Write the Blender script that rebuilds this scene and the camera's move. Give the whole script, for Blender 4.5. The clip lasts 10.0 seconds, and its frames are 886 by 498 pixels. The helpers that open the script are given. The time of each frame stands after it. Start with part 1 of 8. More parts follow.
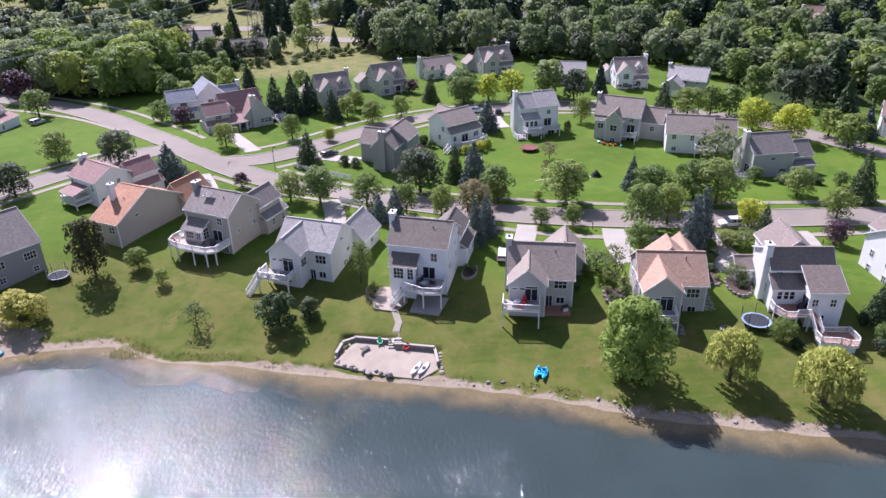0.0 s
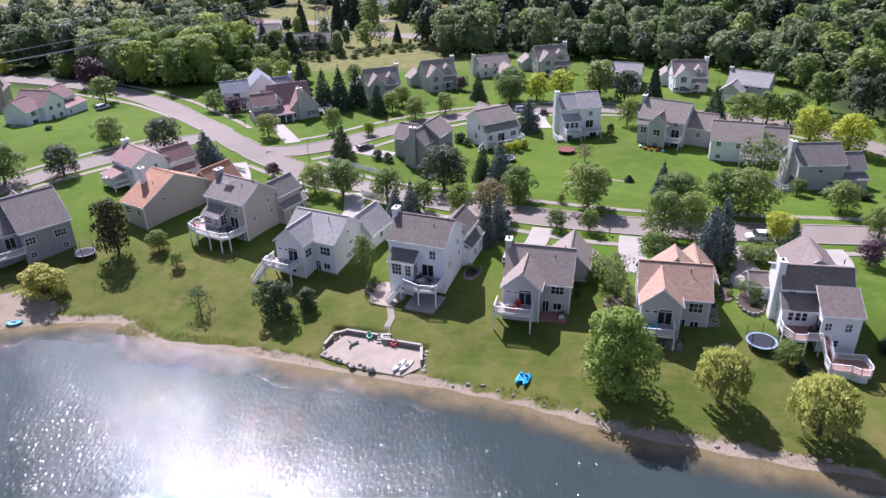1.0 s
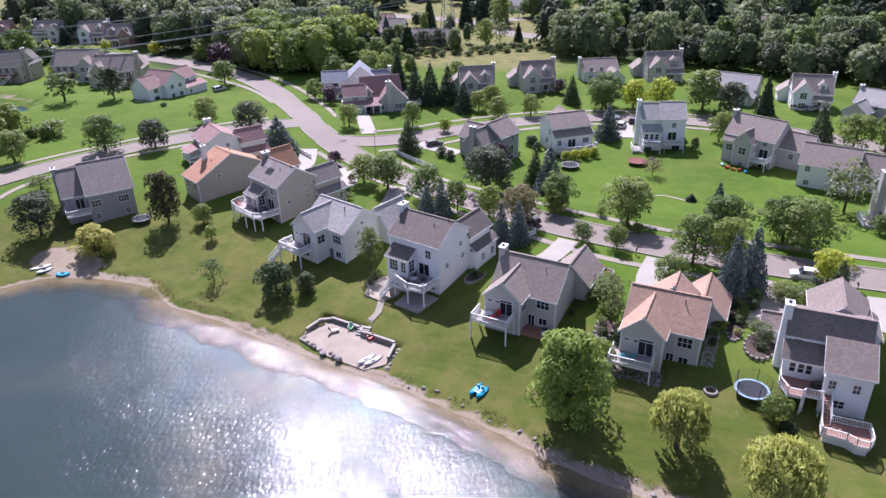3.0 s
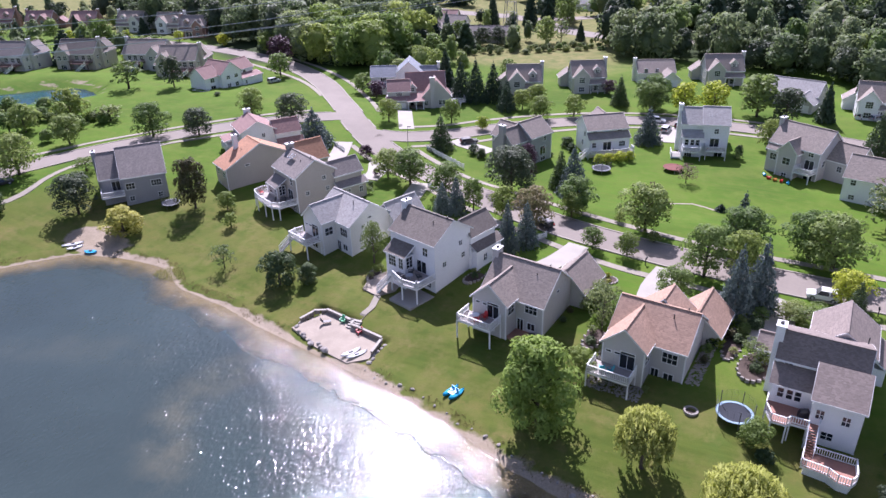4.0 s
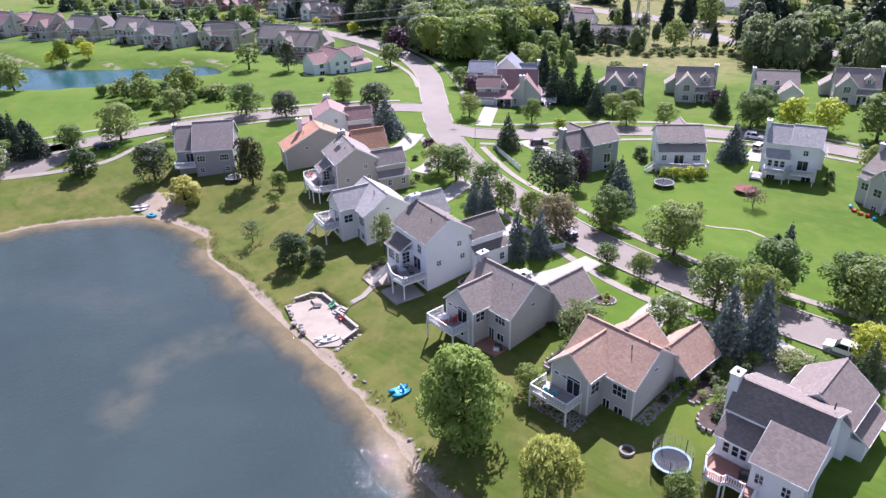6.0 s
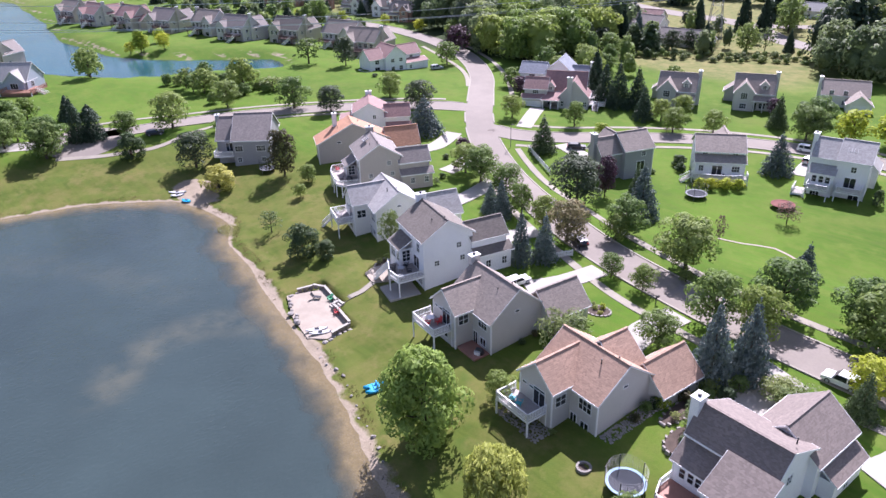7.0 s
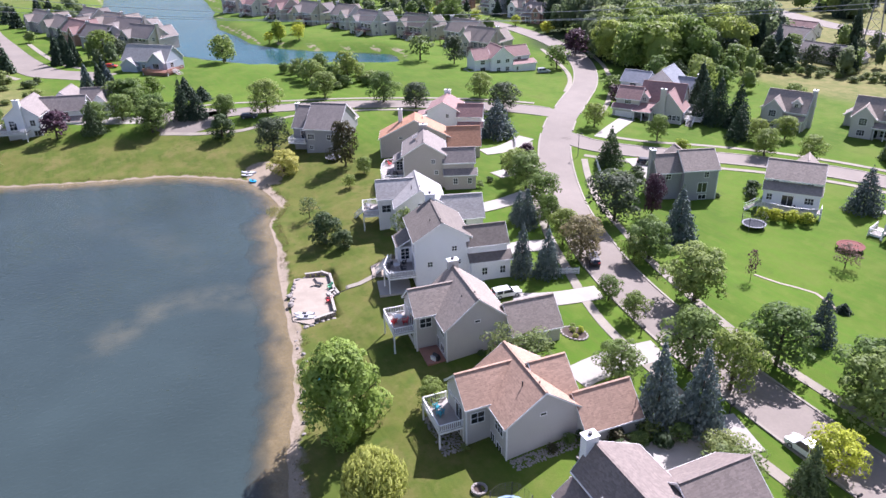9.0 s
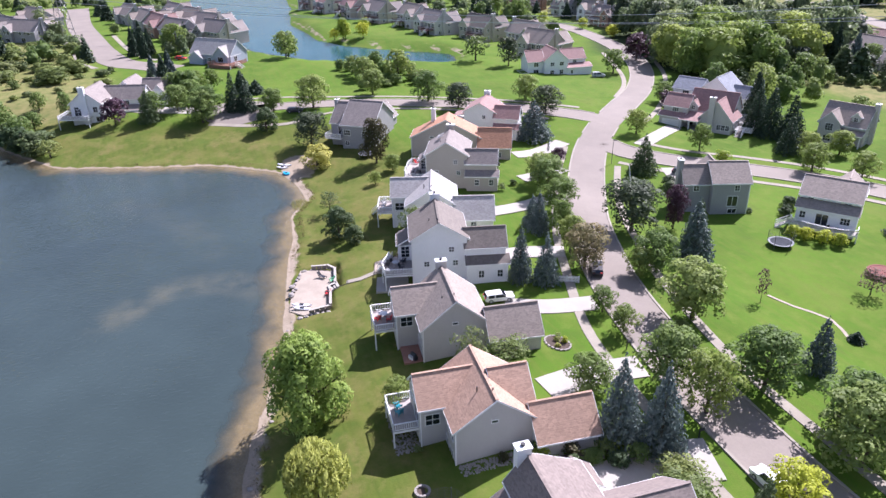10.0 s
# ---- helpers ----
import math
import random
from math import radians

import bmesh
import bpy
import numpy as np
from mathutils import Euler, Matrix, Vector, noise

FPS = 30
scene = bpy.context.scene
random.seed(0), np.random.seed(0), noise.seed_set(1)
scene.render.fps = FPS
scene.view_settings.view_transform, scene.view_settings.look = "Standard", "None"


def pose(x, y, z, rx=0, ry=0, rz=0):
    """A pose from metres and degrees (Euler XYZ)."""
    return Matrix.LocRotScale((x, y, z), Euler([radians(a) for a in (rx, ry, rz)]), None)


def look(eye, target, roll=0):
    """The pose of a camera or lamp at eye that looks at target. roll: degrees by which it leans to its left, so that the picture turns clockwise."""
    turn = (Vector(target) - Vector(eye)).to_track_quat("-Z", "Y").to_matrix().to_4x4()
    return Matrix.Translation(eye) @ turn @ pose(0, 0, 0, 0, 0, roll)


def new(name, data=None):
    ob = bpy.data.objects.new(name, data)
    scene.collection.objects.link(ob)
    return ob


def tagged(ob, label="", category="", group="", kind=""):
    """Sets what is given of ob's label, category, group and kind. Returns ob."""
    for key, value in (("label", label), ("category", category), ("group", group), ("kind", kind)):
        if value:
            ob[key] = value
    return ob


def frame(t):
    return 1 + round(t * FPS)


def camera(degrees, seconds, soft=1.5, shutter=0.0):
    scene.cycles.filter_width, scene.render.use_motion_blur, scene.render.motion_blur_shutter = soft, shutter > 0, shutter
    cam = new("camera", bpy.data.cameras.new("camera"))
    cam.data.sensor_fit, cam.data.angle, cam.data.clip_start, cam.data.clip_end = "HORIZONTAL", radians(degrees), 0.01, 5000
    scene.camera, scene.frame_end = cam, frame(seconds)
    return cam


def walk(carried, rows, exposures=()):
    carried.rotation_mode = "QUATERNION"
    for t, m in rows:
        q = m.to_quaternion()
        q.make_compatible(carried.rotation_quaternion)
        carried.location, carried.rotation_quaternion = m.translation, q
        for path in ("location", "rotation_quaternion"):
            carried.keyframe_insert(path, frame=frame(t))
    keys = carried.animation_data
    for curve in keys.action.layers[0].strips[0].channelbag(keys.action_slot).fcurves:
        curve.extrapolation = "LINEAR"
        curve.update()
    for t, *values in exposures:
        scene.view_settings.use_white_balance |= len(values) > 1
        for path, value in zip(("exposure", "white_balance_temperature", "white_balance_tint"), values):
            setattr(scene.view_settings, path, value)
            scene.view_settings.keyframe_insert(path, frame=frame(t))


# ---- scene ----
cam = camera(64.2, 10.0)
METRES, EYE, TILT, LEAN, TURN = 130.35, 63.0, 0.0, 0.0, -1.6
ROWS = [
    (0.0, 0.0, 0.0, 0.0, -0.5, -27.05, 0.98),
    (0.5, 0.0514, 0.0047, -0.0022, 3.18, -27.11, 1.05),
    (1.0, 0.1013, 0.0117, -0.0047, 6.76, -27.07, 1.15),
    (1.5, 0.1496, 0.0217, -0.0074, 10.28, -27.03, 1.19),
    (2.0, 0.1987, 0.0351, -0.01, 13.9, -27.01, 1.24),
    (2.5, 0.2449, 0.0511, -0.0116, 17.38, -26.87, 1.29),
    (4.0, 0.3781, 0.1161, -0.0167, 27.92, -26.87, 1.46),
    (4.5, 0.4206, 0.1437, -0.0183, 31.46, -26.89, 1.49),
    (5.0, 0.4603, 0.1727, -0.0196, 35.02, -26.92, 1.46),
    (5.5, 0.4981, 0.2043, -0.0211, 38.59, -26.91, 1.45),
    (7.0, 0.6025, 0.3133, -0.0234, 49.6, -26.84, 1.47),
    (7.5, 0.6332, 0.3534, -0.0244, 53.29, -26.81, 1.47),
    (8.0, 0.6602, 0.3944, -0.0256, 56.87, -26.7, 1.45),
    (8.5, 0.6853, 0.4374, -0.0264, 60.44, -26.59, 1.46),
    (9.0, 0.7078, 0.4827, -0.0279, 63.98, -26.46, 1.42),
    (9.5, 0.727, 0.5284, -0.0298, 67.57, -26.35, 1.36),
    (10.0, 0.7439, 0.5758, -0.0317, 71.2, -26.23, 1.31),
]
walk(cam, [(t, pose(0, 0, EYE, TILT, LEAN, TURN) @ pose(METRES * x, METRES * y, METRES * z, 90 + pitch, roll, yaw)) for t, x, y, z, yaw, pitch, roll in ROWS], exposures=[(0.0, 0.85, 5800, 31), (2.0, 0.76, 5780, 32), (4.5, 0.99, 5720, 33), (8.0, 1.14, 5820, 29.5), (10.0, 1.14, 5840, 29)])

# ---- light ----
SUN_AZ, SUN_EL = 118.0, 46.5            # degrees from +x, counter-clockwise; height
world = bpy.data.worlds.new("sky")
scene.world = world
world.use_nodes = True
wn, wl = world.node_tree.nodes, world.node_tree.links
wn.clear()
sky = wn.new("ShaderNodeTexSky")
sky.sky_type, sky.sun_disc = "NISHITA", False
sky.sun_elevation, sky.sun_rotation = radians(SUN_EL), radians(90 - SUN_AZ)
sky.air_density, sky.dust_density, sky.ozone_density = 1.15, 1.2, 2.2
# thin broken cloud over the whole sky
wtc = wn.new("ShaderNodeTexCoord")
wmap = wn.new("ShaderNodeMapping")
wmap.inputs["Scale"].default_value = (2.0, 3.0, 5.0)
wnoise = wn.new("ShaderNodeTexNoise")
wnoise.inputs["Scale"].default_value, wnoise.inputs["Detail"].default_value = 1.6, 7
wramp = wn.new("ShaderNodeValToRGB")
wramp.color_ramp.elements[0].position, wramp.color_ramp.elements[1].position = 0.55, 0.68
wramp.color_ramp.elements[1].color = (0.85, 0.85, 0.85, 1)
wmix = wn.new("ShaderNodeMix")
wmix.data_type = "RGBA"
wmix.inputs["B"].default_value = (9.0, 9.3, 9.9, 1)
bg = wn.new("ShaderNodeBackground")
bg.inputs["Strength"].default_value = 0.062
wout = wn.new("ShaderNodeOutputWorld")
wl.new(wtc.outputs["Generated"], wmap.inputs["Vector"])
wl.new(wmap.outputs["Vector"], wnoise.inputs["Vector"])
wl.new(wnoise.outputs["Fac"], wramp.inputs["Fac"])
wl.new(wramp.outputs["Color"], wmix.inputs["Factor"])
wl.new(sky.outputs["Color"], wmix.inputs["A"])
wl.new(wmix.outputs["Result"], bg.inputs["Color"])
wl.new(bg.outputs["Background"], wout.inputs["Surface"])
sun = new("sun", bpy.data.lights.new("sun", "SUN"))
sun.data.energy, sun.data.angle, sun.data.color = 5.0, radians(0.6), (1.0, 0.96, 0.9)
az, el = radians(SUN_AZ), radians(SUN_EL)
sun.matrix_world = look((0, 0, 120), (-math.cos(az) * math.cos(el), -math.sin(az) * math.cos(el), 120 - math.sin(el)))


# ---- materials ----
def nodes_of(name):
    m = bpy.data.materials.new(name)
    m.use_nodes = True
    n, l = m.node_tree.nodes, m.node_tree.links
    return m, n, l, n["Principled BSDF"]


def noise_node(n, l, coord, scale, detail=4, rough=0.6):
    t = n.new("ShaderNodeTexNoise")
    t.inputs["Scale"].default_value, t.inputs["Detail"].default_value = scale, detail
    t.inputs["Roughness"].default_value = rough
    l.new(coord, t.inputs["Vector"])
    return t.outputs["Fac"]


def blend(n, l, fac, a, b, how="MIX"):
    x = n.new("ShaderNodeMix")
    x.data_type, x.blend_type = "RGBA", how
    for key, v in (("Factor", fac), ("A", a), ("B", b)):
        if isinstance(v, (int, float)):
            x.inputs[key].default_value = v
        elif isinstance(v, tuple):
            x.inputs[key].default_value = (*v, 1)
        else:
            l.new(v, x.inputs[key])
    return x.outputs["Result"]


def ranged(n, l, value, lo, hi, a=0.0, b=1.0):
    r = n.new("ShaderNodeMapRange")
    for key, v in (("From Min", lo), ("From Max", hi), ("To Min", a), ("To Max", b)):
        r.inputs[key].default_value = v
    l.new(value, r.inputs["Value"])
    return r.outputs["Result"]


def bumped(n, l, height, strength, distance, to):
    b = n.new("ShaderNodeBump")
    b.inputs["Strength"].default_value, b.inputs["Distance"].default_value = strength, distance
    l.new(height, b.inputs["Height"])
    l.new(b.outputs["Normal"], to.inputs["Normal"])


def scaled(c, k):
    return tuple(min(1.0, v * k) for v in c)


def plain(name, c, rough=0.7, metal=0.0, big=0.4, fine=8.0, spread=0.25, bump=0.15, stripes=0.0, streak=False):
    """Colour with two scales of wear; stripes: the height of siding laps or boards, in metres."""
    m, n, l, p = nodes_of(name)
    tc = n.new("ShaderNodeTexCoord")
    co = tc.outputs["Object"]
    f1 = noise_node(n, l, co, big, 5)
    if streak:
        mp = n.new("ShaderNodeMapping")
        mp.inputs["Scale"].default_value = (1.5, 1.5, 0.25)
        l.new(co, mp.inputs["Vector"])
        f1 = noise_node(n, l, mp.outputs["Vector"], 1.2, 5)
    f2 = noise_node(n, l, co, fine, 6, 0.7)
    col = blend(n, l, ranged(n, l, f1, 0.3, 0.7), scaled(c, 1 - spread), scaled(c, 1 + spread * 0.6))
    col = blend(n, l, ranged(n, l, f2, 0.35, 0.65, 0, 0.6), col, scaled(c, 1 - spread * 1.3))
    h = f2
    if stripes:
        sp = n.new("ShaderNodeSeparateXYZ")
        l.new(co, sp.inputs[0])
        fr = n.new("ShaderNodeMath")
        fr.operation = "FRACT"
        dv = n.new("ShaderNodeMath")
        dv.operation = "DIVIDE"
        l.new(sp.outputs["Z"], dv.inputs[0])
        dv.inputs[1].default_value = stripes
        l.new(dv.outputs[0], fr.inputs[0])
        # the colour drops to three quarters at the lower edge of each lap
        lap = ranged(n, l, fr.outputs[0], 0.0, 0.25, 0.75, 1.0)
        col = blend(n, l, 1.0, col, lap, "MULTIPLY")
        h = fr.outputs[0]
    l.new(col, p.inputs["Base Color"])
    p.inputs["Roughness"].default_value, p.inputs["Metallic"].default_value = rough, metal
    if bump:
        bumped(n, l, h, bump, 0.03, p)
    return m


def shingle(name, c):
    m, n, l, p = nodes_of(name)
    tc = n.new("ShaderNodeTexCoord")
    co = tc.outputs["Object"]
    mp = n.new("ShaderNodeMapping")
    mp.inputs["Scale"].default_value = (3.0, 3.0, 7.0)
    l.new(co, mp.inputs["Vector"])
    v = n.new("ShaderNodeTexVoronoi")
    v.inputs["Scale"].default_value = 1.0
    l.new(mp.outputs["Vector"], v.inputs["Vector"])
    f1 = noise_node(n, l, co, 0.35, 5)
    f2 = noise_node(n, l, co, 14, 4)
    bw = n.new("ShaderNodeRGBToBW")
    l.new(v.outputs["Color"], bw.inputs[0])
    col = blend(n, l, ranged(n, l, bw.outputs[0], 0.2, 0.8), scaled(c, 0.78), scaled(c, 1.2))
    col = blend(n, l, ranged(n, l, f1, 0.35, 0.7, 0, 0.5), col, scaled(c, 0.72))
    col = blend(n, l, ranged(n, l, f2, 0.4, 0.7, 0, 0.4), col, scaled(c, 1.3))
    sp = n.new("ShaderNodeSeparateXYZ")
    l.new(co, sp.inputs[0])
    dv = n.new("ShaderNodeMath")
    dv.operation, dv.inputs[1].default_value = "DIVIDE", 0.16
    l.new(sp.outputs["Z"], dv.inputs[0])
    fr = n.new("ShaderNodeMath")
    fr.operation = "FRACT"
    l.new(dv.outputs[0], fr.inputs[0])
    # each shingle course is coloured a fifth darker along its lower edge
    col = blend(n, l, 1.0, col, ranged(n, l, fr.outputs[0], 0, 0.2, 0.8, 1.0), "MULTIPLY")
    l.new(col, p.inputs["Base Color"])
    p.inputs["Roughness"].default_value = 0.85
    bumped(n, l, bw.outputs[0], 0.4, 0.03, p)
    return m


def foliage(name, dark, lit, glow=0.35, tip=None):
    """Leaves: a different tone for each leaf and each tree, part of the light passing through."""
    m, n, l, p = nodes_of(name)
    g, oi = n.new("ShaderNodeNewGeometry"), n.new("ShaderNodeObjectInfo")
    tc = n.new("ShaderNodeTexCoord")
    at = n.new("ShaderNodeAttribute")
    at.attribute_name = "tone"
    own = n.new("ShaderNodeMath")
    own.operation = "ADD"
    l.new(oi.outputs["Random"], own.inputs[0])
    l.new(at.outputs["Fac"], own.inputs[1])
    tree = n.new("ShaderNodeMath")
    tree.operation = "FRACT"
    l.new(own.outputs[0], tree.inputs[0])
    col = blend(n, l, ranged(n, l, g.outputs["Random Per Island"], 0, 1, 0.15, 0.85), dark, lit)
    f = noise_node(n, l, tc.outputs["Object"], 3.0, 3)
    col = blend(n, l, ranged(n, l, f, 0.35, 0.7, 0, 0.6), col, tip or scaled(lit, 1.25))
    hs = n.new("ShaderNodeHueSaturation")
    l.new(ranged(n, l, tree.outputs[0], 0, 1, 0.478, 0.515), hs.inputs["Hue"])
    l.new(ranged(n, l, tree.outputs[0], 0, 1, 1.22, 0.74), hs.inputs["Value"])
    l.new(col, hs.inputs["Color"])
    p.inputs["Roughness"].default_value = 0.6
    p.inputs["Specular IOR Level"].default_value = 0.25
    l.new(hs.outputs[0], p.inputs["Base Color"])
    tr = n.new("ShaderNodeBsdfTranslucent")
    l.new(hs.outputs[0], tr.inputs["Color"])
    mx = n.new("ShaderNodeMixShader")
    mx.inputs[0].default_value = min(0.5, glow + 0.08)
    l.new(p.outputs[0], mx.inputs[1])
    l.new(tr.outputs[0], mx.inputs[2])
    l.new(mx.outputs[0], n["Material Output"].inputs["Surface"])
    return m


def ground_material():
    m, n, l, p = nodes_of("lawn_and_shore")
    tc = n.new("ShaderNodeTexCoord")
    co = tc.outputs["Object"]
    big, mid, fine = noise_node(n, l, co, 0.035, 5), noise_node(n, l, co, 0.3, 6, 0.65), noise_node(n, l, co, 4.0, 5, 0.7)
    mp = n.new("ShaderNodeMapping")
    mp.inputs["Scale"].default_value = (0.25, 2.2, 1)
    mp.inputs["Rotation"].default_value = (0, 0, radians(12))
    l.new(co, mp.inputs["Vector"])
    mow = noise_node(n, l, mp.outputs["Vector"], 0.5, 2)
    lk = n.new("ShaderNodeAttribute")
    lk.attribute_name = "lakeside"
    lush = blend(n, l, ranged(n, l, big, 0.38, 0.62), (0.056, 0.120, 0.011), (0.092, 0.176, 0.016))
    tired = blend(n, l, ranged(n, l, noise_node(n, l, co, 0.11, 5, 0.6), 0.42, 0.6), (0.066, 0.094, 0.015), (0.128, 0.124, 0.034))
    dry_spot = ranged(n, l, noise_node(n, l, co, 0.19, 7, 0.7), 0.52, 0.68, 0, 0.85)
    tired = blend(n, l, dry_spot, tired, (0.185, 0.150, 0.060))
    tired = blend(n, l, ranged(n, l, noise_node(n, l, co, 0.42, 6, 0.7), 0.36, 0.46, 0.75, 0), tired, (0.056, 0.088, 0.014))
    col = blend(n, l, lk.outputs["Fac"], lush, tired)
    worn = ranged(n, l, noise_node(n, l, co, 0.07, 6, 0.68), 0.52, 0.68, 0, 0.55)
    col = blend(n, l, worn, col, (0.130, 0.146, 0.036))
    col = blend(n, l, ranged(n, l, mow, 0.4, 0.6, 0, 0.4), col, (0.106, 0.134, 0.024))
    patch = blend(n, l, lk.outputs["Fac"], (0.118, 0.164, 0.027), (0.142, 0.132, 0.043))
    col = blend(n, l, ranged(n, l, mid, 0.5, 0.72, 0, 0.85), col, patch)
    col = blend(n, l, ranged(n, l, mid, 0.3, 0.44, 0.6, 0), col, (0.0671, 0.1094, 0.0194))
    col = blend(n, l, ranged(n, l, fine, 0.45, 0.7, 0, 0.5), col, (0.0782, 0.1094, 0.0213))
    at = n.new("ShaderNodeAttribute")
    at.attribute_name = "meadow"
    dry = blend(n, l, ranged(n, l, mid, 0.35, 0.65), (0.12, 0.14, 0.045), (0.23, 0.20, 0.085))
    col = blend(n, l, at.outputs["Fac"], col, dry)
    # where the woods attribute is set the ground colour is much darker than lawn
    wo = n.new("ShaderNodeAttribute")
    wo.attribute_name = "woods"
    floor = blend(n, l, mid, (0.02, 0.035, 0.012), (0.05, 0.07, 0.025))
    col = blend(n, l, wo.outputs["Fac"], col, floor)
    ba = n.new("ShaderNodeAttribute")
    ba.attribute_name = "sand"
    sand = blend(n, l, ranged(n, l, fine, 0.3, 0.7), (0.24, 0.195, 0.14), (0.38, 0.32, 0.245))
    sand = blend(n, l, ranged(n, l, mid, 0.45, 0.62, 0, 0.3), sand, (0.16, 0.13, 0.075))
    ad = n.new("ShaderNodeMath")
    ad.operation = "ADD"
    l.new(ba.outputs["Fac"], ad.inputs[0])
    l.new(ranged(n, l, mid, 0.3, 0.7, -0.35, 0.35), ad.inputs[1])
    col = blend(n, l, ranged(n, l, ad.outputs[0], 0.35, 0.65), col, sand)
    l.new(col, p.inputs["Base Color"])
    p.inputs["Roughness"].default_value = 0.95
    p.inputs["Specular IOR Level"].default_value = 0.1
    bumped(n, l, fine, 0.5, 0.08, p)
    return m


def water_material(name, deep, bottom, wave=1.0, veil=9.0):
    """A glossy rippled sheet over murky water; towards the shore the bed shows through."""
    m, n, l, p = nodes_of(name)
    tc = n.new("ShaderNodeTexCoord")
    co = tc.outputs["Object"]
    mp = n.new("ShaderNodeMapping")
    mp.inputs["Scale"].default_value = (1.5, 0.75, 1)
    mp.inputs["Rotation"].default_value = (0, 0, radians(24))
    l.new(co, mp.inputs["Vector"])
    w1 = noise_node(n, l, mp.outputs["Vector"], 1.4, 2.0, 0.5)
    at = n.new("ShaderNodeAttribute")
    at.attribute_name = "depth"
    dif = n.new("ShaderNodeBsdfDiffuse")
    murk = blend(n, l, ranged(n, l, noise_node(n, l, co, 0.03, 3), 0.35, 0.65), deep, scaled(deep, 1.3))
    sh = n.new("ShaderNodeAttribute")
    sh.attribute_name = "shoal"
    cloudy = ranged(n, l, noise_node(n, l, co, 0.14, 5, 0.6), 0.36, 0.62)
    mul = n.new("ShaderNodeMath")
    mul.operation = "MULTIPLY"
    l.new(sh.outputs["Fac"], mul.inputs[0])
    l.new(cloudy, mul.inputs[1])
    murk = blend(n, l, mul.outputs[0], murk, (0.080, 0.088, 0.070))
    l.new(murk, dif.inputs["Color"])
    clear = n.new("ShaderNodeBsdfTransparent")
    clear.inputs["Color"].default_value = (*bottom, 1)
    body = n.new("ShaderNodeMixShader")
    ad = n.new("ShaderNodeMath")
    ad.operation = "ADD"
    l.new(at.outputs["Fac"], ad.inputs[0])
    l.new(ranged(n, l, noise_node(n, l, co, 0.16, 4), 0.3, 0.7, -1.4, 1.4), ad.inputs[1])
    l.new(ranged(n, l, ad.outputs[0], 1.0, veil, 0.02, 1.0), body.inputs[0])
    l.new(clear.outputs[0], body.inputs[1])
    l.new(dif.outputs[0], body.inputs[2])
    gl = n.new("ShaderNodeBsdfGlossy")
    gl.inputs["Roughness"].default_value = 0.045
    fr = n.new("ShaderNodeLayerWeight")
    fr.inputs["Blend"].default_value = 0.5
    steep = n.new("ShaderNodeMath")
    steep.operation, steep.inputs[1].default_value = "POWER", 5.0
    l.new(fr.outputs["Facing"], steep.inputs[0])
    bp = n.new("ShaderNodeBump")
    bp.inputs["Distance"].default_value = 0.18
    l.new(ranged(n, l, noise_node(n, l, co, 0.045, 3), 0.38, 0.62, 0.6 * wave, 1.0 * wave), bp.inputs["Strength"])
    l.new(w1, bp.inputs["Height"])
    l.new(bp.outputs[0], gl.inputs["Normal"])
    l.new(bp.outputs[0], fr.inputs["Normal"])
    mx = n.new("ShaderNodeMixShader")
    l.new(ranged(n, l, steep.outputs[0], 0, 1, 0.027, 1.0), mx.inputs[0])
    l.new(body.outputs[0], mx.inputs[1])
    l.new(gl.outputs[0], mx.inputs[2])
    l.new(mx.outputs[0], n["Material Output"].inputs["Surface"])
    return m


def glass_material():
    m, n, l, p = nodes_of("window_glass")
    p.inputs["Base Color"].default_value = (0.018, 0.022, 0.028, 1)
    p.inputs["Roughness"].default_value = 0.06
    p.inputs["Specular IOR Level"].default_value = 0.7
    return m


GRASS = ground_material()
WATER = water_material("lake_water", (0.034, 0.050, 0.049), (0.80, 0.78, 0.66), 1.0, 5.6)
POND = water_material("pond_water", (0.02, 0.075, 0.085), (0.5, 0.5, 0.4), 0.4, 5.5)
GLASS = glass_material()
ASPHALT = plain("old_asphalt", (0.235, 0.203, 0.170), 0.9, big=0.12, fine=3.0, spread=0.16, bump=0.2)
PAVING = plain("worn_paving", (0.295, 0.265, 0.210), 0.9, big=0.35, fine=5.0, spread=0.2)
CONCRETE = plain("concrete", (0.37, 0.345, 0.30), 0.85, big=0.25, fine=4.0, spread=0.14)
KERB = plain("kerb_concrete", (0.315, 0.285, 0.232), 0.85, big=0.3, fine=4.0, spread=0.16)
SAND = plain("beach_sand", (0.37, 0.315, 0.25), 0.95, big=0.5, fine=5, spread=0.2, bump=0.4)
WHITE = plain("white_trim", (0.80, 0.80, 0.79), 0.5, big=0.8, fine=9, spread=0.06, bump=0.02)
DECKWOOD = plain("grey_deck_boards", (0.36, 0.32, 0.29), 0.75, big=0.8, fine=7, spread=0.2)
DECKRED = plain("red_deck_boards", (0.34, 0.17, 0.12), 0.7, big=0.8, fine=7, spread=0.2)
DARK = plain("dark_metal", (0.03, 0.03, 0.033), 0.5, big=1, fine=12, spread=0.2, bump=0.05)
STONE = plain("field_stone", (0.34, 0.31, 0.28), 0.9, big=1.5, fine=6, spread=0.35, bump=0.5)
MULCH = plain("bark_mulch", (0.085, 0.06, 0.045), 0.95, big=1.2, fine=12, spread=0.4, bump=0.6)
BARK = plain("bark", (0.10, 0.075, 0.055), 0.95, big=1.5, fine=9, spread=0.35, bump=0.5)


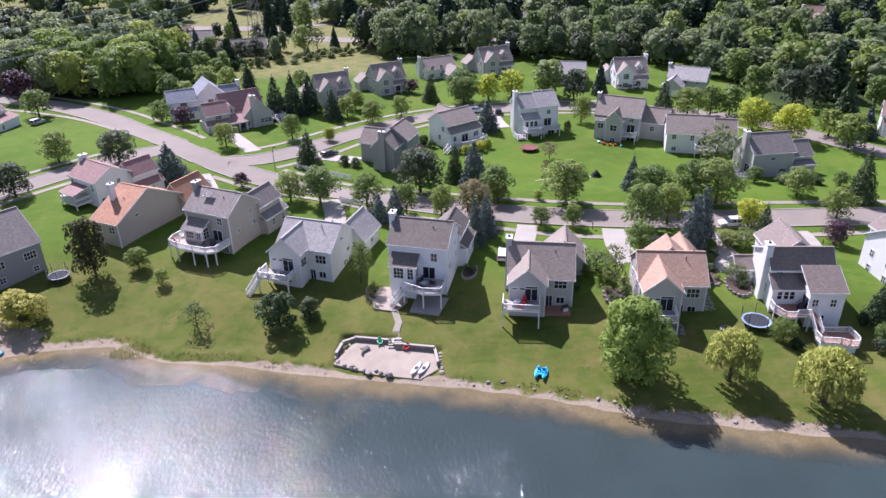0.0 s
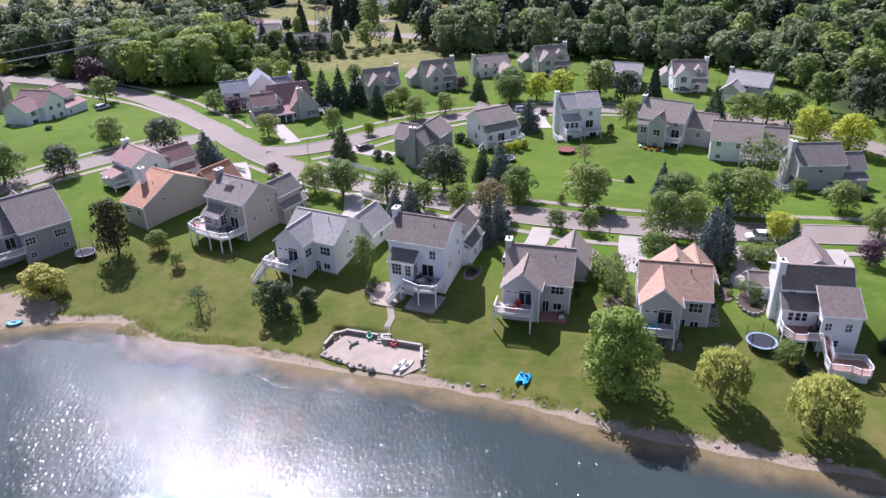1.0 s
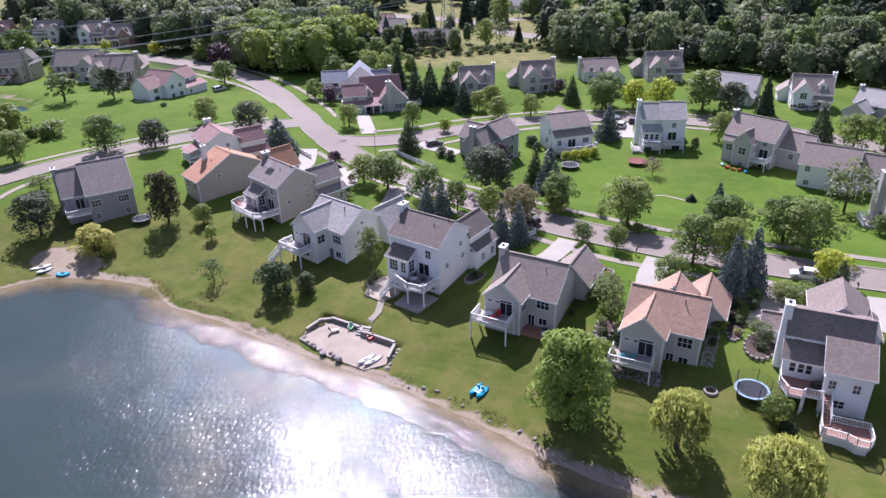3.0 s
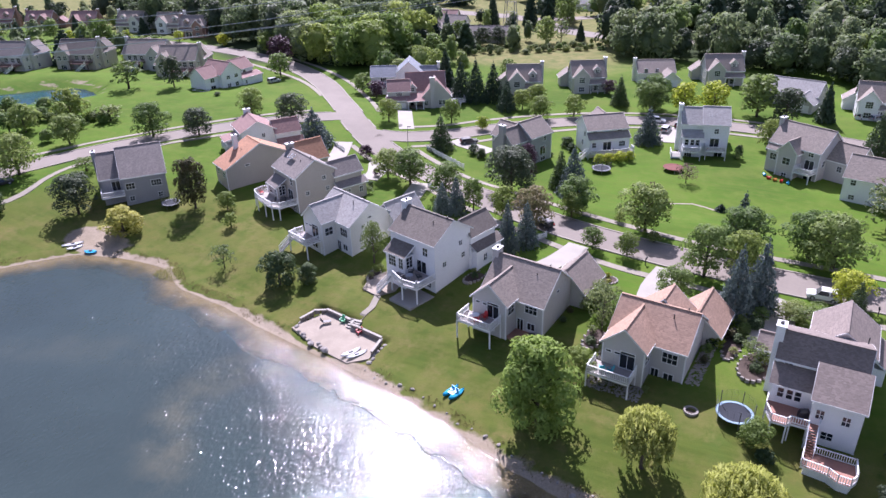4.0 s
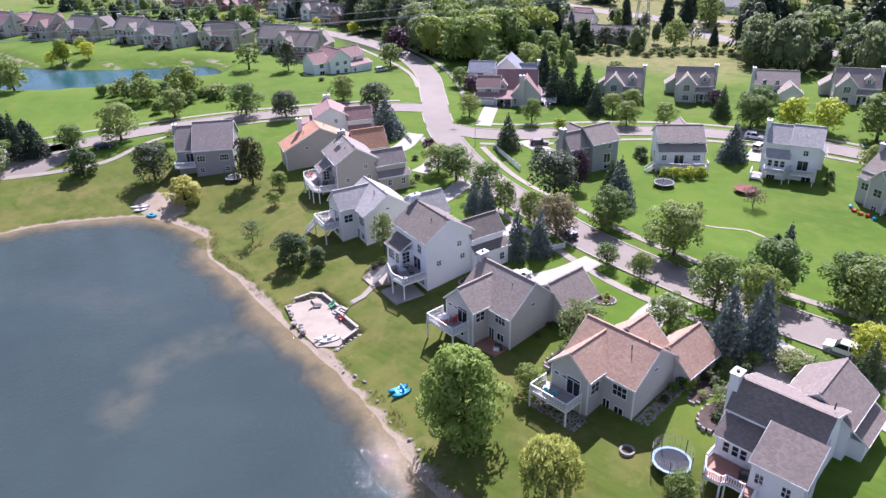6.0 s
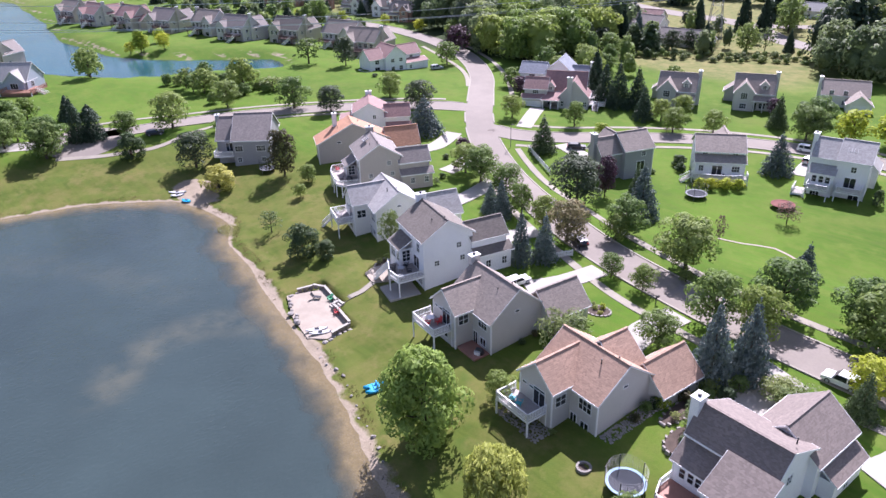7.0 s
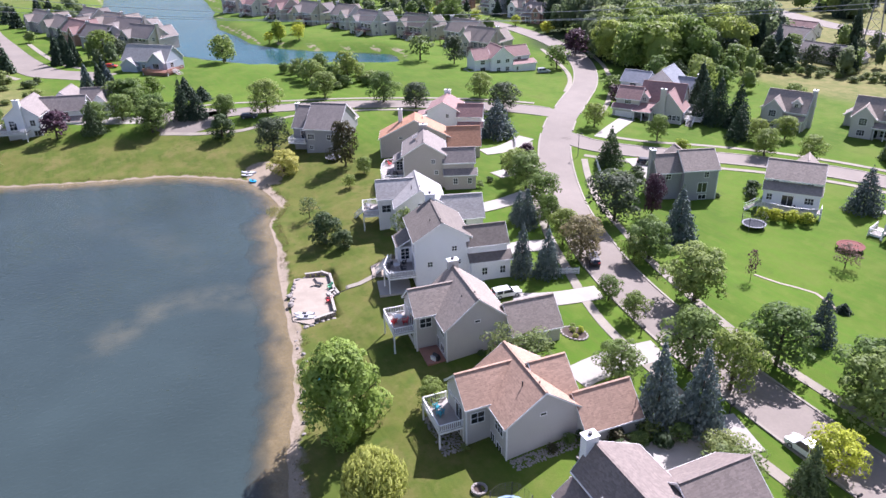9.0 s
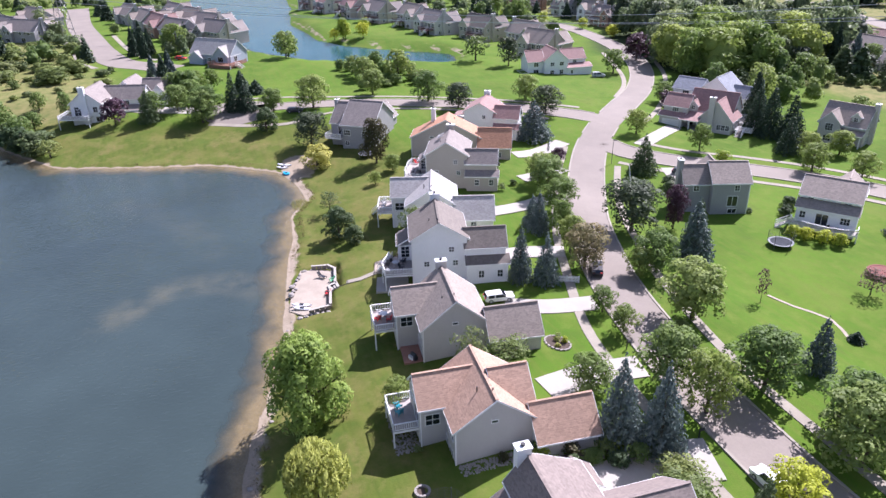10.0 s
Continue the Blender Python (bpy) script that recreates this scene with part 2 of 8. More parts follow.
# ---- building blocks ----
class Shape:
    """Collects boxes and faces for one mesh."""

    def __init__(self):
        self.v, self.f = [], []

    def face(self, *pts):
        k = len(self.v)
        self.v += [tuple(p) for p in pts]
        self.f.append(tuple(range(k, k + len(pts))))
        return self

    def hull(self, low, high):
        """A prism between two loops of the same length, closed at both ends."""
        k, c = len(self.v), len(low)
        self.v += [tuple(p) for p in low] + [tuple(p) for p in high]
        self.f.append(tuple(k + i for i in reversed(range(c))))
        self.f.append(tuple(k + c + i for i in range(c)))
        for i in range(c):
            j = (i + 1) % c
            self.f.append((k + i, k + j, k + c + j, k + c + i))
        return self

    def box(self, x0, x1, y0, y1, z0, z1):
        loop = [(x0, y0), (x1, y0), (x1, y1), (x0, y1)]
        return self.hull([(x, y, z0) for x, y in loop], [(x, y, z1) for x, y in loop])

    def bar(self, a, b, w, h=None):
        """A square bar from a to b."""
        a, b = Vector(a), Vector(b)
        d = (b - a).normalized()
        side = d.cross(Vector((0, 0, 1)))
        side = (side if side.length > 1e-4 else Vector((1, 0, 0))).normalized() * (w / 2)
        up = side.cross(d).normalized() * ((h or w) / 2)
        ring = [side + up, -side + up, -side - up, side - up]
        return self.hull([a + r for r in ring], [b + r for r in ring])

    def rail(self, pts, w, h, closed=False):
        """One bent bar of oblong section along a line of points."""
        pts, k, n = [Vector(p) for p in pts], len(self.v), len(pts)
        for i, p in enumerate(pts):
            a = pts[i - 1] if i or closed else p
            b = pts[(i + 1) % n] if i < n - 1 or closed else p
            d1, d2 = p - a, b - p
            d = (d1.normalized() if d1.length else d2.normalized()) + (d2.normalized() if d2.length else d1.normalized())
            side = Vector((d.y, -d.x, 0))
            side = (side if side.length > 1e-4 else Vector((1, 0, 0))).normalized() * (w / 2)
            up = Vector((0, 0, h / 2))
            self.v += [tuple(p + side + up), tuple(p - side + up), tuple(p - side - up), tuple(p + side - up)]
        for i in range(n if closed else n - 1):
            a, b = k + 4 * i, k + 4 * ((i + 1) % n)
            self.f += [(a + j, a + (j + 1) % 4, b + (j + 1) % 4, b + j) for j in range(4)]
        if not closed:
            self.f += [(k + 3, k + 2, k + 1, k), tuple(k + 4 * (n - 1) + j for j in range(4))]
        return self

    def tube(self, pts, radii, sides=7):
        k = len(self.v)
        for n, (p, r) in enumerate(zip(pts, radii)):
            d = (Vector(pts[min(n + 1, len(pts) - 1)]) - Vector(pts[max(n - 1, 0)])).normalized()
            q = d.to_track_quat("Z", "Y")
            for i in range(sides):
                a = 2 * math.pi * i / sides
                self.v.append(tuple(Vector(p) + q @ Vector((r * math.cos(a), r * math.sin(a), 0))))
        for n in range(len(pts) - 1):
            for i in range(sides):
                j = (i + 1) % sides
                self.f.append((k + n * sides + i, k + n * sides + j, k + (n + 1) * sides + j, k + (n + 1) * sides + i))
        self.f.append(tuple(k + i for i in reversed(range(sides))))
        self.f.append(tuple(k + (len(pts) - 1) * sides + i for i in range(sides)))
        return self

    def mesh(self, name, *mats, smooth=False):
        me = bpy.data.meshes.new(name)
        me.from_pydata(self.v, [], self.f)
        for m in mats:
            me.materials.append(m)
        if smooth:
            me.polygons.foreach_set("use_smooth", [True] * len(me.polygons))
        me.update()
        return me


def part(name, shape, material, parent, label=""):
    me = shape if isinstance(shape, bpy.types.Mesh) else shape.mesh(name, material)
    ob = new(name, me)
    ob.parent = parent
    return tagged(ob, label)


def thing(name, x, y, z, turn=0, label="", category="", group="", kind=""):
    ob = new(name)
    ob.matrix_basis = pose(x, y, z, 0, 0, turn)
    return tagged(ob, label, category, group, kind)


# ---- lie of the land ----
SHORE = np.array([(-170, -400), (-140, -20), (-122, 20), (-104.5, 31.5), (-95, 38.5), (-87, 58.6), (-81.2, 75.4), (-74.6, 84.1), (-69.1, 90.2),
                  (-60.5, 92.6), (-54, 93.2), (-49.4, 93.4), (-40.5, 88.6), (-28.7, 87), (-20.9, 84.8), (-11.4, 82.9), (-3.2, 81.3), (5, 79.9),
                  (14.8, 77.3), (21.4, 75), (29, 72), (39.5, 69.8), (49.5, 67.6), (57, 66.6), (75, 63), (110, 52), (170, 20), (300, -400)], float)
INLET = np.array([(-164, 168), (-180, 151), (-197, 135), (-222, 119), (-262, 110), (-310, 106), (-380, 112), (-460, 120)], float)


def line_distance(line, x, y):
    """Distance from places to a line, and on which side they lie (right of it is negative)."""
    best, side = np.full(x.shape, 1e9), np.ones(x.shape)
    for a, b in zip(line[:-1], line[1:]):
        ab = b - a
        t = np.clip(((x - a[0]) * ab[0] + (y - a[1]) * ab[1]) / (ab @ ab), 0, 1)
        d = np.hypot(x - a[0] - ab[0] * t, y - a[1] - ab[1] * t)
        s = np.sign(ab[0] * (y - a[1]) - ab[1] * (x - a[0]))
        side, best = np.where(d < best, s, side), np.minimum(d, best)
    return best, side


def smooth(a, b, x):
    t = np.clip((x - a) / (b - a), 0, 1)
    return t * t * (3 - 2 * t)


def shore_distance(x, y):
    d, s = line_distance(SHORE, x, y)
    return d * s


def inlet_depth(x, y):
    """How far inside the second pond's bank a place lies."""
    d, _ = line_distance(INLET, x, y)
    return 7 + 11 * smooth(-160, -182, x) + 5 * smooth(-230, -262, x) + 10 * smooth(-280, -340, x) - d


def heights(x, y):
    x, y = np.asarray(x, float), np.asarray(y, float)
    d = shore_distance(x, y)
    top = 3.8 + 1.2 * smooth(-50, -95, x) - 1.8 * smooth(138, 155, y) * smooth(-75, -20, x) - 2.2 * smooth(175, 210, y) * (1 - smooth(-75, -20, x))
    land = 0.5 * smooth(0, 2.5, d) + 1.7 * smooth(2, 17, d) + (top - 2.2) * smooth(15, 34, d)
    z = np.where(d < 0, np.maximum(-2.0, d * 0.1), land)
    # the cut for the beach terrace
    c, s = math.cos(radians(-11)), math.sin(radians(-11))
    bu, bv = (x + 6.2) * c + (y - 87.2) * s, -(x + 6.2) * s + (y - 87.2) * c
    cut = smooth(0.9, 0.0, np.maximum(np.abs(bu + 0.0) - 7.4, np.abs(bv + 0.4) - np.where(bu < 0.6, 4.0, 2.6)))
    z = z * (1 - cut) + np.minimum(z, 0.15) * cut
    z = z - 1.3 * smooth(11.5, 4.5, np.hypot(x - 62.0, (y - 86.0) * 0.9))
    return z - 3.5 * smooth(-6, 6, inlet_depth(x, y))


def height(x, y):
    return float(heights(np.array([x]), np.array([y]))[0])


def lines_between(lo, hi, step, far):
    inner, out, g = list(np.arange(lo, hi + 1e-6, step)), [], step
    at = 0.0
    while at < far:
        g *= 1.22
        at += g
        out.append(at)
    return np.array([lo - v for v in reversed(out)] + inner + [inner[-1] + v for v in out])


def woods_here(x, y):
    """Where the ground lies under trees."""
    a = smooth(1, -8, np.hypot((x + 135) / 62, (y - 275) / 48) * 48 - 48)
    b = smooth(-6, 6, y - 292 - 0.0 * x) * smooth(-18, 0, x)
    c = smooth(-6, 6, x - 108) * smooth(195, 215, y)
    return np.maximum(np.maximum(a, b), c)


gx, gy = lines_between(-150, 120, 1.6, 2600), lines_between(8, 250, 1.6, 2600)
gx = np.unique(np.concatenate([gx, np.arange(-15.5, 3.5, 0.53)]).round(3))
gy = np.unique(np.concatenate([gy, np.arange(81.5, 93.5, 0.53)]).round(3))
XX, YY = np.meshgrid(gx, gy)
DD = shore_distance(XX, YY)
ZZ = heights(XX, YY)
ZZ = ZZ + np.where(DD > 4, 0.05 * np.sin(XX * 0.31) * np.cos(YY * 0.27), 0)


def sheet(name, keep, z, attributes, material):
    rows, cols = XX.shape
    ids = np.arange(rows * cols).reshape(rows, cols)
    quads = np.stack([ids[:-1, :-1], ids[:-1, 1:], ids[1:, 1:], ids[1:, :-1]], -1).reshape(-1, 4)
    quads = quads[keep.ravel()[quads].any(1)]
    used, back = np.unique(quads, return_inverse=True)
    me = bpy.data.meshes.new(name)
    me.from_pydata(np.stack([XX.ravel()[used], YY.ravel()[used], np.broadcast_to(z, XX.shape).ravel()[used]], 1).tolist(), [], back.reshape(-1, 4).tolist())
    for key, values in attributes.items():
        me.attributes.new(key, "FLOAT", "POINT").data.foreach_set("value", values.ravel()[used].astype(np.float32))
    me.materials.append(material)
    me.polygons.foreach_set("use_smooth", [True] * len(me.polygons))
    me.update()
    return new(name, me)


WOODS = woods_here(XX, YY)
MEADOW = smooth(258, 268, YY) * (1 - smooth(-25, 5, XX)) * 0.9
MEADOW = np.maximum(MEADOW, smooth(-128, -140, XX) * smooth(64, 46, YY - 0.25 * (XX + 140)) * smooth(-14, 4, YY) * 0.85)
MEADOW = np.maximum(MEADOW, smooth(420, 480, np.hypot(XX, YY - 60)) * 0.5)
INL = inlet_depth(XX, YY)
BANK = 0.5 + 0.5 * np.sin(XX * 0.21 + 1.3 * np.sin(XX * 0.083) + 0.6 * np.sin(YY * 0.17))
BANK = BANK * (1 - 0.85 * smooth(-73, -80, XX))
SANDY = np.maximum(1 - smooth(0.85, 1.15, np.hypot((XX + 69) / 7.5, (YY - 95.5) / 4.5)), 1 - smooth(0.2 + 0.5 * BANK, 0.9 + 2.1 * BANK, DD))
SANDY = np.maximum(SANDY, 0.55 - 0.55 * smooth(0.6, 1.6, np.abs(INL + 1.0)))
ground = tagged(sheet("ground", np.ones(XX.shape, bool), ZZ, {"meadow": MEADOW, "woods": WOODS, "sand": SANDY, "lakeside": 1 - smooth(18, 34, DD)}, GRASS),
                "green mown lawns sloping down to a sandy lake shore", "lawn", kind="structure")
# a pale sand bar below the surface
BAR = np.array([(-10, 79.5), (-15.5, 74.5), (-17.5, 67), (-14.5, 60), (-9.5, 55)], float)
SHOAL = 1 - smooth(0.5, 5.5, line_distance(BAR, XX, YY)[0])
SHOAL = np.maximum(SHOAL, 0.3 * (1 - smooth(1.0, 6.0, line_distance(np.array([(-30, 72), (-48, 66), (-62, 56)], float), XX, YY)[0])))
lake = tagged(sheet("water", DD < 0.5, 0.0, {"depth": -DD, "shoal": SHOAL}, WATER), "dark rippled lake water with sun glitter", "lake", kind="structure")
pond = tagged(sheet("pond_water", INL > -6, 2.6, {"depth": INL + 1}, POND), "calm blue-green pond water behind the street", "pond", kind="structure")


# ---- roads and walks ----
MAIN = [(190, 108), (150, 117), (110, 122.5), (85, 124.3), (58, 125), (40, 126.4), (20, 130), (6, 134.5), (-8, 140.5), (-22, 148.5), (-36, 157), (-48, 165.5), (-58.8, 175),
        (-67.4, 184), (-79.5, 196.4), (-93.5, 210.4), (-113, 224.8), (-136, 236.5), (-170, 246), (-215, 250), (-260, 240)]
SIDE_STREET = [(-62, 180), (-70, 174.5), (-80, 164), (-92, 148), (-103, 130), (-110, 112), (-113, 98), (-114, 88)]
BACK_STREET = [(-52, 169), (-42, 171), (-32, 178.5), (-22, 189), (-8, 200.5), (8, 209), (28, 213.5), (55, 212), (80, 204), (98, 190), (110, 172), (124, 158), (150, 150), (200, 146)]
STREETS = [MAIN, SIDE_STREET, BACK_STREET]
def resample(pts, step=2.0):
    pts = [Vector((*p, 0)) for p in pts]
    out = []
    for i in range(len(pts) - 1):
        p0, p1, p2, p3 = pts[max(i - 1, 0)], pts[i], pts[i + 1], pts[min(i + 2, len(pts) - 1)]
        n = max(1, int((p2 - p1).length / step))
        for k in range(n):
            t = k / n
            out.append(0.5 * (2 * p1 + (p2 - p0) * t + (2 * p0 - 5 * p1 + 4 * p2 - p3) * t * t + (3 * p1 - p0 - 3 * p2 + p3) * t ** 3))
    return out + [pts[-1]]


def strip_shape(pts, half, lift, thick=0.25, offset=0.0, keep_off=()):
    """A paved band along a line, draped on the land."""
    line = resample(pts)
    s = Shape()
    rows = []
    for i, p in enumerate(line):
        d = (line[min(i + 1, len(line) - 1)] - line[max(i - 1, 0)]).normalized()
        nrm = Vector((-d.y, d.x, 0))
        a, b = p + nrm * (offset + half), p + nrm * (offset - half)
        m = max(1, int(half / 0.8))
        across = [a.lerp(b, k / m) for k in range(m + 1)]
        top = [(q.x, q.y, height(q.x, q.y) + lift) for q in across]
        rows.append(tuple(top) + ((b.x, b.y, top[-1][2] - thick), (a.x, a.y, top[0][2] - thick)))
    mid = np.array([(p[0][0] + p[-2][0], p[0][1] + p[-2][1]) for p in rows]) / 2
    free = np.ones(len(rows), bool)
    for street in keep_off:
        free &= line_distance(np.array([q[:2] for q in resample(street)], float), mid[:, 0], mid[:, 1])[0] > 4.25
    for a, b, u, v in zip(rows[:-1], rows[1:], free[:-1], free[1:]):
        if u and v:
            s.hull(a, b)
    return s


def road(name, pts, width, label, kerbs=True):
    ob = tagged(new(name, strip_shape(pts, width / 2, 0.09).mesh(name, ASPHALT)), label, "road", kind="structure")
    if kerbs:
        for k, side in enumerate((1, -1)):
            me = strip_shape(pts, 0.17, 0.19, 0.35, side * (width / 2 + 0.17), [q for q in STREETS if q is not pts]).mesh("kerb", KERB)
            tagged(new("kerb", me), "pale concrete kerb along the street", "kerb", kind="structure")
    return ob


def walkway(pts, width=1.5, name="pavement", label="pale concrete pavement through the grass verge", material=None, lift=0.1):
    return tagged(new(name, strip_shape(pts, width / 2, lift, keep_off=STREETS).mesh(name, material or PAVING)), label, "pavement", kind="structure")


road("road", MAIN, 7.6, "grey residential street of worn asphalt with tree shadows")
road("road", SIDE_STREET, 7.4, "grey side street curving towards a turning circle")
road("road", BACK_STREET, 7.4,
     "grey back street behind the northern gardens")
disc = Shape()
ring = [(-114 + 10.5 * math.cos(a * math.pi / 18), 86 + 10.5 * math.sin(a * math.pi / 18)) for a in range(36)]
disc.v = [(-114, 86, height(-114, 86) + 0.09)]
for q in (0.33, 0.67, 1.0, 1.02):
    for x, y in ring:
        x, y = -114 + (x + 114) * q, 86 + (y - 86) * q
        disc.v.append((x, y, height(x, y) + (0.09 if q <= 1 else -0.3)))
for i in range(36):
    j = (i + 1) % 36
    disc.f.append((0, 1 + i, 1 + j))
    disc.f += [(1 + 36 * k + i, 37 + 36 * k + i, 37 + 36 * k + j, 1 + 36 * k + j) for k in range(3)]
tagged(new("road", disc.mesh("road", ASPHALT)), "grey asphalt turning circle", "road", kind="structure")
walkway([(150, 110.5), (110, 116), (85, 117), (58, 116.6), (40, 118), (26, 120), (10, 125.7), (-4, 131.5), (-20, 140), (-36, 149.5), (-50, 159)])
walkway([(150, 123.5), (110, 129.5), (85, 131.5), (58, 132.8), (40, 133.8), (18, 138.4), (4, 143.5), (-10, 149.5), (-24, 157.5), (-34, 164)])
walkway([(-59.5, 188.6), (-71, 201.5), (-89, 217.5), (-110.5, 232), (-136, 244.5)])
walkway([(-66, 176), (-71, 182), (-84, 195), (-100, 209), (-118, 219), (-150, 232)])
walkway([(-76, 178), (-88, 165), (-99, 150), (-110, 132), (-118, 114), (-124, 100), (-128, 84)])
walkway([(-70, 165), (-82, 151), (-93, 135), (-100, 116), (-97, 100), (-100, 91), (-107, 77)])
walkway([(-36, 165.5), (-24, 175), (-14, 186), (-2, 196), (12, 203.5), (30, 207), (56, 205.5), (78, 197.5), (92, 185)])
walkway([(-46, 178), (-37, 185), (-27, 196), (-12, 207.5), (6, 216), (28, 220.5), (56, 219)])


def drive(pts, width, label="pale concrete driveway to a garage"):
    walkway(pts, width, "driveway", label, CONCRETE, 0.12)


drive([(20.5, 126.5), (18.5, 118), (15.5, 112)], 4.0)
drive([(36.5, 122), (35.5, 115), (36, 108)], 4.6)
drive([(54.3, 121), (52.6, 114), (53.4, 104)], 6.4)
drive([(-20, 141), (-18, 131), (-18, 124)], 4.2)
drive([(4, 131), (1, 124), (0, 119)], 4.2)
drive([(-37.5, 151), (-33, 143), (-32, 138)], 4.2)
drive([(-53, 160), (-48.5, 150), (-48, 144)], 4.4)
drive([(-42, 174), (-48, 184), (-54.5, 195)], 4.2)
drive([(-32, 176), (-24, 173), (-16, 170)], 4.6)
drive([(22, 211), (21.5, 203), (23, 194)], 4.6)
drive([(60, 209), (60, 200), (60, 193)], 5.0)
drive([(-117, 79), (-122, 69), (-127, 60), (-131, 56)], 7.0)
drive([(70, 122), (70, 114), (68, 108)], 5.0)
drive([(88, 122), (88, 114), (86, 106)], 5.0)


# ---- houses ----
ROOFS = {k: shingle("shingles_" + k, c) for k, c in dict(
    taupe=(0.168, 0.145, 0.122), greybrown=(0.28, 0.236, 0.198), tan=(0.39, 0.255, 0.18), plum=(0.21, 0.172, 0.148), orange=(0.42, 0.22, 0.13),
    slate=(0.235, 0.205, 0.184), pale=(0.36, 0.345, 0.325), rose=(0.30, 0.185, 0.165), dark=(0.11, 0.10, 0.105), bluegrey=(0.24, 0.26, 0.29)).items()}
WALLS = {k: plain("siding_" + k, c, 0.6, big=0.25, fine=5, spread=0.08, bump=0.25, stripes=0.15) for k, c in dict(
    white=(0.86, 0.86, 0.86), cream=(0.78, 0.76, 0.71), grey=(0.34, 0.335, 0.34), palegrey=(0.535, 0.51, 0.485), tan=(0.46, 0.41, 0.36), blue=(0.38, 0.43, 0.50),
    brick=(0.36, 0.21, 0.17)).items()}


class House:
    """One house: u runs along its garden front, v away from the lake, z as in the world."""

    def __init__(self, name, x, y, turn, base, wall, roof, label, group=""):
        self.top = thing(name, x, y, base, turn, label, "house", group)
        self.z, self.wall, self.roof = base, WALLS[wall], ROOFS[roof]

    def walls(self, u0, u1, v0, v1, zb, ze, axis="", peak=0.0, ridge=None):
        zb, ze, zp = zb - self.z, ze - self.z, peak - self.z
        s = Shape()
        if axis == "u":
            vm = (v0 + v1) / 2 if ridge is None else ridge
            prof = [(v0, zb), (v1, zb), (v1, ze), (vm, zp), (v0, ze)]
            s.hull([(u0, v, z) for v, z in prof], [(u1, v, z) for v, z in prof])
        elif axis == "v":
            um = (u0 + u1) / 2
            prof = [(u0, zb), (u1, zb), (u1, ze), (um, zp), (u0, ze)]
            s.hull([(u, v1, z) for u, z in prof], [(u, v0, z) for u, z in prof])
        else:
            s.box(u0, u1, v0, v1, zb, ze)
        return part("wall", s, self.wall, self.top)

    def slab(self, a, b, c, d, trim=True):
        """One sloping roof plane with corners a, b on the ridge and c, d on the eave, and its pale edge board."""
        th = Vector((0, 0, 0.16))
        pts = [Vector(p) for p in (a, b, c, d)]
        if (pts[1] - pts[0]).cross(pts[2] - pts[0]).z < 0:
            pts = [pts[1], pts[0], pts[3], pts[2]]
        roof = part("roof", Shape().hull([p for p in pts], [p + th for p in pts]), self.roof, self.top)
        if trim:
            s = Shape()
            s.rail([pts[p] + Vector((0, 0, 0.03)) for p in (1, 2, 3, 0)], 0.12, 0.22)
            part("fascia", s, WHITE, roof)
        return roof

    def gable(self, u0, u1, v0, v1, zb, ze, axis, peak, over=0.4, trim=True, ridge=None):
        """Walls with a two-sided roof, its ridge along the axis; peak is the height of the ridge."""
        self.walls(u0, u1, v0, v1, zb, ze, axis, peak, ridge)
        ze, zp = ze - self.z, peak - self.z
        if axis == "u":
            m = (v0 + v1) / 2 if ridge is None else ridge
            a, b = u0 - over * 0.8, u1 + over * 0.8
            for s, e in ((-1, v0), (1, v1)):
                drop = (zp - ze) / abs(e - m) * over
                self.slab((a, m, zp), (b, m, zp), (b, e + s * over, ze - drop), (a, e + s * over, ze - drop), trim)
        else:
            m, half = (u0 + u1) / 2, (u1 - u0) / 2
            drop = (zp - ze) / half * over
            a, b = v0 - over * 0.8, v1 + over * 0.8
            for s, e in ((-1, u0), (1, u1)):
                self.slab((m, a, zp), (m, b, zp), (e + s * over, b, ze - drop), (e + s * over, a, ze - drop), trim)
        cap = Shape()
        if axis == "u":
            cap.bar((a, m, zp + 0.17), (b, m, zp + 0.17), 0.3, 0.07)
        else:
            cap.bar((m, a, zp + 0.17), (m, b, zp + 0.17), 0.3, 0.07)
        part("ridge_cap", cap, self.roof, self.top)

    def shed(self, u0, u1, v0, v1, high, low, way="S", over=0.3):
        """A lean-to roof that falls to the south (S), east (E) or west (W)."""
        h, w = high - self.z, low - self.z
        if way == "S":
            self.slab((u0 - over, v1, h), (u1 + over, v1, h), (u1 + over, v0 - over, w), (u0 - over, v0 - over, w))
        elif way == "N":
            self.slab((u0 - over, v0, h), (u1 + over, v0, h), (u1 + over, v1 + over, w), (u0 - over, v1 + over, w))
        elif way == "E":
            self.slab((u0, v0 - over, h), (u0, v1 + over, h), (u1 + over, v1 + over, w), (u1 + over, v0 - over, w))
        else:
            self.slab((u1, v0 - over, h), (u1, v1 + over, h), (u0 - over, v1 + over, w), (u0 - over, v0 - over, w))

    def flat_to(self, face, at):
        """Turns (along, out, up) on a wall face into the house's own axes."""
        return {"S": lambda a, o, z: (a, at - o, z), "N": lambda a, o, z: (a, at + o, z),
                "E": lambda a, o, z: (at + o, a, z), "W": lambda a, o, z: (at - o, a, z)}[face]

    def window(self, face, at, c, z, w=1.0, h=1.3, across=2, up=2, name="window", label=""):
        f, z = self.flat_to(face, at), z - self.z

        def slab_on(s, a0, a1, z0, z1, o0, o1):
            loop = [(a0, z0), (a1, z0), (a1, z1), (a0, z1)]
            s.hull([f(a, o0, q) for a, q in loop], [f(a, o1, q) for a, q in loop])

        s, g, e = Shape(), Shape(), 0.09
        a0, a1, z0, z1 = c - w / 2, c + w / 2, z, z + h

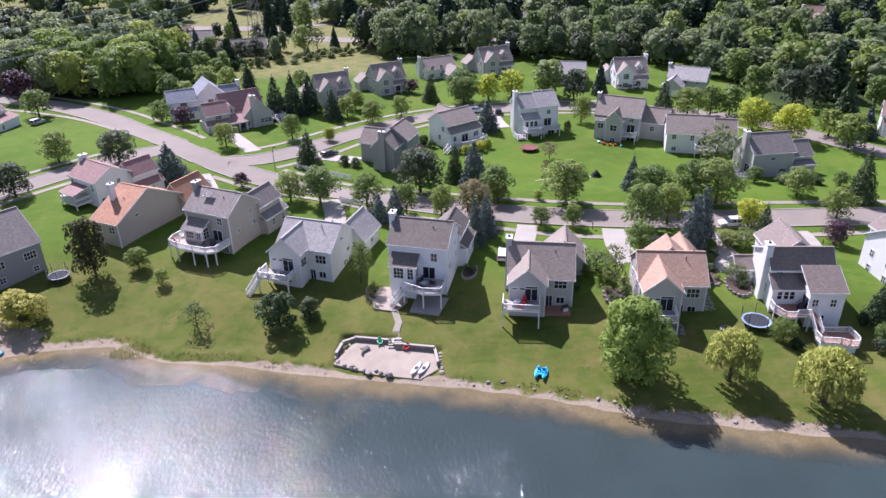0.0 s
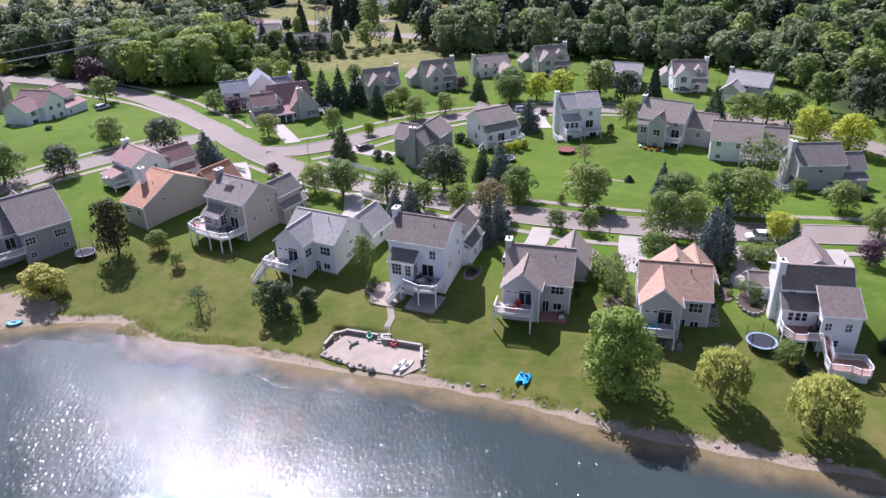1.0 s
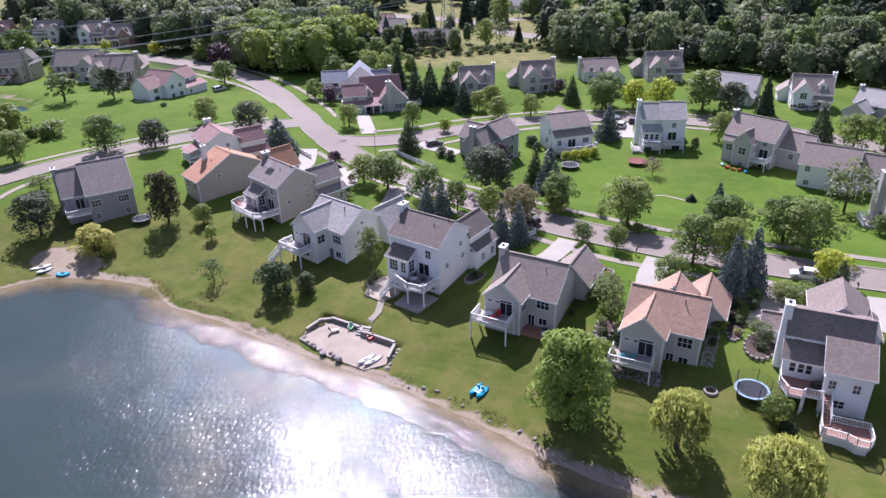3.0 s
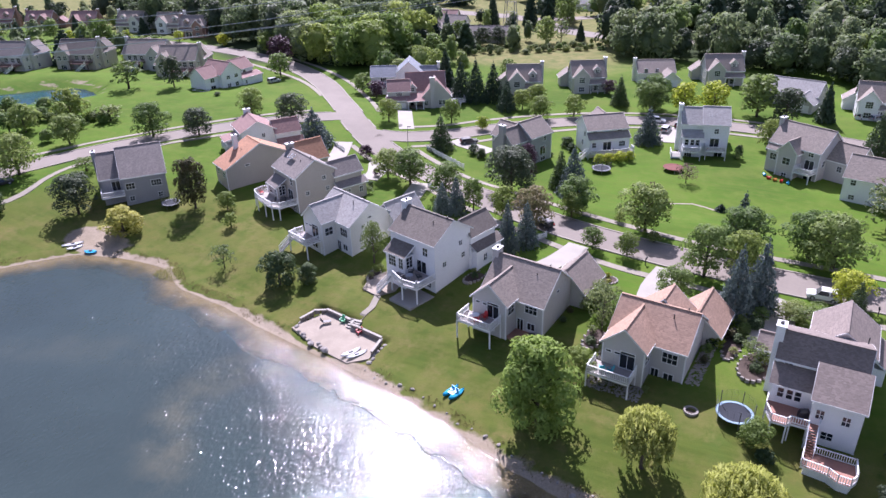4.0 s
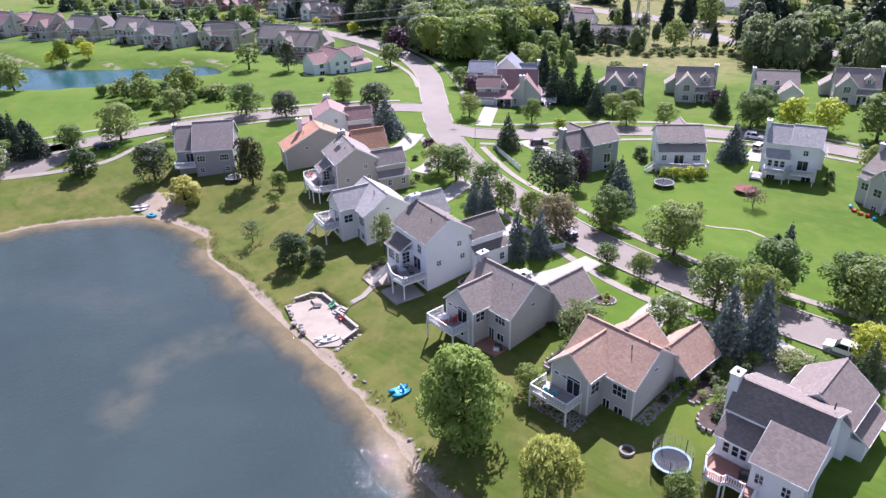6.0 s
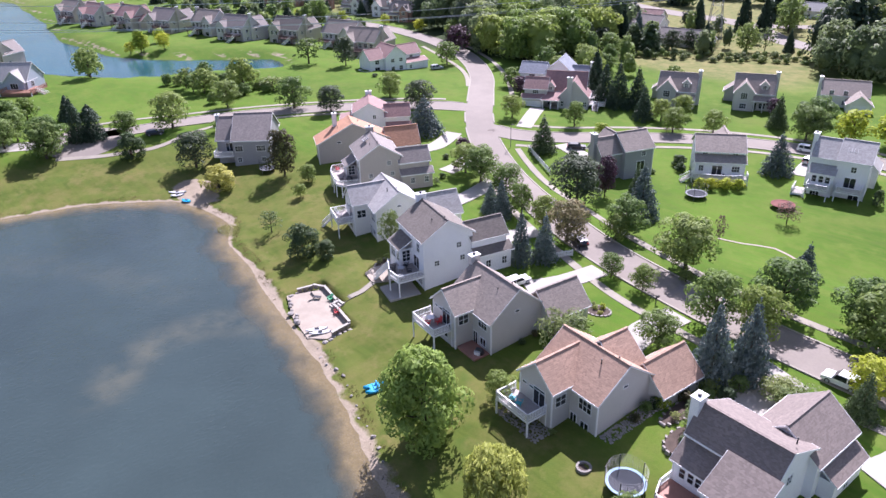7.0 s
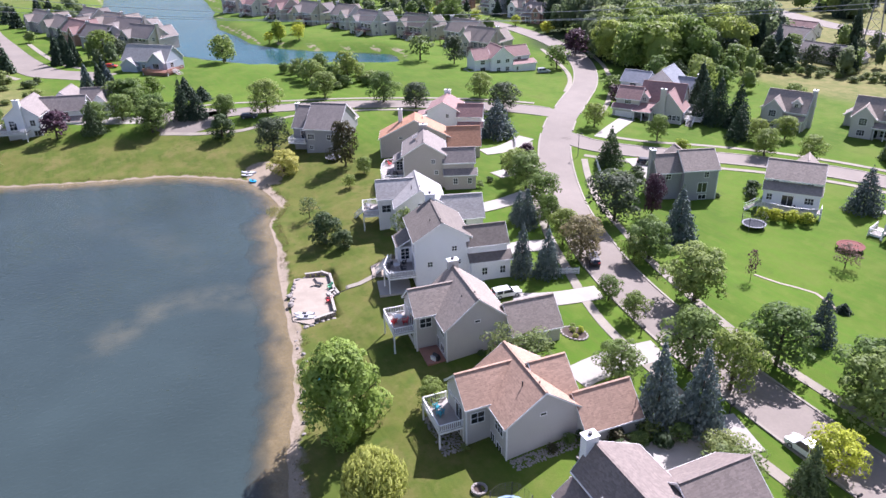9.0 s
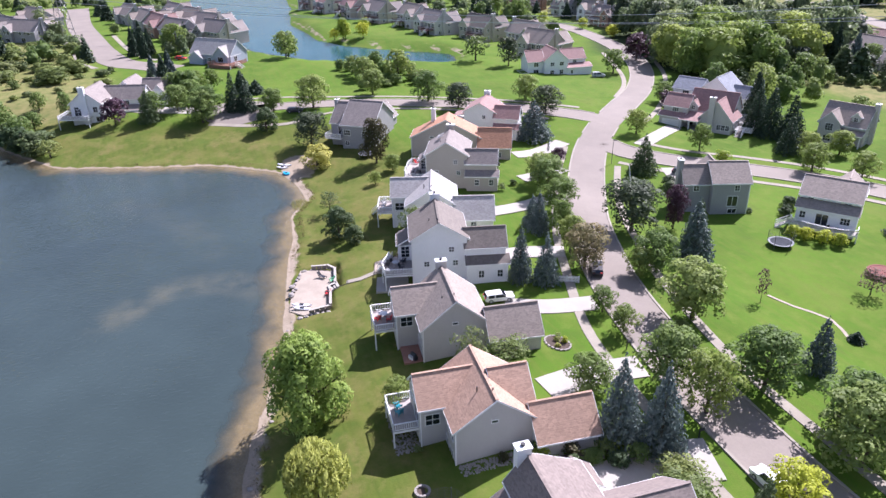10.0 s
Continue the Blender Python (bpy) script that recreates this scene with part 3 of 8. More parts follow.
        def cuts(lo, hi, n, bar):
            """Lines that bound the frame, the bars and the panes, and which strips between them are panes."""
            line, open_ = [lo - e, lo], [False]
            for i in range(1, n):
                m = lo + (hi - lo) * i / n
                line += [m - bar, m + bar]
                open_ += [True, False]
            return line + [hi, hi + e], open_ + [True, False]

        la, oa = cuts(a0, a1, across, 0.035)
        lz, oz = cuts(z0, z1, up, 0.03)
        s.v = [f(q, o, r) for o in (-0.05, 0.06) for r in lz for q in la]
        na, nz = len(la), len(lz)
        solid = {(i, j) for i in range(na - 1) for j in range(nz - 1) if not (oa[i] and oz[j])}
        for i, j in solid:
            k = j * na + i
            q = (k, k + 1, k + na + 1, k + na)
            s.f.append(tuple(v + na * nz for v in q))
            for (di, dj), (p0, p1) in (((0, -1), (0, 1)), ((1, 0), (1, 2)), ((0, 1), (2, 3)), ((-1, 0), (3, 0))):
                if (i + di, j + dj) not in solid:
                    s.f.append((q[p0], q[p1], q[p1] + na * nz, q[p0] + na * nz))
        slab_on(g, a0, a1, z0, z1, -0.04, 0.02)
        fr = part(name, s, WHITE, self.top, label)
        part("pane", g, GLASS, fr)

    def sliding(self, face, at, c, z, w=1.8, h=2.05):
        self.window(face, at, c, z, w, h, 2, 1, "door", "sliding glass door with white frame")

    def garage_door(self, face, at, c, z, w=4.8, h=2.15, colour=None):
        f, z = self.flat_to(face, at), z - self.z
        s = Shape()
        for k in range(4):
            z0, z1 = z + h * k / 4, z + h * (k + 1) / 4 - 0.03
            loop = [(c - w / 2, z0), (c + w / 2, z0), (c + w / 2, z1), (c - w / 2, z1)]
            s.hull([f(a, -0.05, q) for a, q in loop], [f(a, 0.05, q) for a, q in loop])
        part("garage_door", s, colour or WHITE, self.top, "white sectional garage door")

    def chimney(self, u0, u1, v0, v1, zb, zt, wall=None):
        body = part("chimney", Shape().box(u0, u1, v0, v1, zb - self.z, zt - self.z), wall or self.wall, self.top)
        t = zt - self.z
        part("cap", Shape().box(u0 - 0.1, u1 + 0.1, v0 - 0.1, v1 + 0.1, t, t + 0.15), WHITE, body)
        um, vm = (u0 + u1) / 2, (v0 + v1) / 2
        part("flue", Shape().tube([(um, vm, t + 0.1), (um, vm, t + 0.42)], [0.22, 0.22], 10), DARK, body)

    def corner(self, u, v, zb, zt):
        part("corner_board", Shape().box(u - 0.08, u + 0.08, v - 0.08, v + 0.08, zb - self.z, zt - self.z), WHITE, self.top)

    def deck(self, loop, floor, wood=None, gaps=(), rail=1.0, paint=None):
        """A raised deck with the outline loop (counter-clockwise); a railing on every side but those in gaps."""
        z = floor - self.z
        ground_z = [height(*(self.top.matrix_basis @ Vector((u, v, 0))).xy) - self.z - 0.3 for u, v in loop]
        deck = part("deck", Shape().hull([(u, v, z - 0.06) for u, v in loop], [(u, v, z) for u, v in loop]), wood or DECKWOOD, self.top, "railed wooden deck")
        n = len(loop)
        skirt = Shape().rail([(*p, z - 0.2) for p in loop], 0.1, 0.28, True)
        for i in range(n):
            a, b = loop[i], loop[(i + 1) % n]
            if i in gaps:
                continue
            r = Shape()
            d = Vector((b[0] - a[0], b[1] - a[1], 0))
            r.bar((*a, z + rail), (*b, z + rail), 0.13, 0.07).bar((*a, z + 0.12), (*b, z + 0.12), 0.07, 0.07)
            count = max(2, int(d.length / 0.24))
            for j in range(count + 1):
                p = Vector((*a, z)) + d * (j / count)
                r.bar(p + Vector((0, 0, 0.1)), p + Vector((0, 0, rail)), 0.07)
            for q in (a, b):
                r.bar((*q, z), (*q, z + rail + 0.1), 0.14)
            part("railing", r, paint or WHITE, deck)
        part("fascia", skirt, paint or WHITE, deck)
        for i, (u, v) in enumerate(loop):
            if v < -0.6 and floor - self.z > 1.2:
                part("post", Shape().box(u - 0.09, u + 0.09, v - 0.09, v + 0.09, ground_z[i], z - 0.05), WHITE, deck)
        return deck

    def stairs(self, deck, a, b, za, zb, w=1.0, wood=None):
        """A flight from a (height za) down to b (height zb)."""
        a, b = Vector((*a, za - self.z)), Vector((*b, zb - self.z))
        n = max(3, int((za - zb) / 0.19))
        d = (b - a) / n
        side = Vector((-d.y, d.x, 0)).normalized() * (w / 2)
        rail = Shape()
        for i in range(n):
            p = a + d * (i + 0.5)
            p.z -= d.z * 0.0
            flat = Vector((d.x, d.y, 0)) * 0.55
            q = [p - flat - side, p - flat + side, p + flat + side, p + flat - side]
            part("tread", Shape().hull([x - Vector((0, 0, 0.05)) for x in q][::-1], q[::-1]), wood or DECKWOOD, deck)
        for s in (-1, 1):
            rail.bar(a + side * s - Vector((0, 0, 0.1)), b + side * s - Vector((0, 0, 0.1)), 0.06, 0.28)
            rail.bar(a + side * s + Vector((0, 0, 0.95)), b + side * s + Vector((0, 0, 0.95)), 0.1, 0.08)
            for i in range(0, n + 1):
                p = a + d * i + side * s
                rail.bar(p, p + Vector((0, 0, 0.95)), 0.06)
        return part("stair_railing", rail, WHITE, deck)

    def vents(self, *places):
        for u, v, z in places:
            z -= self.z
            part("vent_pipe", Shape().tube([(u, v, z - 0.4), (u, v, z + 0.45)], [0.08, 0.08], 6), DARK, self.top)


def ranch(name, x, y, turn, base, wall, roof, label, eave, rise=3.7, bay=True, deckwood=None, chimney=True, garage_e=1.8, gz=6.4, gp=9.4, cross=False):
    """Walk-out house: a long roof along the lake, a gabled bay with a deck in front, a garage wing behind."""
    h = House(name, x, y, turn, base, wall, roof, label, "houses along the lake")
    h.gable(-10.5, -0.35, 0.35, 9.5, base - 1.2, eave, "u", eave + rise)
    if cross:
        h.gable(-9.1, -1.3, 5.6, 9.75, base + 1, eave + 0.4, "v", eave + rise + 0.5)
    h.gable(-10.3, -4.75, -2.6, 5, base - 1.2, eave + 0.35, "v", eave + 2.85)
    h.gable(garage_e - 6.2, garage_e, 9.2, 16.2, base, gz, "v", gp)
    f = base + 2.75
    for u, v in ((-0.35, 0.35), (-4.75, -2.6), (-10.3, -2.6)):
        h.corner(u, v, base - 0.8, eave - 0.1)
    d = h.deck([(-11.2, -5.6), (-5.6, -5.6), (-5.6, -2.6), (-11.2, -2.6)], f, deckwood, gaps=(2,))
    h.sliding("S", -2.6, -6.9, f + 0.05, 1.9)
    h.window("S", -2.6, -6.9, f + 2.2, 1.9, 0.3, 1, 1)
    for c in (-9.5, -8.3):
        h.window("S", -2.6, c, f + 1.9, 0.7, 0.3, 1, 1)
    h.window("E", -4.75, -1.2, f + 0.8, 1.6, 1.4, 2, 2)
    h.window("S", 0.35, -2.3, f + 0.75, 1.9, 1.5, 3, 2)
    h.window("S", 0.35, -2.2, base + 0.75, 1.2, 1.1, 2, 1)
    h.sliding("S", 0.35, -4.0, base + 0.05, 0.95)
    h.window("S", -2.6, -7.5, base + 0.7, 1.6, 1.2, 2, 1)
    h.window("E", -0.35, 4.8, eave + 0.2, 0.7, 0.3, 1, 1)
    h.window("E", garage_e, 12.6, gz - 1.9, 0.9, 1.2, 2, 2)
    h.window("W", -10.5, 3.0, f + 0.8, 1.0, 1.3)
    h.window("W", -10.5, 7.0, f + 0.8, 1.0, 1.3)
    h.garage_door("N", 16.2, garage_e - 3.1, gz - 2.6)
    if chimney:
        h.chimney(-11.2, -10.3, 4.2, 5.7, base, eave + rise + 0.8)
    h.vents((-3.2, 3.6, eave + 2.7), (-1.8, 5.0, eave + rise))
    return h, d


def tall(name, x, y, turn, base, wall, roof, label, eave, deck=True):
    """Three-storey garden front: a ridge along the lake, a sunroom bay, a deck, and a narrower wing over a wide garage behind."""
    h = House(name, x, y, turn, base, wall, roof, label, "houses along the lake")
    f = base + 2.75
    h.gable(-10.1, -0.35, 0.35, 9.1, base - 1.2, eave, "u", eave + 2.75)
    h.gable(-4.7, 0.0, 8.8, 15.2, base, eave - 1.45, "v", eave + 0.75)
    h.walls(-5.6, 1.15, 9.0, 15.5, base - 0.5, eave - 4.3)
    h.shed(-0.1, 1.15, 9.0, 15.5, eave - 3.1, eave - 4.15, "E", 0.35)
    h.shed(-5.6, -4.6, 9.0, 15.5, eave - 3.1, eave - 4.15, "W", 0.35)
    h.walls(-9.2, -5.1, -1.8, 0.4, base - 1.2, eave - 3.1)
    h.shed(-9.2, -5.1, -1.8, 0.35, eave - 1.6, eave - 3.05, "S", 0.35)
    for u, v in ((-0.35, 0.35), (-10.1, 0.35), (-5.1, -1.8), (-9.2, -1.8)):
        h.corner(u, v, base - 0.8, (eave if v > 0 else eave - 3.2) - 0.1)
    h.chimney(-11.0, -10.1, 3.9, 5.5, base, eave + 3.6)
    h.window("S", 0.35, -2.4, f + 3.3, 1.0, 1.4)
    h.sliding("S", 0.35, -3.3, f + 0.05, 2.0)
    h.window("S", -1.8, -7.9, f + 0.7, 1.6, 1.9, 3, 3)
    h.window("S", -1.8, -5.9, f + 0.7, 0.9, 1.9, 2, 3)
    h.window("E", -5.1, -0.7, f + 0.7, 1.3, 1.9, 2, 3)
    h.window("W", -9.2, -0.7, f + 0.7, 1.3, 1.9, 2, 3)
    h.window("S", -1.8, -7.2, base + 0.7, 1.0, 1.1)
    h.window("S", 0.35, -2.0, base + 0.6, 1.4, 1.4, 3, 3)
    h.window("S", 0.35, -9.65, f + 0.9, 0.6, 1.2, 1, 2)
    for v, z in ((2.6, f + 1.2), (6.6, f + 3.6), (7.2, f + 1.2)):
        h.window("E", -0.35, v, z, 0.75, 0.8)
    for v in (11.2, 14.2):
        h.window("E", 1.15, v, base + 2.2, 0.8, 1.2)
    h.garage_door("N", 15.5, -2.2, base + 1.3)
    h.vents((-3.2, 3.3, eave + 1.9), (-1.2, 4.6, eave + 2.8))
    d = None
    if deck:
        d = h.deck([(-6.6, -3.4), (-3.0, -4.6), (-0.2, -4.1), (-0.2, 0.3), (-5.1, 0.3), (-5.1, -1.9), (-6.6, -1.9)], f, None, gaps=(3, 4, 5, 6))
    return h, d


def plain_house(name, x, y, turn, base, wall, roof, label, w=10.5, depth=8.5, eave=5.6, rise=2.8, wing=1, garage=True, chim=1, deck=True, rear="S", upper=True):
    """A two-storey house for the further rows; eave and rise above its base; wing: side of the garage wing."""
    h = House(name, x, y, turn, base, wall, roof, label, "houses of the neighbourhood")
    e = base + eave
    h.gable(-w / 2, w / 2, 0, depth, base - 1.0, e, "u", e + rise)
    c = wing * (w / 2 - 2.6)
    h.gable(c - 3.1, c + 3.1, depth - 0.3, depth + 5.6, base - 0.5, e - 1.2, "v", e + 1.2)
    if deck:
        h.walls(-w / 2 + 0.6, w / 2 - 0.5, -1.3, 0.05, base - 1, e - 2.2) if upper else None
        if upper:
            h.shed(-w / 2 + 0.6, w / 2 - 0.5, -1.3, 0.0, e - 0.9, e - 2.15, "S", 0.3)
        y0 = -1.3 if upper else 0
        f = base + max(0.5, eave - 5.3)
        h.deck([(-w * 0.35, y0 - 2.6), (w * 0.35, y0 - 2.6), (w * 0.35, y0), (-w * 0.35, y0)], f, None, gaps=(2,))
        h.sliding("S", y0, 0.3, f + 0.05, 1.9)
        for u in (-w * 0.3, w * 0.3):
            h.window("S", y0, u, f + 0.8, 1.3, 1.3)
    n = max(2, int(eave / 2.7))
    for k in range(n):
        z = base + 0.8 + 2.75 * k
        for v in (depth * 0.25, depth * 0.72):
            h.window("E", w / 2, v, z, 0.9, 1.2)
            h.window("W", -w / 2, v, z, 0.9, 1.2)
        if k == n - 1 or not deck:
            for u in (-w * 0.27, w * 0.27):
                h.window("S", 0, u, z + (0.3 if upper else 0), 1.0, 1.1)
        for u in (-w * 0.3, 0.0):
            h.window("N", depth, u * wing, z, 1.0, 1.2)
    if garage:
        h.garage_door("N", depth + 5.6, c, base + 0.1, 4.6)
    if chim:
        u = chim * (w / 2 + 0.45)
        h.chimney(u - 0.45, u + 0.45, depth * 0.4, depth * 0.4 + 1.4, base - 0.5, e + rise + 0.6)
    h.vents((w * 0.2, depth * 0.4, e + rise * 0.8))
    return h


# the row along the lake
h7 = House("house", 63.4, 93.5, -4.0, 2.6, "white", "plum", "white sided house with plum-brown roofs and two red decks", "houses along the lake")
h7.gable(-9.7, -0.3, 0.3, 7.6, 1.4, 9.7, "u", 12.15, ridge=2.3)
h7.gable(-6.6, 0.6, 7.0, 15.0, 2.6, 8.4, "v", 11.1)
h7.walls(-5.0, 0.1, -3.9, 0.4, 1.0, 7.6)
h7.shed(-5.0, 0.1, -3.9, 0.32, 10.0, 7.55, "S", 0.35)
h7.walls(-9.7, -5.0, -1.7, 0.4, 1.2, 6.9)
h7.shed(-9.7, -5.1, -1.7, 0.3, 8.6, 6.85, "S", 0.35)
h7.walls(0.0, 2.2, 8.2, 14.4, 3.0, 6.2)
h7.shed(0.5, 2.2, 8.2, 14.4, 7.6, 6.1, "E", 0.35)
h7.chimney(-10.6, -9.6, 1.2, 2.6, 2.0, 13.0)
h7.gable(-12.4, -9.6, 6.4, 10.2, 3.0, 6.3, "u", 7.6)
for uu, vv, zz in ((0.1, -3.9, 7.4), (-5.0, -3.9, 7.4), (-9.7, -1.7, 6.7), (-9.7, 0.3, 9.6)):
    h7.corner(uu, vv, 1.6, zz)
h7.window("S", 0.3, -8.4, 8.6, 0.9, 0.75, 2, 1)
for uu in (-8.6, -7.6, -6.7):
    h7.window("S", -1.7, uu, 5.2, 0.65, 1.3, 1, 2)
h7.sliding("W", -5.0, -2.8, 4.35, 1.9)
h7.window("S", -3.9, -4.1, 5.2, 0.8, 1.2)
h7.window("S", -3.9, -1.4, 5.2, 0.8, 1.2)
h7.window("S", -3.9, -2.9, 2.6, 1.2, 1.0)
h7.window("W", -9.7, 1.2, 5.0, 0.7, 1.5)
h7.window("E", 0.1, -1.8, 5.2, 0.9, 1.2)
h7.window("E", -0.3, 3.2, 7.6, 0.9, 1.1)
h7.window("E", 2.2, 11.0, 4.2, 0.9, 1.2)
h7.garage_door("N", 15.0, -3.0, 3.8)
h7.vents((-3.4, 2.2, 11.3), (-0.8, 4.2, 12.2))
d7 = h7.deck([(-9.8, -3.6), (-8.9, -5.6), (-7.2, -5.6), (-6.9, -5.0), (-5.0, -5.0), (-3.9, -5.0), (-3.9, -3.95), (-5.05, -3.95), (-5.05, -1.75), (-9.8, -1.75)], 4.3, DECKRED, gaps=(4, 6, 7, 8))
h7.stairs(d7, (-4.45, -5.0), (-4.35, -7.6), 4.3, 2.4, 1.0, DECKRED)
d7b = h7.deck([(-4.9, -9.5), (-2.2, -9.7), (-1.2, -10.4), (0.1, -10.4), (0.6, -9.4), (0.4, -6.8), (-3.8, -6.8), (-4.9, -7.5)], 2.4, DECKRED, gaps=(6,))
part("skirt", Shape().hull([(u, v, -2.2) for u, v in ((-4.6, -9.2), (-2.2, -9.4), (-1.1, -10.1), (0.0, -10.1), (0.3, -9.3), (0.2, -7.0), (-4.6, -7.2))], [(u, v, -0.3) for u, v in ((-4.6, -9.2), (-2.2, -9.4), (-1.1, -10.1), (0.0, -10.1), (0.3, -9.3), (0.2, -7.0), (-4.6, -7.2))]), WALLS["white"], d7b, "white board skirt under the lower deck")

h6, d6 = ranch("house", 43.7, 92.8, -6.5, 1.9, "palegrey", "tan", "pale grey house with a tan shingle roof and white deck", 7.75, 3.3, gz=6.0, gp=8.9, chimney=False, cross=True)
h5, d5 = ranch("house", 23.5, 96.0, -9.0, 2.4, "palegrey", "greybrown", "grey house with a mottled grey-brown roof and white deck", 7.8, 3.8)
h3, d3 = ranch("house", -15.9, 106.3, -20.0, 2.6, "cream", "pale", "cream-white house with a pale grey roof and stepped deck", 8.7, 3.1, gz=6.9, gp=10.0, chimney=False)
h3.stairs(d3, (-11.2, -4.2), (-12.6, -7.2), 5.35, 2.2)
h4, d4 = tall("house", 3.55, 101.06, -16.0, 2.6, "white", "taupe", "tall white house with a dark taupe roof and white deck", 11.25)
h4.stairs(d4, (-6.4, -3.2), (-8.4, -5.2), 5.35, 2.3)
h2, d2 = tall("house", -35.3, 116.8, -26.0, 2.9, "tan", "slate", "tan sided house with a slate-grey roof and curved white deck", 11.1, deck=False)
h2.deck([(-11.6, -2.2), (-11.0, -4.2), (-8.6, -4.8), (-5.0, -4.8), (-2.2, -4.6), (-0.9, -3.6), (-0.7, 0.3), (-5.1, 0.3), (-5.1, -1.9), (-9.3, -1.9), (-9.3, 0.3), (-11.4, 0.3)], 5.7, None, gaps=(6, 7, 8, 9, 10))
for uu in (-7.0, -5.9):
    h2.slab((uu - 0.35, 3.5, 10.95), (uu + 0.35, 3.5, 10.95), (uu + 0.35, 2.4, 10.3), (uu - 0.35, 2.4, 10.3))
h1 = House("house", -57.1, 120.7, -27.0, 2.6, "tan", "orange", "tan house with a faded orange roof", "houses along the lake")
h1.gable(-6.8, -0.3, 0.3, 17.0, 1.4, 8.4, "u", 12.6)
h1.gable(-5.4, 1.4, 16.4, 24.0, 2.6, 6.8, "v", 10.3)
h1.chimney(-5.9, -5.0, 4.6, 5.6, 3.0, 13.9, WALLS["white"])
h1.corner(-0.3, 0.3, 1.8, 8.4)
h1.window("S", 0.3, -5.2, 6.2, 1.3, 1.3)
h1.window("S", 0.3, -1.9, 6.2, 1.3, 1.3)
h1.window("S", 0.3, -5.2, 3.4, 1.0, 1.0)
h1.window("E", -0.3, 5.2, 8.2, 0.9, 0.35, 1, 1)
h1.window("E", 1.4, 18.6, 4.2, 0.9, 1.2)
h1.window("E", 1.4, 21.4, 4.2, 0.9, 1.2)
h1.vents((-4.0, 10.4, 11.9), (-3.0, 5.4, 11.1))
h1b = House("house", -68.0, 138.6, -36.0, 4.0, "white", "rose", "white house with a rose-brown roof and a covered white porch", "houses along the lake")
h1b.gable(-9.6, -0.3, 0.3, 8.6, 3.0, 9.9, "u", 12.2)
h1b.gable(-4.6, 0.6, 8.4, 14.6, 3.5, 9.0, "v", 11.4)
h1b.walls(-5.4, 1.8, 8.6, 14.8, 3.5, 6.3)
h1b.shed(0.5, 1.8, 8.6, 14.8, 7.4, 6.2, "E", 0.3)
h1b.chimney(-10.5, -9.6, 3.6, 5.2, 3.5, 13.0)
h1b.walls(-8.0, -3.4, -3.0, 0.4, 6.0, 6.6)
h1b.shed(-8.0, -3.4, -3.2, 0.3, 8.4, 7.5, "S", 0.3)
h1b.deck([(-8.4, -3.3), (-2.8, -3.3), (-2.8, 0.2), (-8.4, 0.2)], 5.6, None, gaps=(2,))
for uu in (-8.0, -6.0, -3.4):
    part("post", Shape().box(uu - 0.1, uu + 0.1, -3.1, -2.9, 1.6, 3.6), WHITE, h1b.top)
h1b.window("S", 0.3, -8.9, 7.8, 0.8, 1.3)
h1b.window("S", 0.3, -1.6, 7.8, 0.8, 1.3)
h1b.window("E", -0.3, 1.6, 4.9, 0.9, 1.2)
h1b.window("E", -0.3, 2.9, 4.9, 0.9, 1.2)
h1b.window("E", -0.3, 5.6, 8.2, 0.7, 0.9)
h1b.window("E", 1.8, 12.0, 4.6, 0.8, 1.1)
h0 = House("house", -67.9, 114.6, 50.0, 2.6, "grey", "slate", "grey house with a slate roof and small white deck", "houses along the lake")
h0.gable(-9.0, -0.3, 0.3, 13.2, 1.4, 8.8, "u", 13.4)
h0.gable(-13.2, -8.6, 2.6, 12.6, 1.4, 8.4, "u", 12.5)
h0.gable(-7.4, -1.4, 12.6, 18.0, 3.0, 7.4, "v", 10.6)
h0.chimney(-14.0, -13.2, 6.9, 8.3, 2.0, 13.0)
h0.window("S", 0.3, -7.6, 6.0, 1.7, 1.3, 3, 2)
h0.window("S", 0.3, -2.4, 6.0, 2.0, 1.3, 4, 2)
h0.window("S", 0.3, -7.7, 3.4, 0.9, 1.0)
h0.window("S", 0.3, -2.0, 3.4, 0.9, 1.0)
h0.sliding("S", 2.6, -10.4, 5.4, 1.6)
h0.deck([(-13.4, -0.6), (-9.0, -0.6), (-9.0, 2.6), (-13.4, 2.6)], 5.3, None, gaps=(1, 2))
h0.window("E", -0.3, 5.0, 6.0, 0.9, 1.2)
h8 = plain_house("house", 80.5, 96.5, 2, 3.0, "white", "plum", "white sided house with dark roof beside the lake", 10.5, 9, 6.6, 2.8)

# gardens across the street
n1 = House("house", -2.3, 168.6, 68.0, 2.0, "grey", "greybrown", "grey house with a brown roof behind tall trees", "houses of the neighbourhood")
n1.gable(-3.5, 3.6, 0.0, 7.6, 1.0, 8.7, "u", 11.6)
n1.gable(-8.6, -3.4, 1.4, 7.0, 1.0, 8.1, "u", 10.9)
n1.gable(-4.0, 2.4, 7.2, 12.4, 1.0, 7.2, "v", 10.0)
n1.chimney(-9.5, -8.6, 3.4, 4.9, 1.0, 12.0)
n1.corner(3.6, 0.0, 1.4, 8.5)
n1.window("S", 0.0, 1.2, 6.9, 0.9, 1.1)
n1.sliding("S", 0.0, 0.6, 3.7, 1.9)
n1.window("S", 0.0, 0.8, 2.2, 1.6, 0.9, 2, 1)
n1.window("S", 1.4, -6.2, 6.4, 1.0, 1.2)
n1.window("E", 3.6, 3.8, 6.4, 0.8, 1.1)
n2 = House("house", 10.8, 179.7, 36.0, 2.2, "white", "greybrown", "white house with a dark lean-to roof and curved white deck", "houses of the neighbourhood")
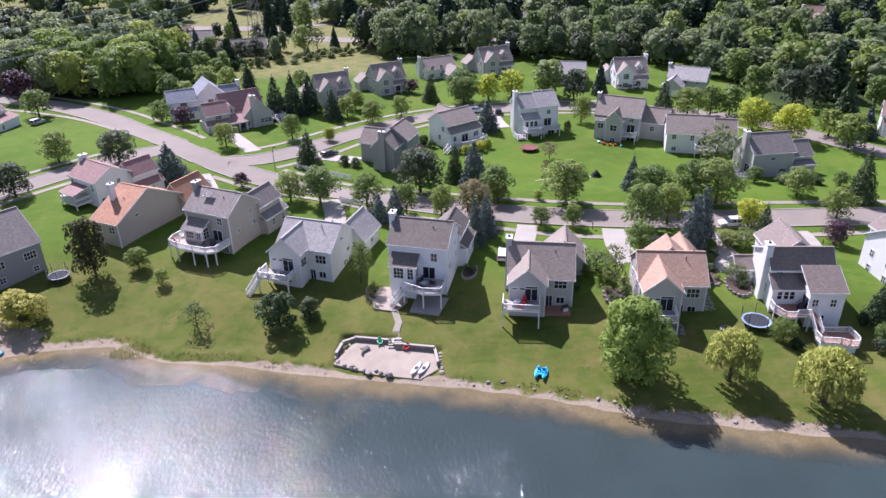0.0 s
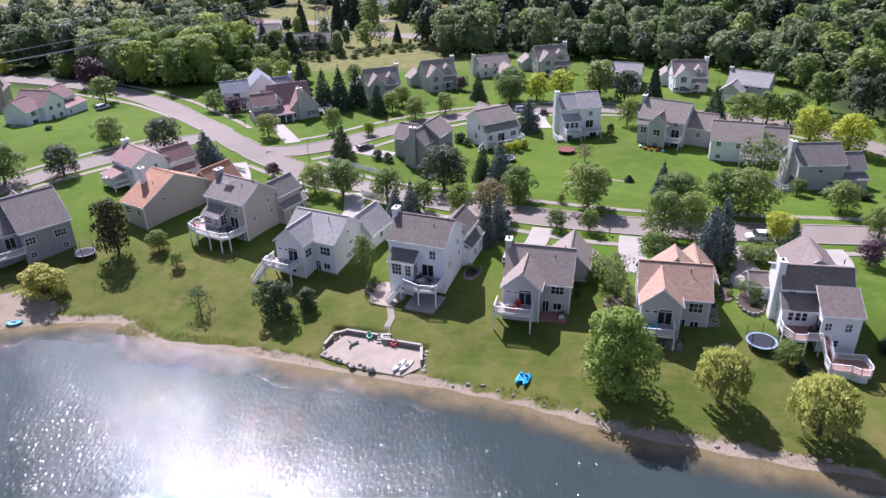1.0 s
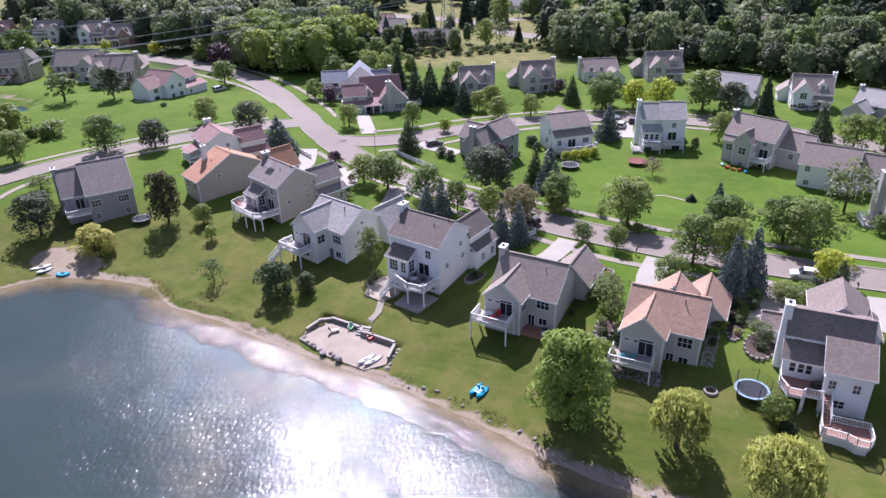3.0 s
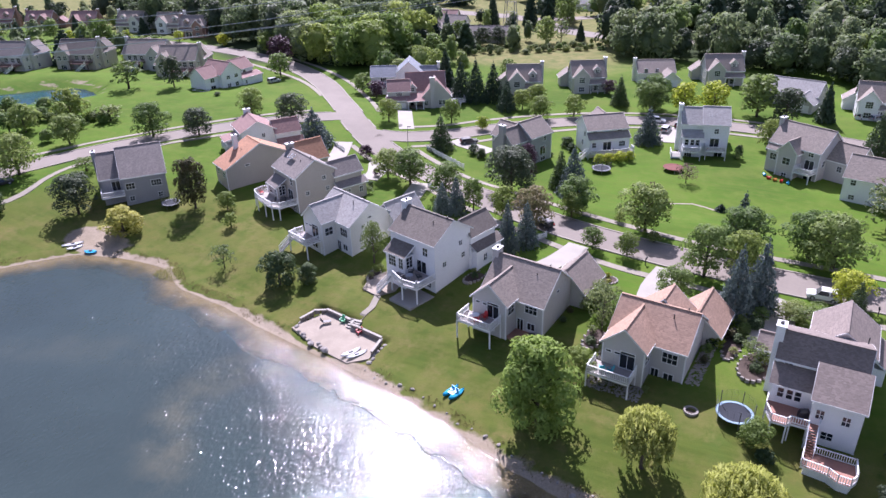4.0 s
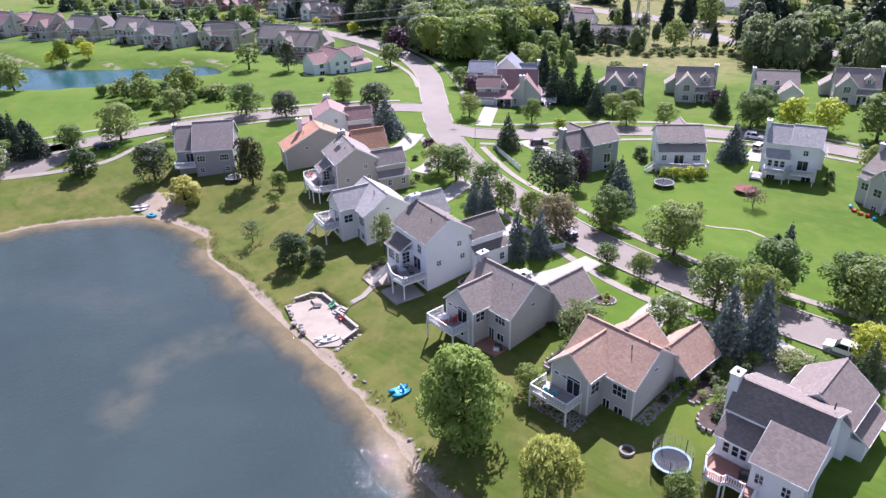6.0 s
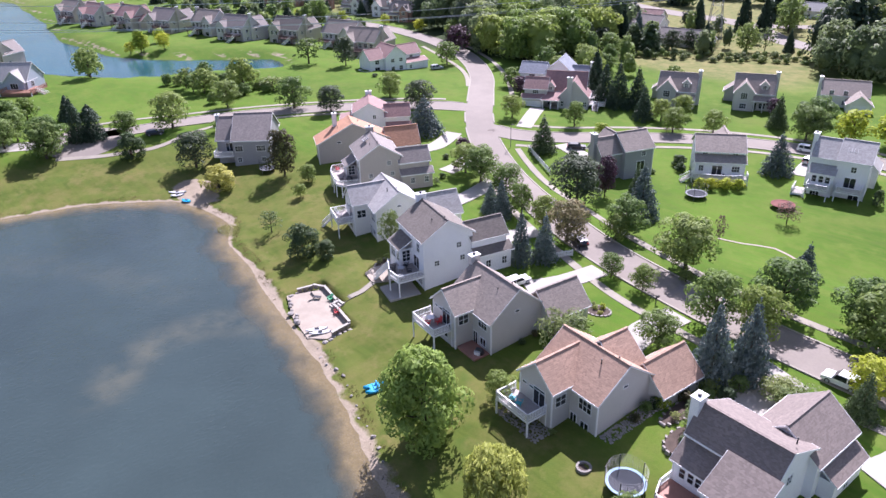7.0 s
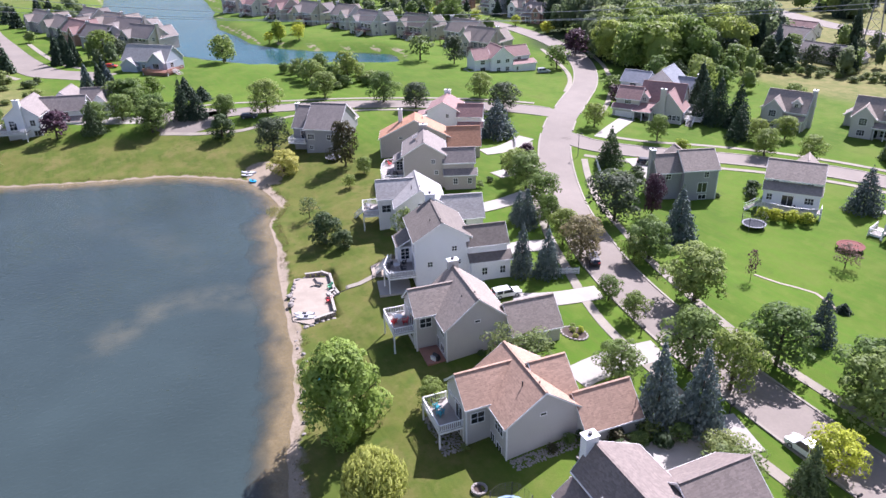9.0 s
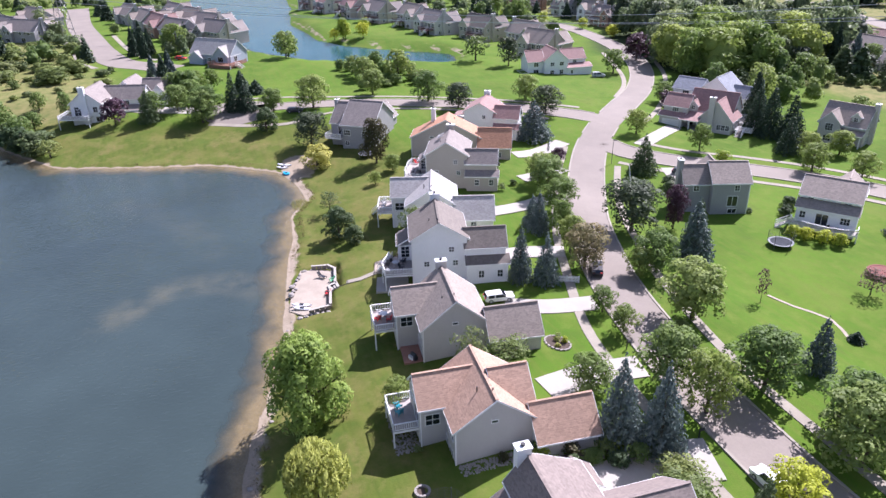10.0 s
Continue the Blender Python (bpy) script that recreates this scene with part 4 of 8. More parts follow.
n2.gable(-5.0, 5.0, 0.0, 8.0, 1.0, 8.4, "u", 10.9)
n2.gable(-1.0, 5.0, 7.6, 12.5, 1.0, 7.4, "v", 10.2)
n2.walls(-5.0, 5.0, -1.6, 0.1, 1.0, 6.3)
n2.shed(-5.0, 5.0, -1.6, 0.0, 7.6, 6.3, "S", 0.35)
for uu in (-5.0, 5.0):
    n2.corner(uu, -1.6, 1.4, 6.2)
    n2.corner(uu, 0.0, 6.3, 8.3)
for uu in (-3.2, 3.0):
    n2.window("S", 0.0, uu, 7.65, 1.0, 0.65, 2, 1)
n2.sliding("S", -1.6, -0.6, 3.6, 2.0)
n2.window("S", -1.6, -3.9, 4.4, 0.9, 1.2)
n2.window("S", -1.6, 3.2, 4.4, 1.5, 1.2, 3, 2)
n2.window("W", -5.0, 2.0, 6.4, 0.9, 1.2)
n2.window("W", -5.0, 3.4, 3.9, 0.9, 1.2)
n2.window("E", 5.0, 2.6, 6.4, 0.9, 1.2)
dn2 = n2.deck([(-5.6, -2.6), (-4.4, -3.6), (-1.8, -4.4), (1.2, -4.6), (3.6, -4.2), (5.6, -3.4), (5.6, -1.6), (-5.6, -1.6)], 3.55, None, gaps=(6,))
n2.stairs(dn2, (-5.7, -2.2), (-8.0, -2.6), 3.55, 2.1, 1.2)
n3 = House("house", 32.3, 187.2, 13.0, 1.4, "white", "pale", "tall white house with pale roof and two white decks", "houses of the neighbourhood")
n3.gable(-5.3, 0.2, 0.6, 8.4, 0.4, 9.7, "u", 12.6)
n3.gable(-0.4, 5.3, 0.0, 8.8, 0.4, 9.9, "u", 12.9)
n3.walls(-5.0, -0.4, -1.2, 0.7, 0.4, 6.6)
n3.shed(-5.0, -0.45, -1.2, 0.6, 8.1, 6.6, "S", 0.3)
n3.gable(1.2, 6.4, 8.4, 14.0, 0.8, 6.0, "v", 8.6)
n3.chimney(-6.2, -5.3, 3.4, 4.9, 0.6, 13.4)
n3.window("S", 0.0, 2.6, 7.6, 0.9, 1.1)
for uu in (-0.4, 5.3, -5.3):
    n3.corner(uu, 0.0 if uu > -1 else 0.6, 0.8, 9.6)
for uu in (-4.0, -2.7, -1.5):
    n3.window("S", -1.2, uu, 4.9, 0.8, 1.3, 1, 2)
n3.sliding("S", 0.0, 2.4, 4.3, 2.0)
n3.sliding("S", 0.0, 3.6, 1.5, 1.8)
n3.window("S", -1.2, -3.4, 2.0, 1.6, 1.2, 3, 1)
n3.deck([(-4.9, -4.0), (-0.9, -4.0), (-0.9, -1.2), (-4.9, -1.2)], 4.2, None, gaps=(2,))
n3.deck([(0.4, -2.8), (4.9, -2.8), (4.9, 0.0), (0.4, 0.0)], 4.2, None, gaps=(2,))
n3.deck([(-7.4, -3.6), (-5.2, -3.6), (-5.2, 0.4), (-7.4, 0.4)], 2.6, None, gaps=(1, 2))
for uu in (-2.0, -0.9):
    n3.slab((uu + 3.0 - 0.3, 2.6, 10.3), (uu + 3.0 + 0.3, 2.6, 10.3), (uu + 3.0 + 0.3, 1.7, 9.68), (uu + 3.0 - 0.3, 1.7, 9.68))
n4 = House("house", 51.6, 180.0, -28.0, 1.4, "palegrey", "greybrown", "grey house with a brown roof and walk-out garden storey", "houses of the neighbourhood")
n4.gable(-6.0, 5.6, 1.4, 10.6, 0.4, 8.6, "u", 12.4)
n4.gable(-2.6, 1.6, -0.8, 6.0, 0.4, 7.9, "v", 10.2)
n4.walls(-5.8, -2.6, 0.2, 1.5, 0.4, 7.0)
n4.shed(-5.8, -2.6, 0.2, 1.4, 8.3, 7.0, "S", 0.3)
n4.gable(5.2, 12.0, 4.6, 11.6, 1.0, 6.8, "u", 9.8)
n4.chimney(-6.9, -6.0, 5.0, 6.6, 0.6, 13.0)
for uu, vv in ((-2.6, -0.8), (1.6, -0.8), (5.6, 1.4), (-6.0, 1.4)):
    n4.corner(uu, vv, 0.8, 7.8)
n4.window("S", -0.8, -0.5, 4.9, 1.7, 1.5, 2, 2)
n4.window("S", -0.8, -0.5, 1.9, 1.1, 1.0)
n4.window("S", 0.2, -4.2, 4.9, 1.5, 1.4, 2, 2)
n4.window("S", 1.4, 3.6, 7.2, 1.1, 1.1)
n4.sliding("S", 1.4, 3.6, 4.3, 2.0)
n4.sliding("S", 1.4, 3.8, 1.5, 1.9)
n4.window("E", 5.6, 3.4, 5.0, 0.9, 1.3)
n4.window("S", 4.6, 8.6, 4.4, 1.0, 1.2)
n4.deck([(1.8, -1.6), (5.5, -1.6), (5.5, 1.4), (1.8, 1.4)], 4.2, None, gaps=(2,))
n5 = House("house", 66.4, 168.8, -14.0, 2.0, "white", "greybrown", "white house with a brown roof behind a leafy tree", "houses of the neighbourhood")
n5.gable(-4.6, 6.4, 0.0, 9.0, 1.0, 7.2, "u", 10.6)
n5.gable(6.0, 12.4, 3.0, 10.0, 1.0, 6.4, "u", 9.4)
n5.window("S", 0.0, -2.8, 5.6, 0.9, 1.1)
n5.window("S", 0.0, 1.6, 5.4, 0.9, 1.2)
n5.window("S", 0.0, -2.6, 2.6, 1.0, 0.9)
n5.sliding("S", 0.0, 4.0, 4.2, 1.9)
n5.deck([(2.2, -3.2), (7.4, -3.2), (7.4, 0.0), (2.2, 0.0)], 4.1, None, gaps=(2,))
n5.window("W", -4.6, 3.0, 5.4, 0.9, 1.2)
n6 = House("house", 80.6, 150.2, 6.0, 2.2, "palegrey", "slate", "blue-grey house with a slate roof beside the street", "houses of the neighbourhood")
n6.gable(-5.4, 4.4, 0.0, 8.6, 1.2, 8.3, "u", 11.6)
n6.gable(4.0, 9.6, 1.0, 7.2, 1.2, 6.8, "u", 9.4)
n6.shed(4.4, 9.6, -0.8, 1.0, 5.6, 4.8, "S", 0.3)
n6.walls(4.4, 9.6, -0.8, 1.1, 1.2, 4.8)
n6.chimney(-6.3, -5.4, 3.0, 4.6, 1.4, 12.4)
for uu in (-5.4, 4.4):
    n6.corner(uu, 0.0, 1.6, 8.2)
n6.window("S", 0.0, 2.2, 3.0, 1.6, 1.2, 3, 2)
n6.window("S", 0.0, -3.6, 3.0, 1.6, 1.2, 3, 2)
n6.window("S", 0.0, -0.6, 6.4, 0.9, 0.7, 2, 1)
n6.window("S", -0.8, 7.6, 3.0, 0.8, 1.1)
n6.sliding("W", -5.4, 2.0, 3.0, 1.9)
n6.deck([(-8.6, -0.4), (-5.4, -0.4), (-5.4, 4.4), (-8.6, 4.4)], 2.9, None, gaps=(1,))
n7 = plain_house("house", 127.0, 176.0, -30, 2.0, "white", "rose", "white house with a rose-brown roof", 10.5, 8.5, 5.4, 2.8)
n0 = House("house", -53.0, 199.0, 32.0, 1.6, "palegrey", "rose", "grey house with rose-brown roof, white garage door and tall chimney", "houses of the neighbourhood")
n0.walls(-8.4, -2.0, -1.0, 7.0, 0.8, 4.7)
n0.shed(-8.4, -2.0, -1.0, 0.7, 5.7, 4.7, "S", 0.4)
n0.gable(-8.0, -1.4, 0.6, 7.0, 3.0, 7.4, "u", 10.0)
n0.garage_door("S", -1.0, -5.2, 1.9, 4.8)
n0.window("S", 0.6, -4.7, 5.9, 1.7, 1.2, 3, 2)
n0.window("W", -8.0, 3.4, 5.9, 1.2, 1.2)
n0.gable(-2.2, 9.6, 3.0, 11.5, 0.8, 6.6, "u", 11.2)
n0.gable(2.4, 10.8, -0.4, 7.0, 0.8, 5.6, "v", 10.2)
n0.chimney(4.6, 6.1, -1.1, -0.35, 0.8, 11.2)
n0.gable(-1.6, 0.6, 2.2, 5.0, 6.0, 7.8, "v", 8.9, 0.25)
n0.window("S", 2.2, -0.5, 6.7, 1.0, 1.0)
n0.shed(-2.4, 2.6, -2.2, 3.0, 6.2, 4.6, "S", 0.2)
part("porch_floor", Shape().box(-2.4, 2.6, -2.2, 3.0, -0.6, 0.5), CONCRETE, n0.top)
for u in (-2.1, 0.2, 2.4):
    part("porch_column", Shape().box(u - 0.13, u + 0.13, -2.1, -1.84, 0.4, 3.0), WHITE, n0.top)
n0.window("S", 3.0, -0.8, 2.1, 1.0, 2.05, 1, 1, "door", "front door under the porch")
n0.window("S", 3.0, 1.0, 2.8, 1.2, 1.3)
n0.window("S", -0.4, 3.4, 2.8, 0.8, 1.4)
for c in (7.6, 8.8, 9.9):
    n0.window("S", -0.4, c, 2.9, 0.9, 1.3)
for c in (1.2, 4.4):
    n0.window("E", 10.8, c, 3.0, 1.3, 1.4)
n0d = n0.deck([(10.9, 1.6), (15.6, 1.6), (15.6, 6.4), (10.9, 6.4)], 3.0, None, gaps=(3,))
n0.deck([(9.7, 6.6), (14.6, 6.6), (14.6, 11.4), (9.7, 11.4)], 3.7, None, gaps=(0, 3))
n0.stairs(n0d, (13.0, 1.6), (13.0, -1.2), 3.0, 1.9, 1.6)
nb = House("house", -66.5, 213.0, 26.0, 2.0, "white", "bluegrey", "white house with blue-grey roofs behind its neighbour", "houses of the neighbourhood")
nb.gable(-9.0, -1.0, 0.0, 7.4, 1.0, 7.6, "u", 10.2)
nb.gable(-1.4, 8.0, 1.0, 10.5, 1.0, 7.8, "v", 11.8)
nb.gable(7.0, 12.6, 3.0, 9.0, 1.0, 6.8, "u", 9.4)
nb.shed(-9.0, -1.0, -1.6, 0.0, 5.4, 4.5, "S", 0.3)
nb.walls(-9.0, -1.0, -1.5, 0.1, 1.0, 4.5)
nb.window("S", 0.0, -5.0, 5.9, 1.8, 1.2, 3, 1)
nb.window("W", -9.0, 3.6, 5.8, 1.2, 1.2)
for c in (-6.6, -3.4):
    nb.window("S", -1.5, c, 2.6, 1.3, 1.3)
nb.window("S", 1.0, 3.2, 5.6, 1.6, 1.3, 3, 1)
nb.chimney(12.5, 13.4, 5.2, 6.6, 1.4, 10.6)



def street_front(x, y, turn, base, wall, roof, label, side=1, w=10.5):
    """A two-storey house seen from its street side: a steep roof, a front gable with a tall window, a dormer and a porch."""
    h = House("house", x, y, turn, base, wall, roof, label, "houses of the neighbourhood")
    e = base + 5.0
    h.gable(-w / 2, w / 2, 0, 9.0, base - 1, e, "u", e + 4.2)
    c = -side * w * 0.24
    h.gable(c - 2.5, c + 2.5, -1.6, 4.4, base - 1, e + 0.4, "v", e + 3.0)
    h.window("S", -1.6, c, e - 1.6, 1.7, 1.7, 3, 3)
    h.window("S", -1.6, c, base + 0.7, 1.7, 1.4, 3, 2)
    d = side * w * 0.24
    h.gable(d - 1.0, d + 1.0, 0.8, 4.0, e - 0.5, e + 2.1, "v", e + 3.0, 0.25)
    h.window("S", 0.8, d, e + 0.9, 0.9, 1.0)
    h.shed(min(c + side * 2.4, side * w / 2), max(c + side * 2.4, side * w / 2), -1.8, 0.0, base + 3.9, base + 3.0, "S", 0.2)
    for k in range(3):
        u = c + side * (2.9 + k * (w * 0.5 - side * 0 - 0.3 + abs(c) - 2.9) / 2)
        part("porch_column", Shape().box(u - 0.12, u + 0.12, -1.8, -1.56, -1.0, 3.0), WHITE, h.top)
    h.window("S", 0, d, base + 0.6, 1.6, 1.5, 2, 2)
    h.window("S", 0, d - side * 1.9, base + 0.1, 0.95, 2.05, 1, 1, "door", "front door under the porch")
    h.chimney(side * w / 2 - 0.1 if side > 0 else -w / 2 - 0.9, side * w / 2 + 0.9 if side > 0 else -w / 2 + 0.1, 4.0, 5.4, base - 0.5, e + 5.0)
    for z in (0.8, 3.5):
        for v in (2.4, 6.4):
            h.window("E", w / 2, v, base + z, 0.9, 1.2)
            h.window("W", -w / 2, v, base + z, 0.9, 1.2)
    h.gable(-side * (w / 2 - 0.2) - 2.9, -side * (w / 2 - 0.2) + 2.9, 8.6, 13.5, base - 0.5, base + 3.0, "v", base + 5.2)
    return h


street_front(-27.0, 223.8, 24, 1.9, "palegrey", "greybrown", "grey house with dormered brown roof and arched front gable")
street_front(-9.6, 235.6, 26, 2.0, "palegrey", "greybrown", "grey house with front gable and dark porch")
street_front(71.0, 234.5, 2, 2.0, "white", "greybrown", "pale house with dormers and parked cars in front")
street_front(28.5, 259.0, 20, 2.0, "palegrey", "greybrown", "grey house with a gabled brown roof half hidden by yellow trees", 1, 11.5)
for hx, hy, turn, z, wall, roof, w, eave, wing, label in (
        (4.0, 263.0, 205, 2.0, "cream", "greybrown", 12, 3.6, -1, "cream house with a long brown roof"),
        (51.0, 250.0, 165, 2.0, "palegrey", "pale", 15.0, 3.8, -1, "house with a wide pale roof among trees"),
        (90.5, 233.0, 150, 2.0, "palegrey", "pale", 12.0, 4.6, 1, "grey house with a broad pale roof"),
        (-95.0, 316.0, 185, 2.8, "cream", "slate", 14.0, 5.2, 1, "long pale house with a grey roof by the far road"),
        (-73.0, 301.0, 10, 2.2, "palegrey", "slate", 19.0, 3.0, 1, "low grey house with a long slate roof"),
        (-131.0, 324.0, 20, 2.8, "cream", "rose", 14.0, 3.4, 1, "low cream house with a rose-brown roof"),
        (-112.0, 333.0, 10, 2.8, "cream", "rose", 17.0, 3.0, -1, "low cream house with a long rose-brown roof"),
        (-120.0, 302.0, 15, 2.8, "cream", "pale", 14.0, 3.4, -1, "cream house with a pale roof beyond the wood"),
        (-180.0, 352.0, 10, 2.8, "grey", "pale", 18.0, 3.2, 1, "low house with a pale grey roof between trees"),
        (-60.0, 400.0, 10, 2.0, "white", "pale", 16.0, 3.4, 1, "white house beyond the far road"),
        (-150.0, 430.0, 10, 2.0, "white", "pale", 16.0, 3.4, -1, "white house among far trees"),
        (60.0, 368.0, 175, 2.0, "cream", "greybrown", 14.0, 4.0, -1, "cream house among far trees"),
        (128.0, 284.0, 190, 2.0, "palegrey", "pale", 16.0, 4.0, 1, "house with a pale roof among the trees"),
        (190.0, 350.0, 180, 2.0, "palegrey", "rose", 12.0, 5.0, 1, "house among far trees")):
    plain_house("house", hx, hy, turn, z, wall, roof, label, w, 9.0, eave, 3.2, wing, deck=False, upper=False, chim=0 if w > 13 else 1)
DECKDARK = plain("dark_red_deck_boards", (0.13, 0.07, 0.06), 0.75, big=0.8, fine=7, spread=0.25)


def broad_house(x, y, turn, base, wall, roof, label, w=14.0, side=1, deck=True, eave=6.0):
    """A broad house: a high roof along u, a gabled bay, a cross gable at one end, a low wing behind, and a dark deck on posts."""
    h = House("house", x, y, turn, base, wall, roof, label, "houses of the neighbourhood")
    e, a = base + eave, w / 2
    h.gable(-a, a, 0, 10.5, base - 1.2, e, "u", e + 4.4)
    c = -side * (a - 2.6)
    h.gable(c - 2.7, c + 2.7, -1.4, 5.0, base - 1.2, e - 0.1, "v", e + 2.7)
    c2 = side * (a - 3.0)
    h.gable(c2 - 3.6, c2 + 3.6, 5.0, 15.0, base - 0.8, e - 0.6, "v", e + 3.2)
    h.gable(-side * a - 2.4 if side > 0 else a - 2.0, -side * a + 2.0 if side > 0 else a + 2.4, 2.0, 9.0, base - 0.8, e - 2.0, "u", e + 0.4)
    f = base + 2.9
    for q in (-1.1, 1.1):
        h.window("S", -1.4, c + q, f + 0.8, 1.3, 1.5, 2, 2)
    h.window("S", -1.4, c, base + 0.4, 2.2, 1.5, 3, 1)
    for q in (0.0, 2.6, 5.0):
        h.window("S", 0.0, side * (q + 0.4), f + 0.7, 1.4, 1.6, 2, 2)
    h.sliding("S", 0.0, side * 1.6, base + 0.1, 2.2)
    for v in (2.6, 7.6):
        for zz in (f + 0.8, base + 0.6):
            h.window("E" if side > 0 else "W", side * (a + (0.6 if v > 5 else 0.0)), v, zz, 1.1, 1.3)
    h.chimney(side * a - (0.1 if side > 0 else 0.9), side * a + (0.9 if side > 0 else 0.1), 4.4, 5.8, base - 0.5, e + 5.2)
    if deck:
        u0, u1 = sorted((side * (a - 0.8), -side * 0.8))
        loop = [(u0, -3.8), (u1, -3.8), (u1, -0.05), (u0, -0.05)]
        d = part("deck", Shape().hull([(u, v, f - base - 0.25) for u, v in loop], [(u, v, f - base) for u, v in loop]), DECKDARK, h.top, "dark red wooden deck")
        r = Shape()
        for p, q in ((loop[0], loop[1]), (loop[1], loop[2]), (loop[3], loop[0])):
            r.bar((*p, f - base + 0.95), (*q, f - base + 0.95), 0.12, 0.08)
            n = int((Vector(q) - Vector(p)).length / 0.4)
            for k in range(n + 1):
                m = Vector(p).lerp(Vector(q), k / n)
                r.bar((m.x, m.y, f - base), (m.x, m.y, f - base + 0.95), 0.08)
        part("railing", r, DECKDARK, d)
        for u in (u0 + 0.2, (u0 + u1) / 2, u1 - 0.2):
            part("post", Shape().box(u - 0.12, u + 0.12, -3.7, -3.46, -2.0, f - base - 0.2), DECKDARK, d)
        h.stairs(d, (u1 - 0.6, -3.8), (u1 - 4.6, -5.0), f, base - 0.3, 1.1, DECKDARK)
    return h


for row in ((-152.0, 201.5, 22, 3.0, "tan", "greybrown", "tan house with a brown deck above the lawn", 14.0, 1),
            (-174.0, 206.0, 16, 3.0, "palegrey", "greybrown", "grey-beige house with a wide brown roof above the pond", 16.0, -1),
            (-197.0, 195.0, 20, 3.6, "tan", "taupe", "tan house with dark deck and brown roof above the pond", 14.5, 1),
            (-215.5, 179.5, 18, 4.4, "palegrey", "slate", "grey house with dark deck and steps above the pond", 14.0, 1),
            (-238.0, 177.0, 16, 4.8, "palegrey", "greybrown", "grey house with a brown roof beyond the pond", 14.0, -1),
            (-259.0, 166.0, 18, 5.0, "tan", "slate", "tan house with dark deck beyond the pond", 14.0, 1),
            (-283.0, 159.0, 12, 5.0, "tan", "rose", "tan house with rose-brown roof beyond the pond", 15.0, -1),
            (-308.0, 150.0, 10, 5.0, "palegrey", "rose", "grey-beige house with rose-brown roof beyond the pond", 14.0, 1),
            (-330.0, 146.0, 15, 5.0, "tan", "greybrown", "tan house with a brown roof beyond the pond", 14.0, 1)):
    broad_house(*row)
for k, row in enumerate(((-352.0, 240.0, 28, 2.8, "cream", "greybrown", "cream house with steep brown gables"),
                         (-326.0, 252.0, 25, 2.8, "brick", "rose", "brick house with steep rose-brown gables"),
                         (-299.0, 254.0, 25, 2.8, "brick", "rose", "brick house with a steep rose-brown roof and dormer"),
                         (-274.0, 260.0, 22, 2.8, "brick", "rose", "brick house with rose-brown gables near the wood"),
                         (-249.0, 267.0, 20, 2.8, "cream", "greybrown", "cream house with steep brown gables near the wood"),
                         (-226.0, 270.0, 20, 2.8, "white", "greybrown", "white house with steep gables at the wood's edge"),
                         (-207.0, 266.0, 18, 2.8, "brick", "slate", "brick house with a steep slate gable at the wood's edge"))):
    street_front(*row, 1 if k % 2 else -1, 13.0)
for k, row in enumerate(((-248.0, 70.0, 30, 5.0, "grey", "slate", "dark grey house with broad slate roofs by the pond", 17.0),
                         (-262.0, 84.0, 36, 5.0, "tan", "slate", "tan house with broad slate roofs by the pond", 16.0),
                         (-236.0, 86.0, 32, 5.0, "tan", "slate", "tan house with a broad slate roof near the water", 16.0),
                         (-270.0, 62.0, 20, 5.0, "brick", "rose", "brick house with a broad rose roof", 16.0),
                         (-286.0, 78.0, 24, 5.0, "tan", "greybrown", "tan house with broad brown roofs", 15.0),
                         (-292.0, 56.0, 16, 5.0, "grey", "greybrown", "dark house with broad brown roofs", 16.0),
                         (-312.0, 70.0, 20, 5.0, "tan", "slate", "tan house with slate roofs and low eaves", 15.0),
                         (-318.0, 48.0, 20, 5.0, "grey", "greybrown", "grey house with broad brown roofs", 16.0),
                         (-280.0, 6.0, 50, 5.0, "grey", "slate", "grey house with a broad slate roof behind scrub", 18.0),
                         (-300.0, -6.0, 30, 5.0, "grey", "slate", "dark grey house with a broad slate roof", 17.0),
                         (-330.0, 2.0, 30, 5.0, "grey", "greybrown", "grey house with a broad brown roof", 16.0))):
    broad_house(*row, 1 if k % 3 else -1, False, 5.2)
w0 = House("house", -120.6, 195.6, 83.0, 3.0, "white", "rose", "white house with rose-red roofs above a sloping lawn", "houses of the neighbourhood")
w0.gable(-5.0, 3.4, 0.0, 10.0, 1.8, 8.6, "v", 11.9)
w0.gable(-10.6, -4.6, 1.6, 9.0, 1.8, 8.2, "u", 11.2)
w0.gable(3.0, 11.0, 2.4, 9.4, 2.0, 8.2, "u", 11.0)
w0.shed(3.4, 12.4, -0.4, 2.4, 6.6, 5.5, "S", 0.3)
w0.walls(3.4, 12.4, -0.4, 2.5, 1.8, 5.5)
for c in (-2.2, 1.2):
    w0.window("S", 0.0, c, 6.6, 1.3, 1.1)
    w0.window("S", 0.0, c, 3.7, 1.3, 1.3)
w0.sliding("S", 1.6, -7.6, 3.2, 1.8)
w0.window("S", 1.6, -7.6, 6.4, 1.5, 1.3)
w0.window("S", -0.4, 5.0, 3.6, 0.7, 1.1, 1, 2)
w0.window("S", 2.4, 7.0, 6.7, 1.2, 0.9)
w0.corner(-5.0, 0.0, 2.0, 8.5)
w0.corner(3.4, 0.0, 2.0, 8.5)
w0.deck([(-13.4, 0.0), (-10.7, 0.0), (-10.7, 5.0), (-13.4, 5.0)], 3.8, DECKDARK, gaps=(1,))
bgh = House("house", -187.5, 83.8, 46.0, 4.6, "blue", "pale", "blue-grey house with pale roof and a red wooden deck", "houses of the neighbourhood")
bgh.gable(-10, 9, 0, 10.0, 3.6, 9.0, "u", 13.6)
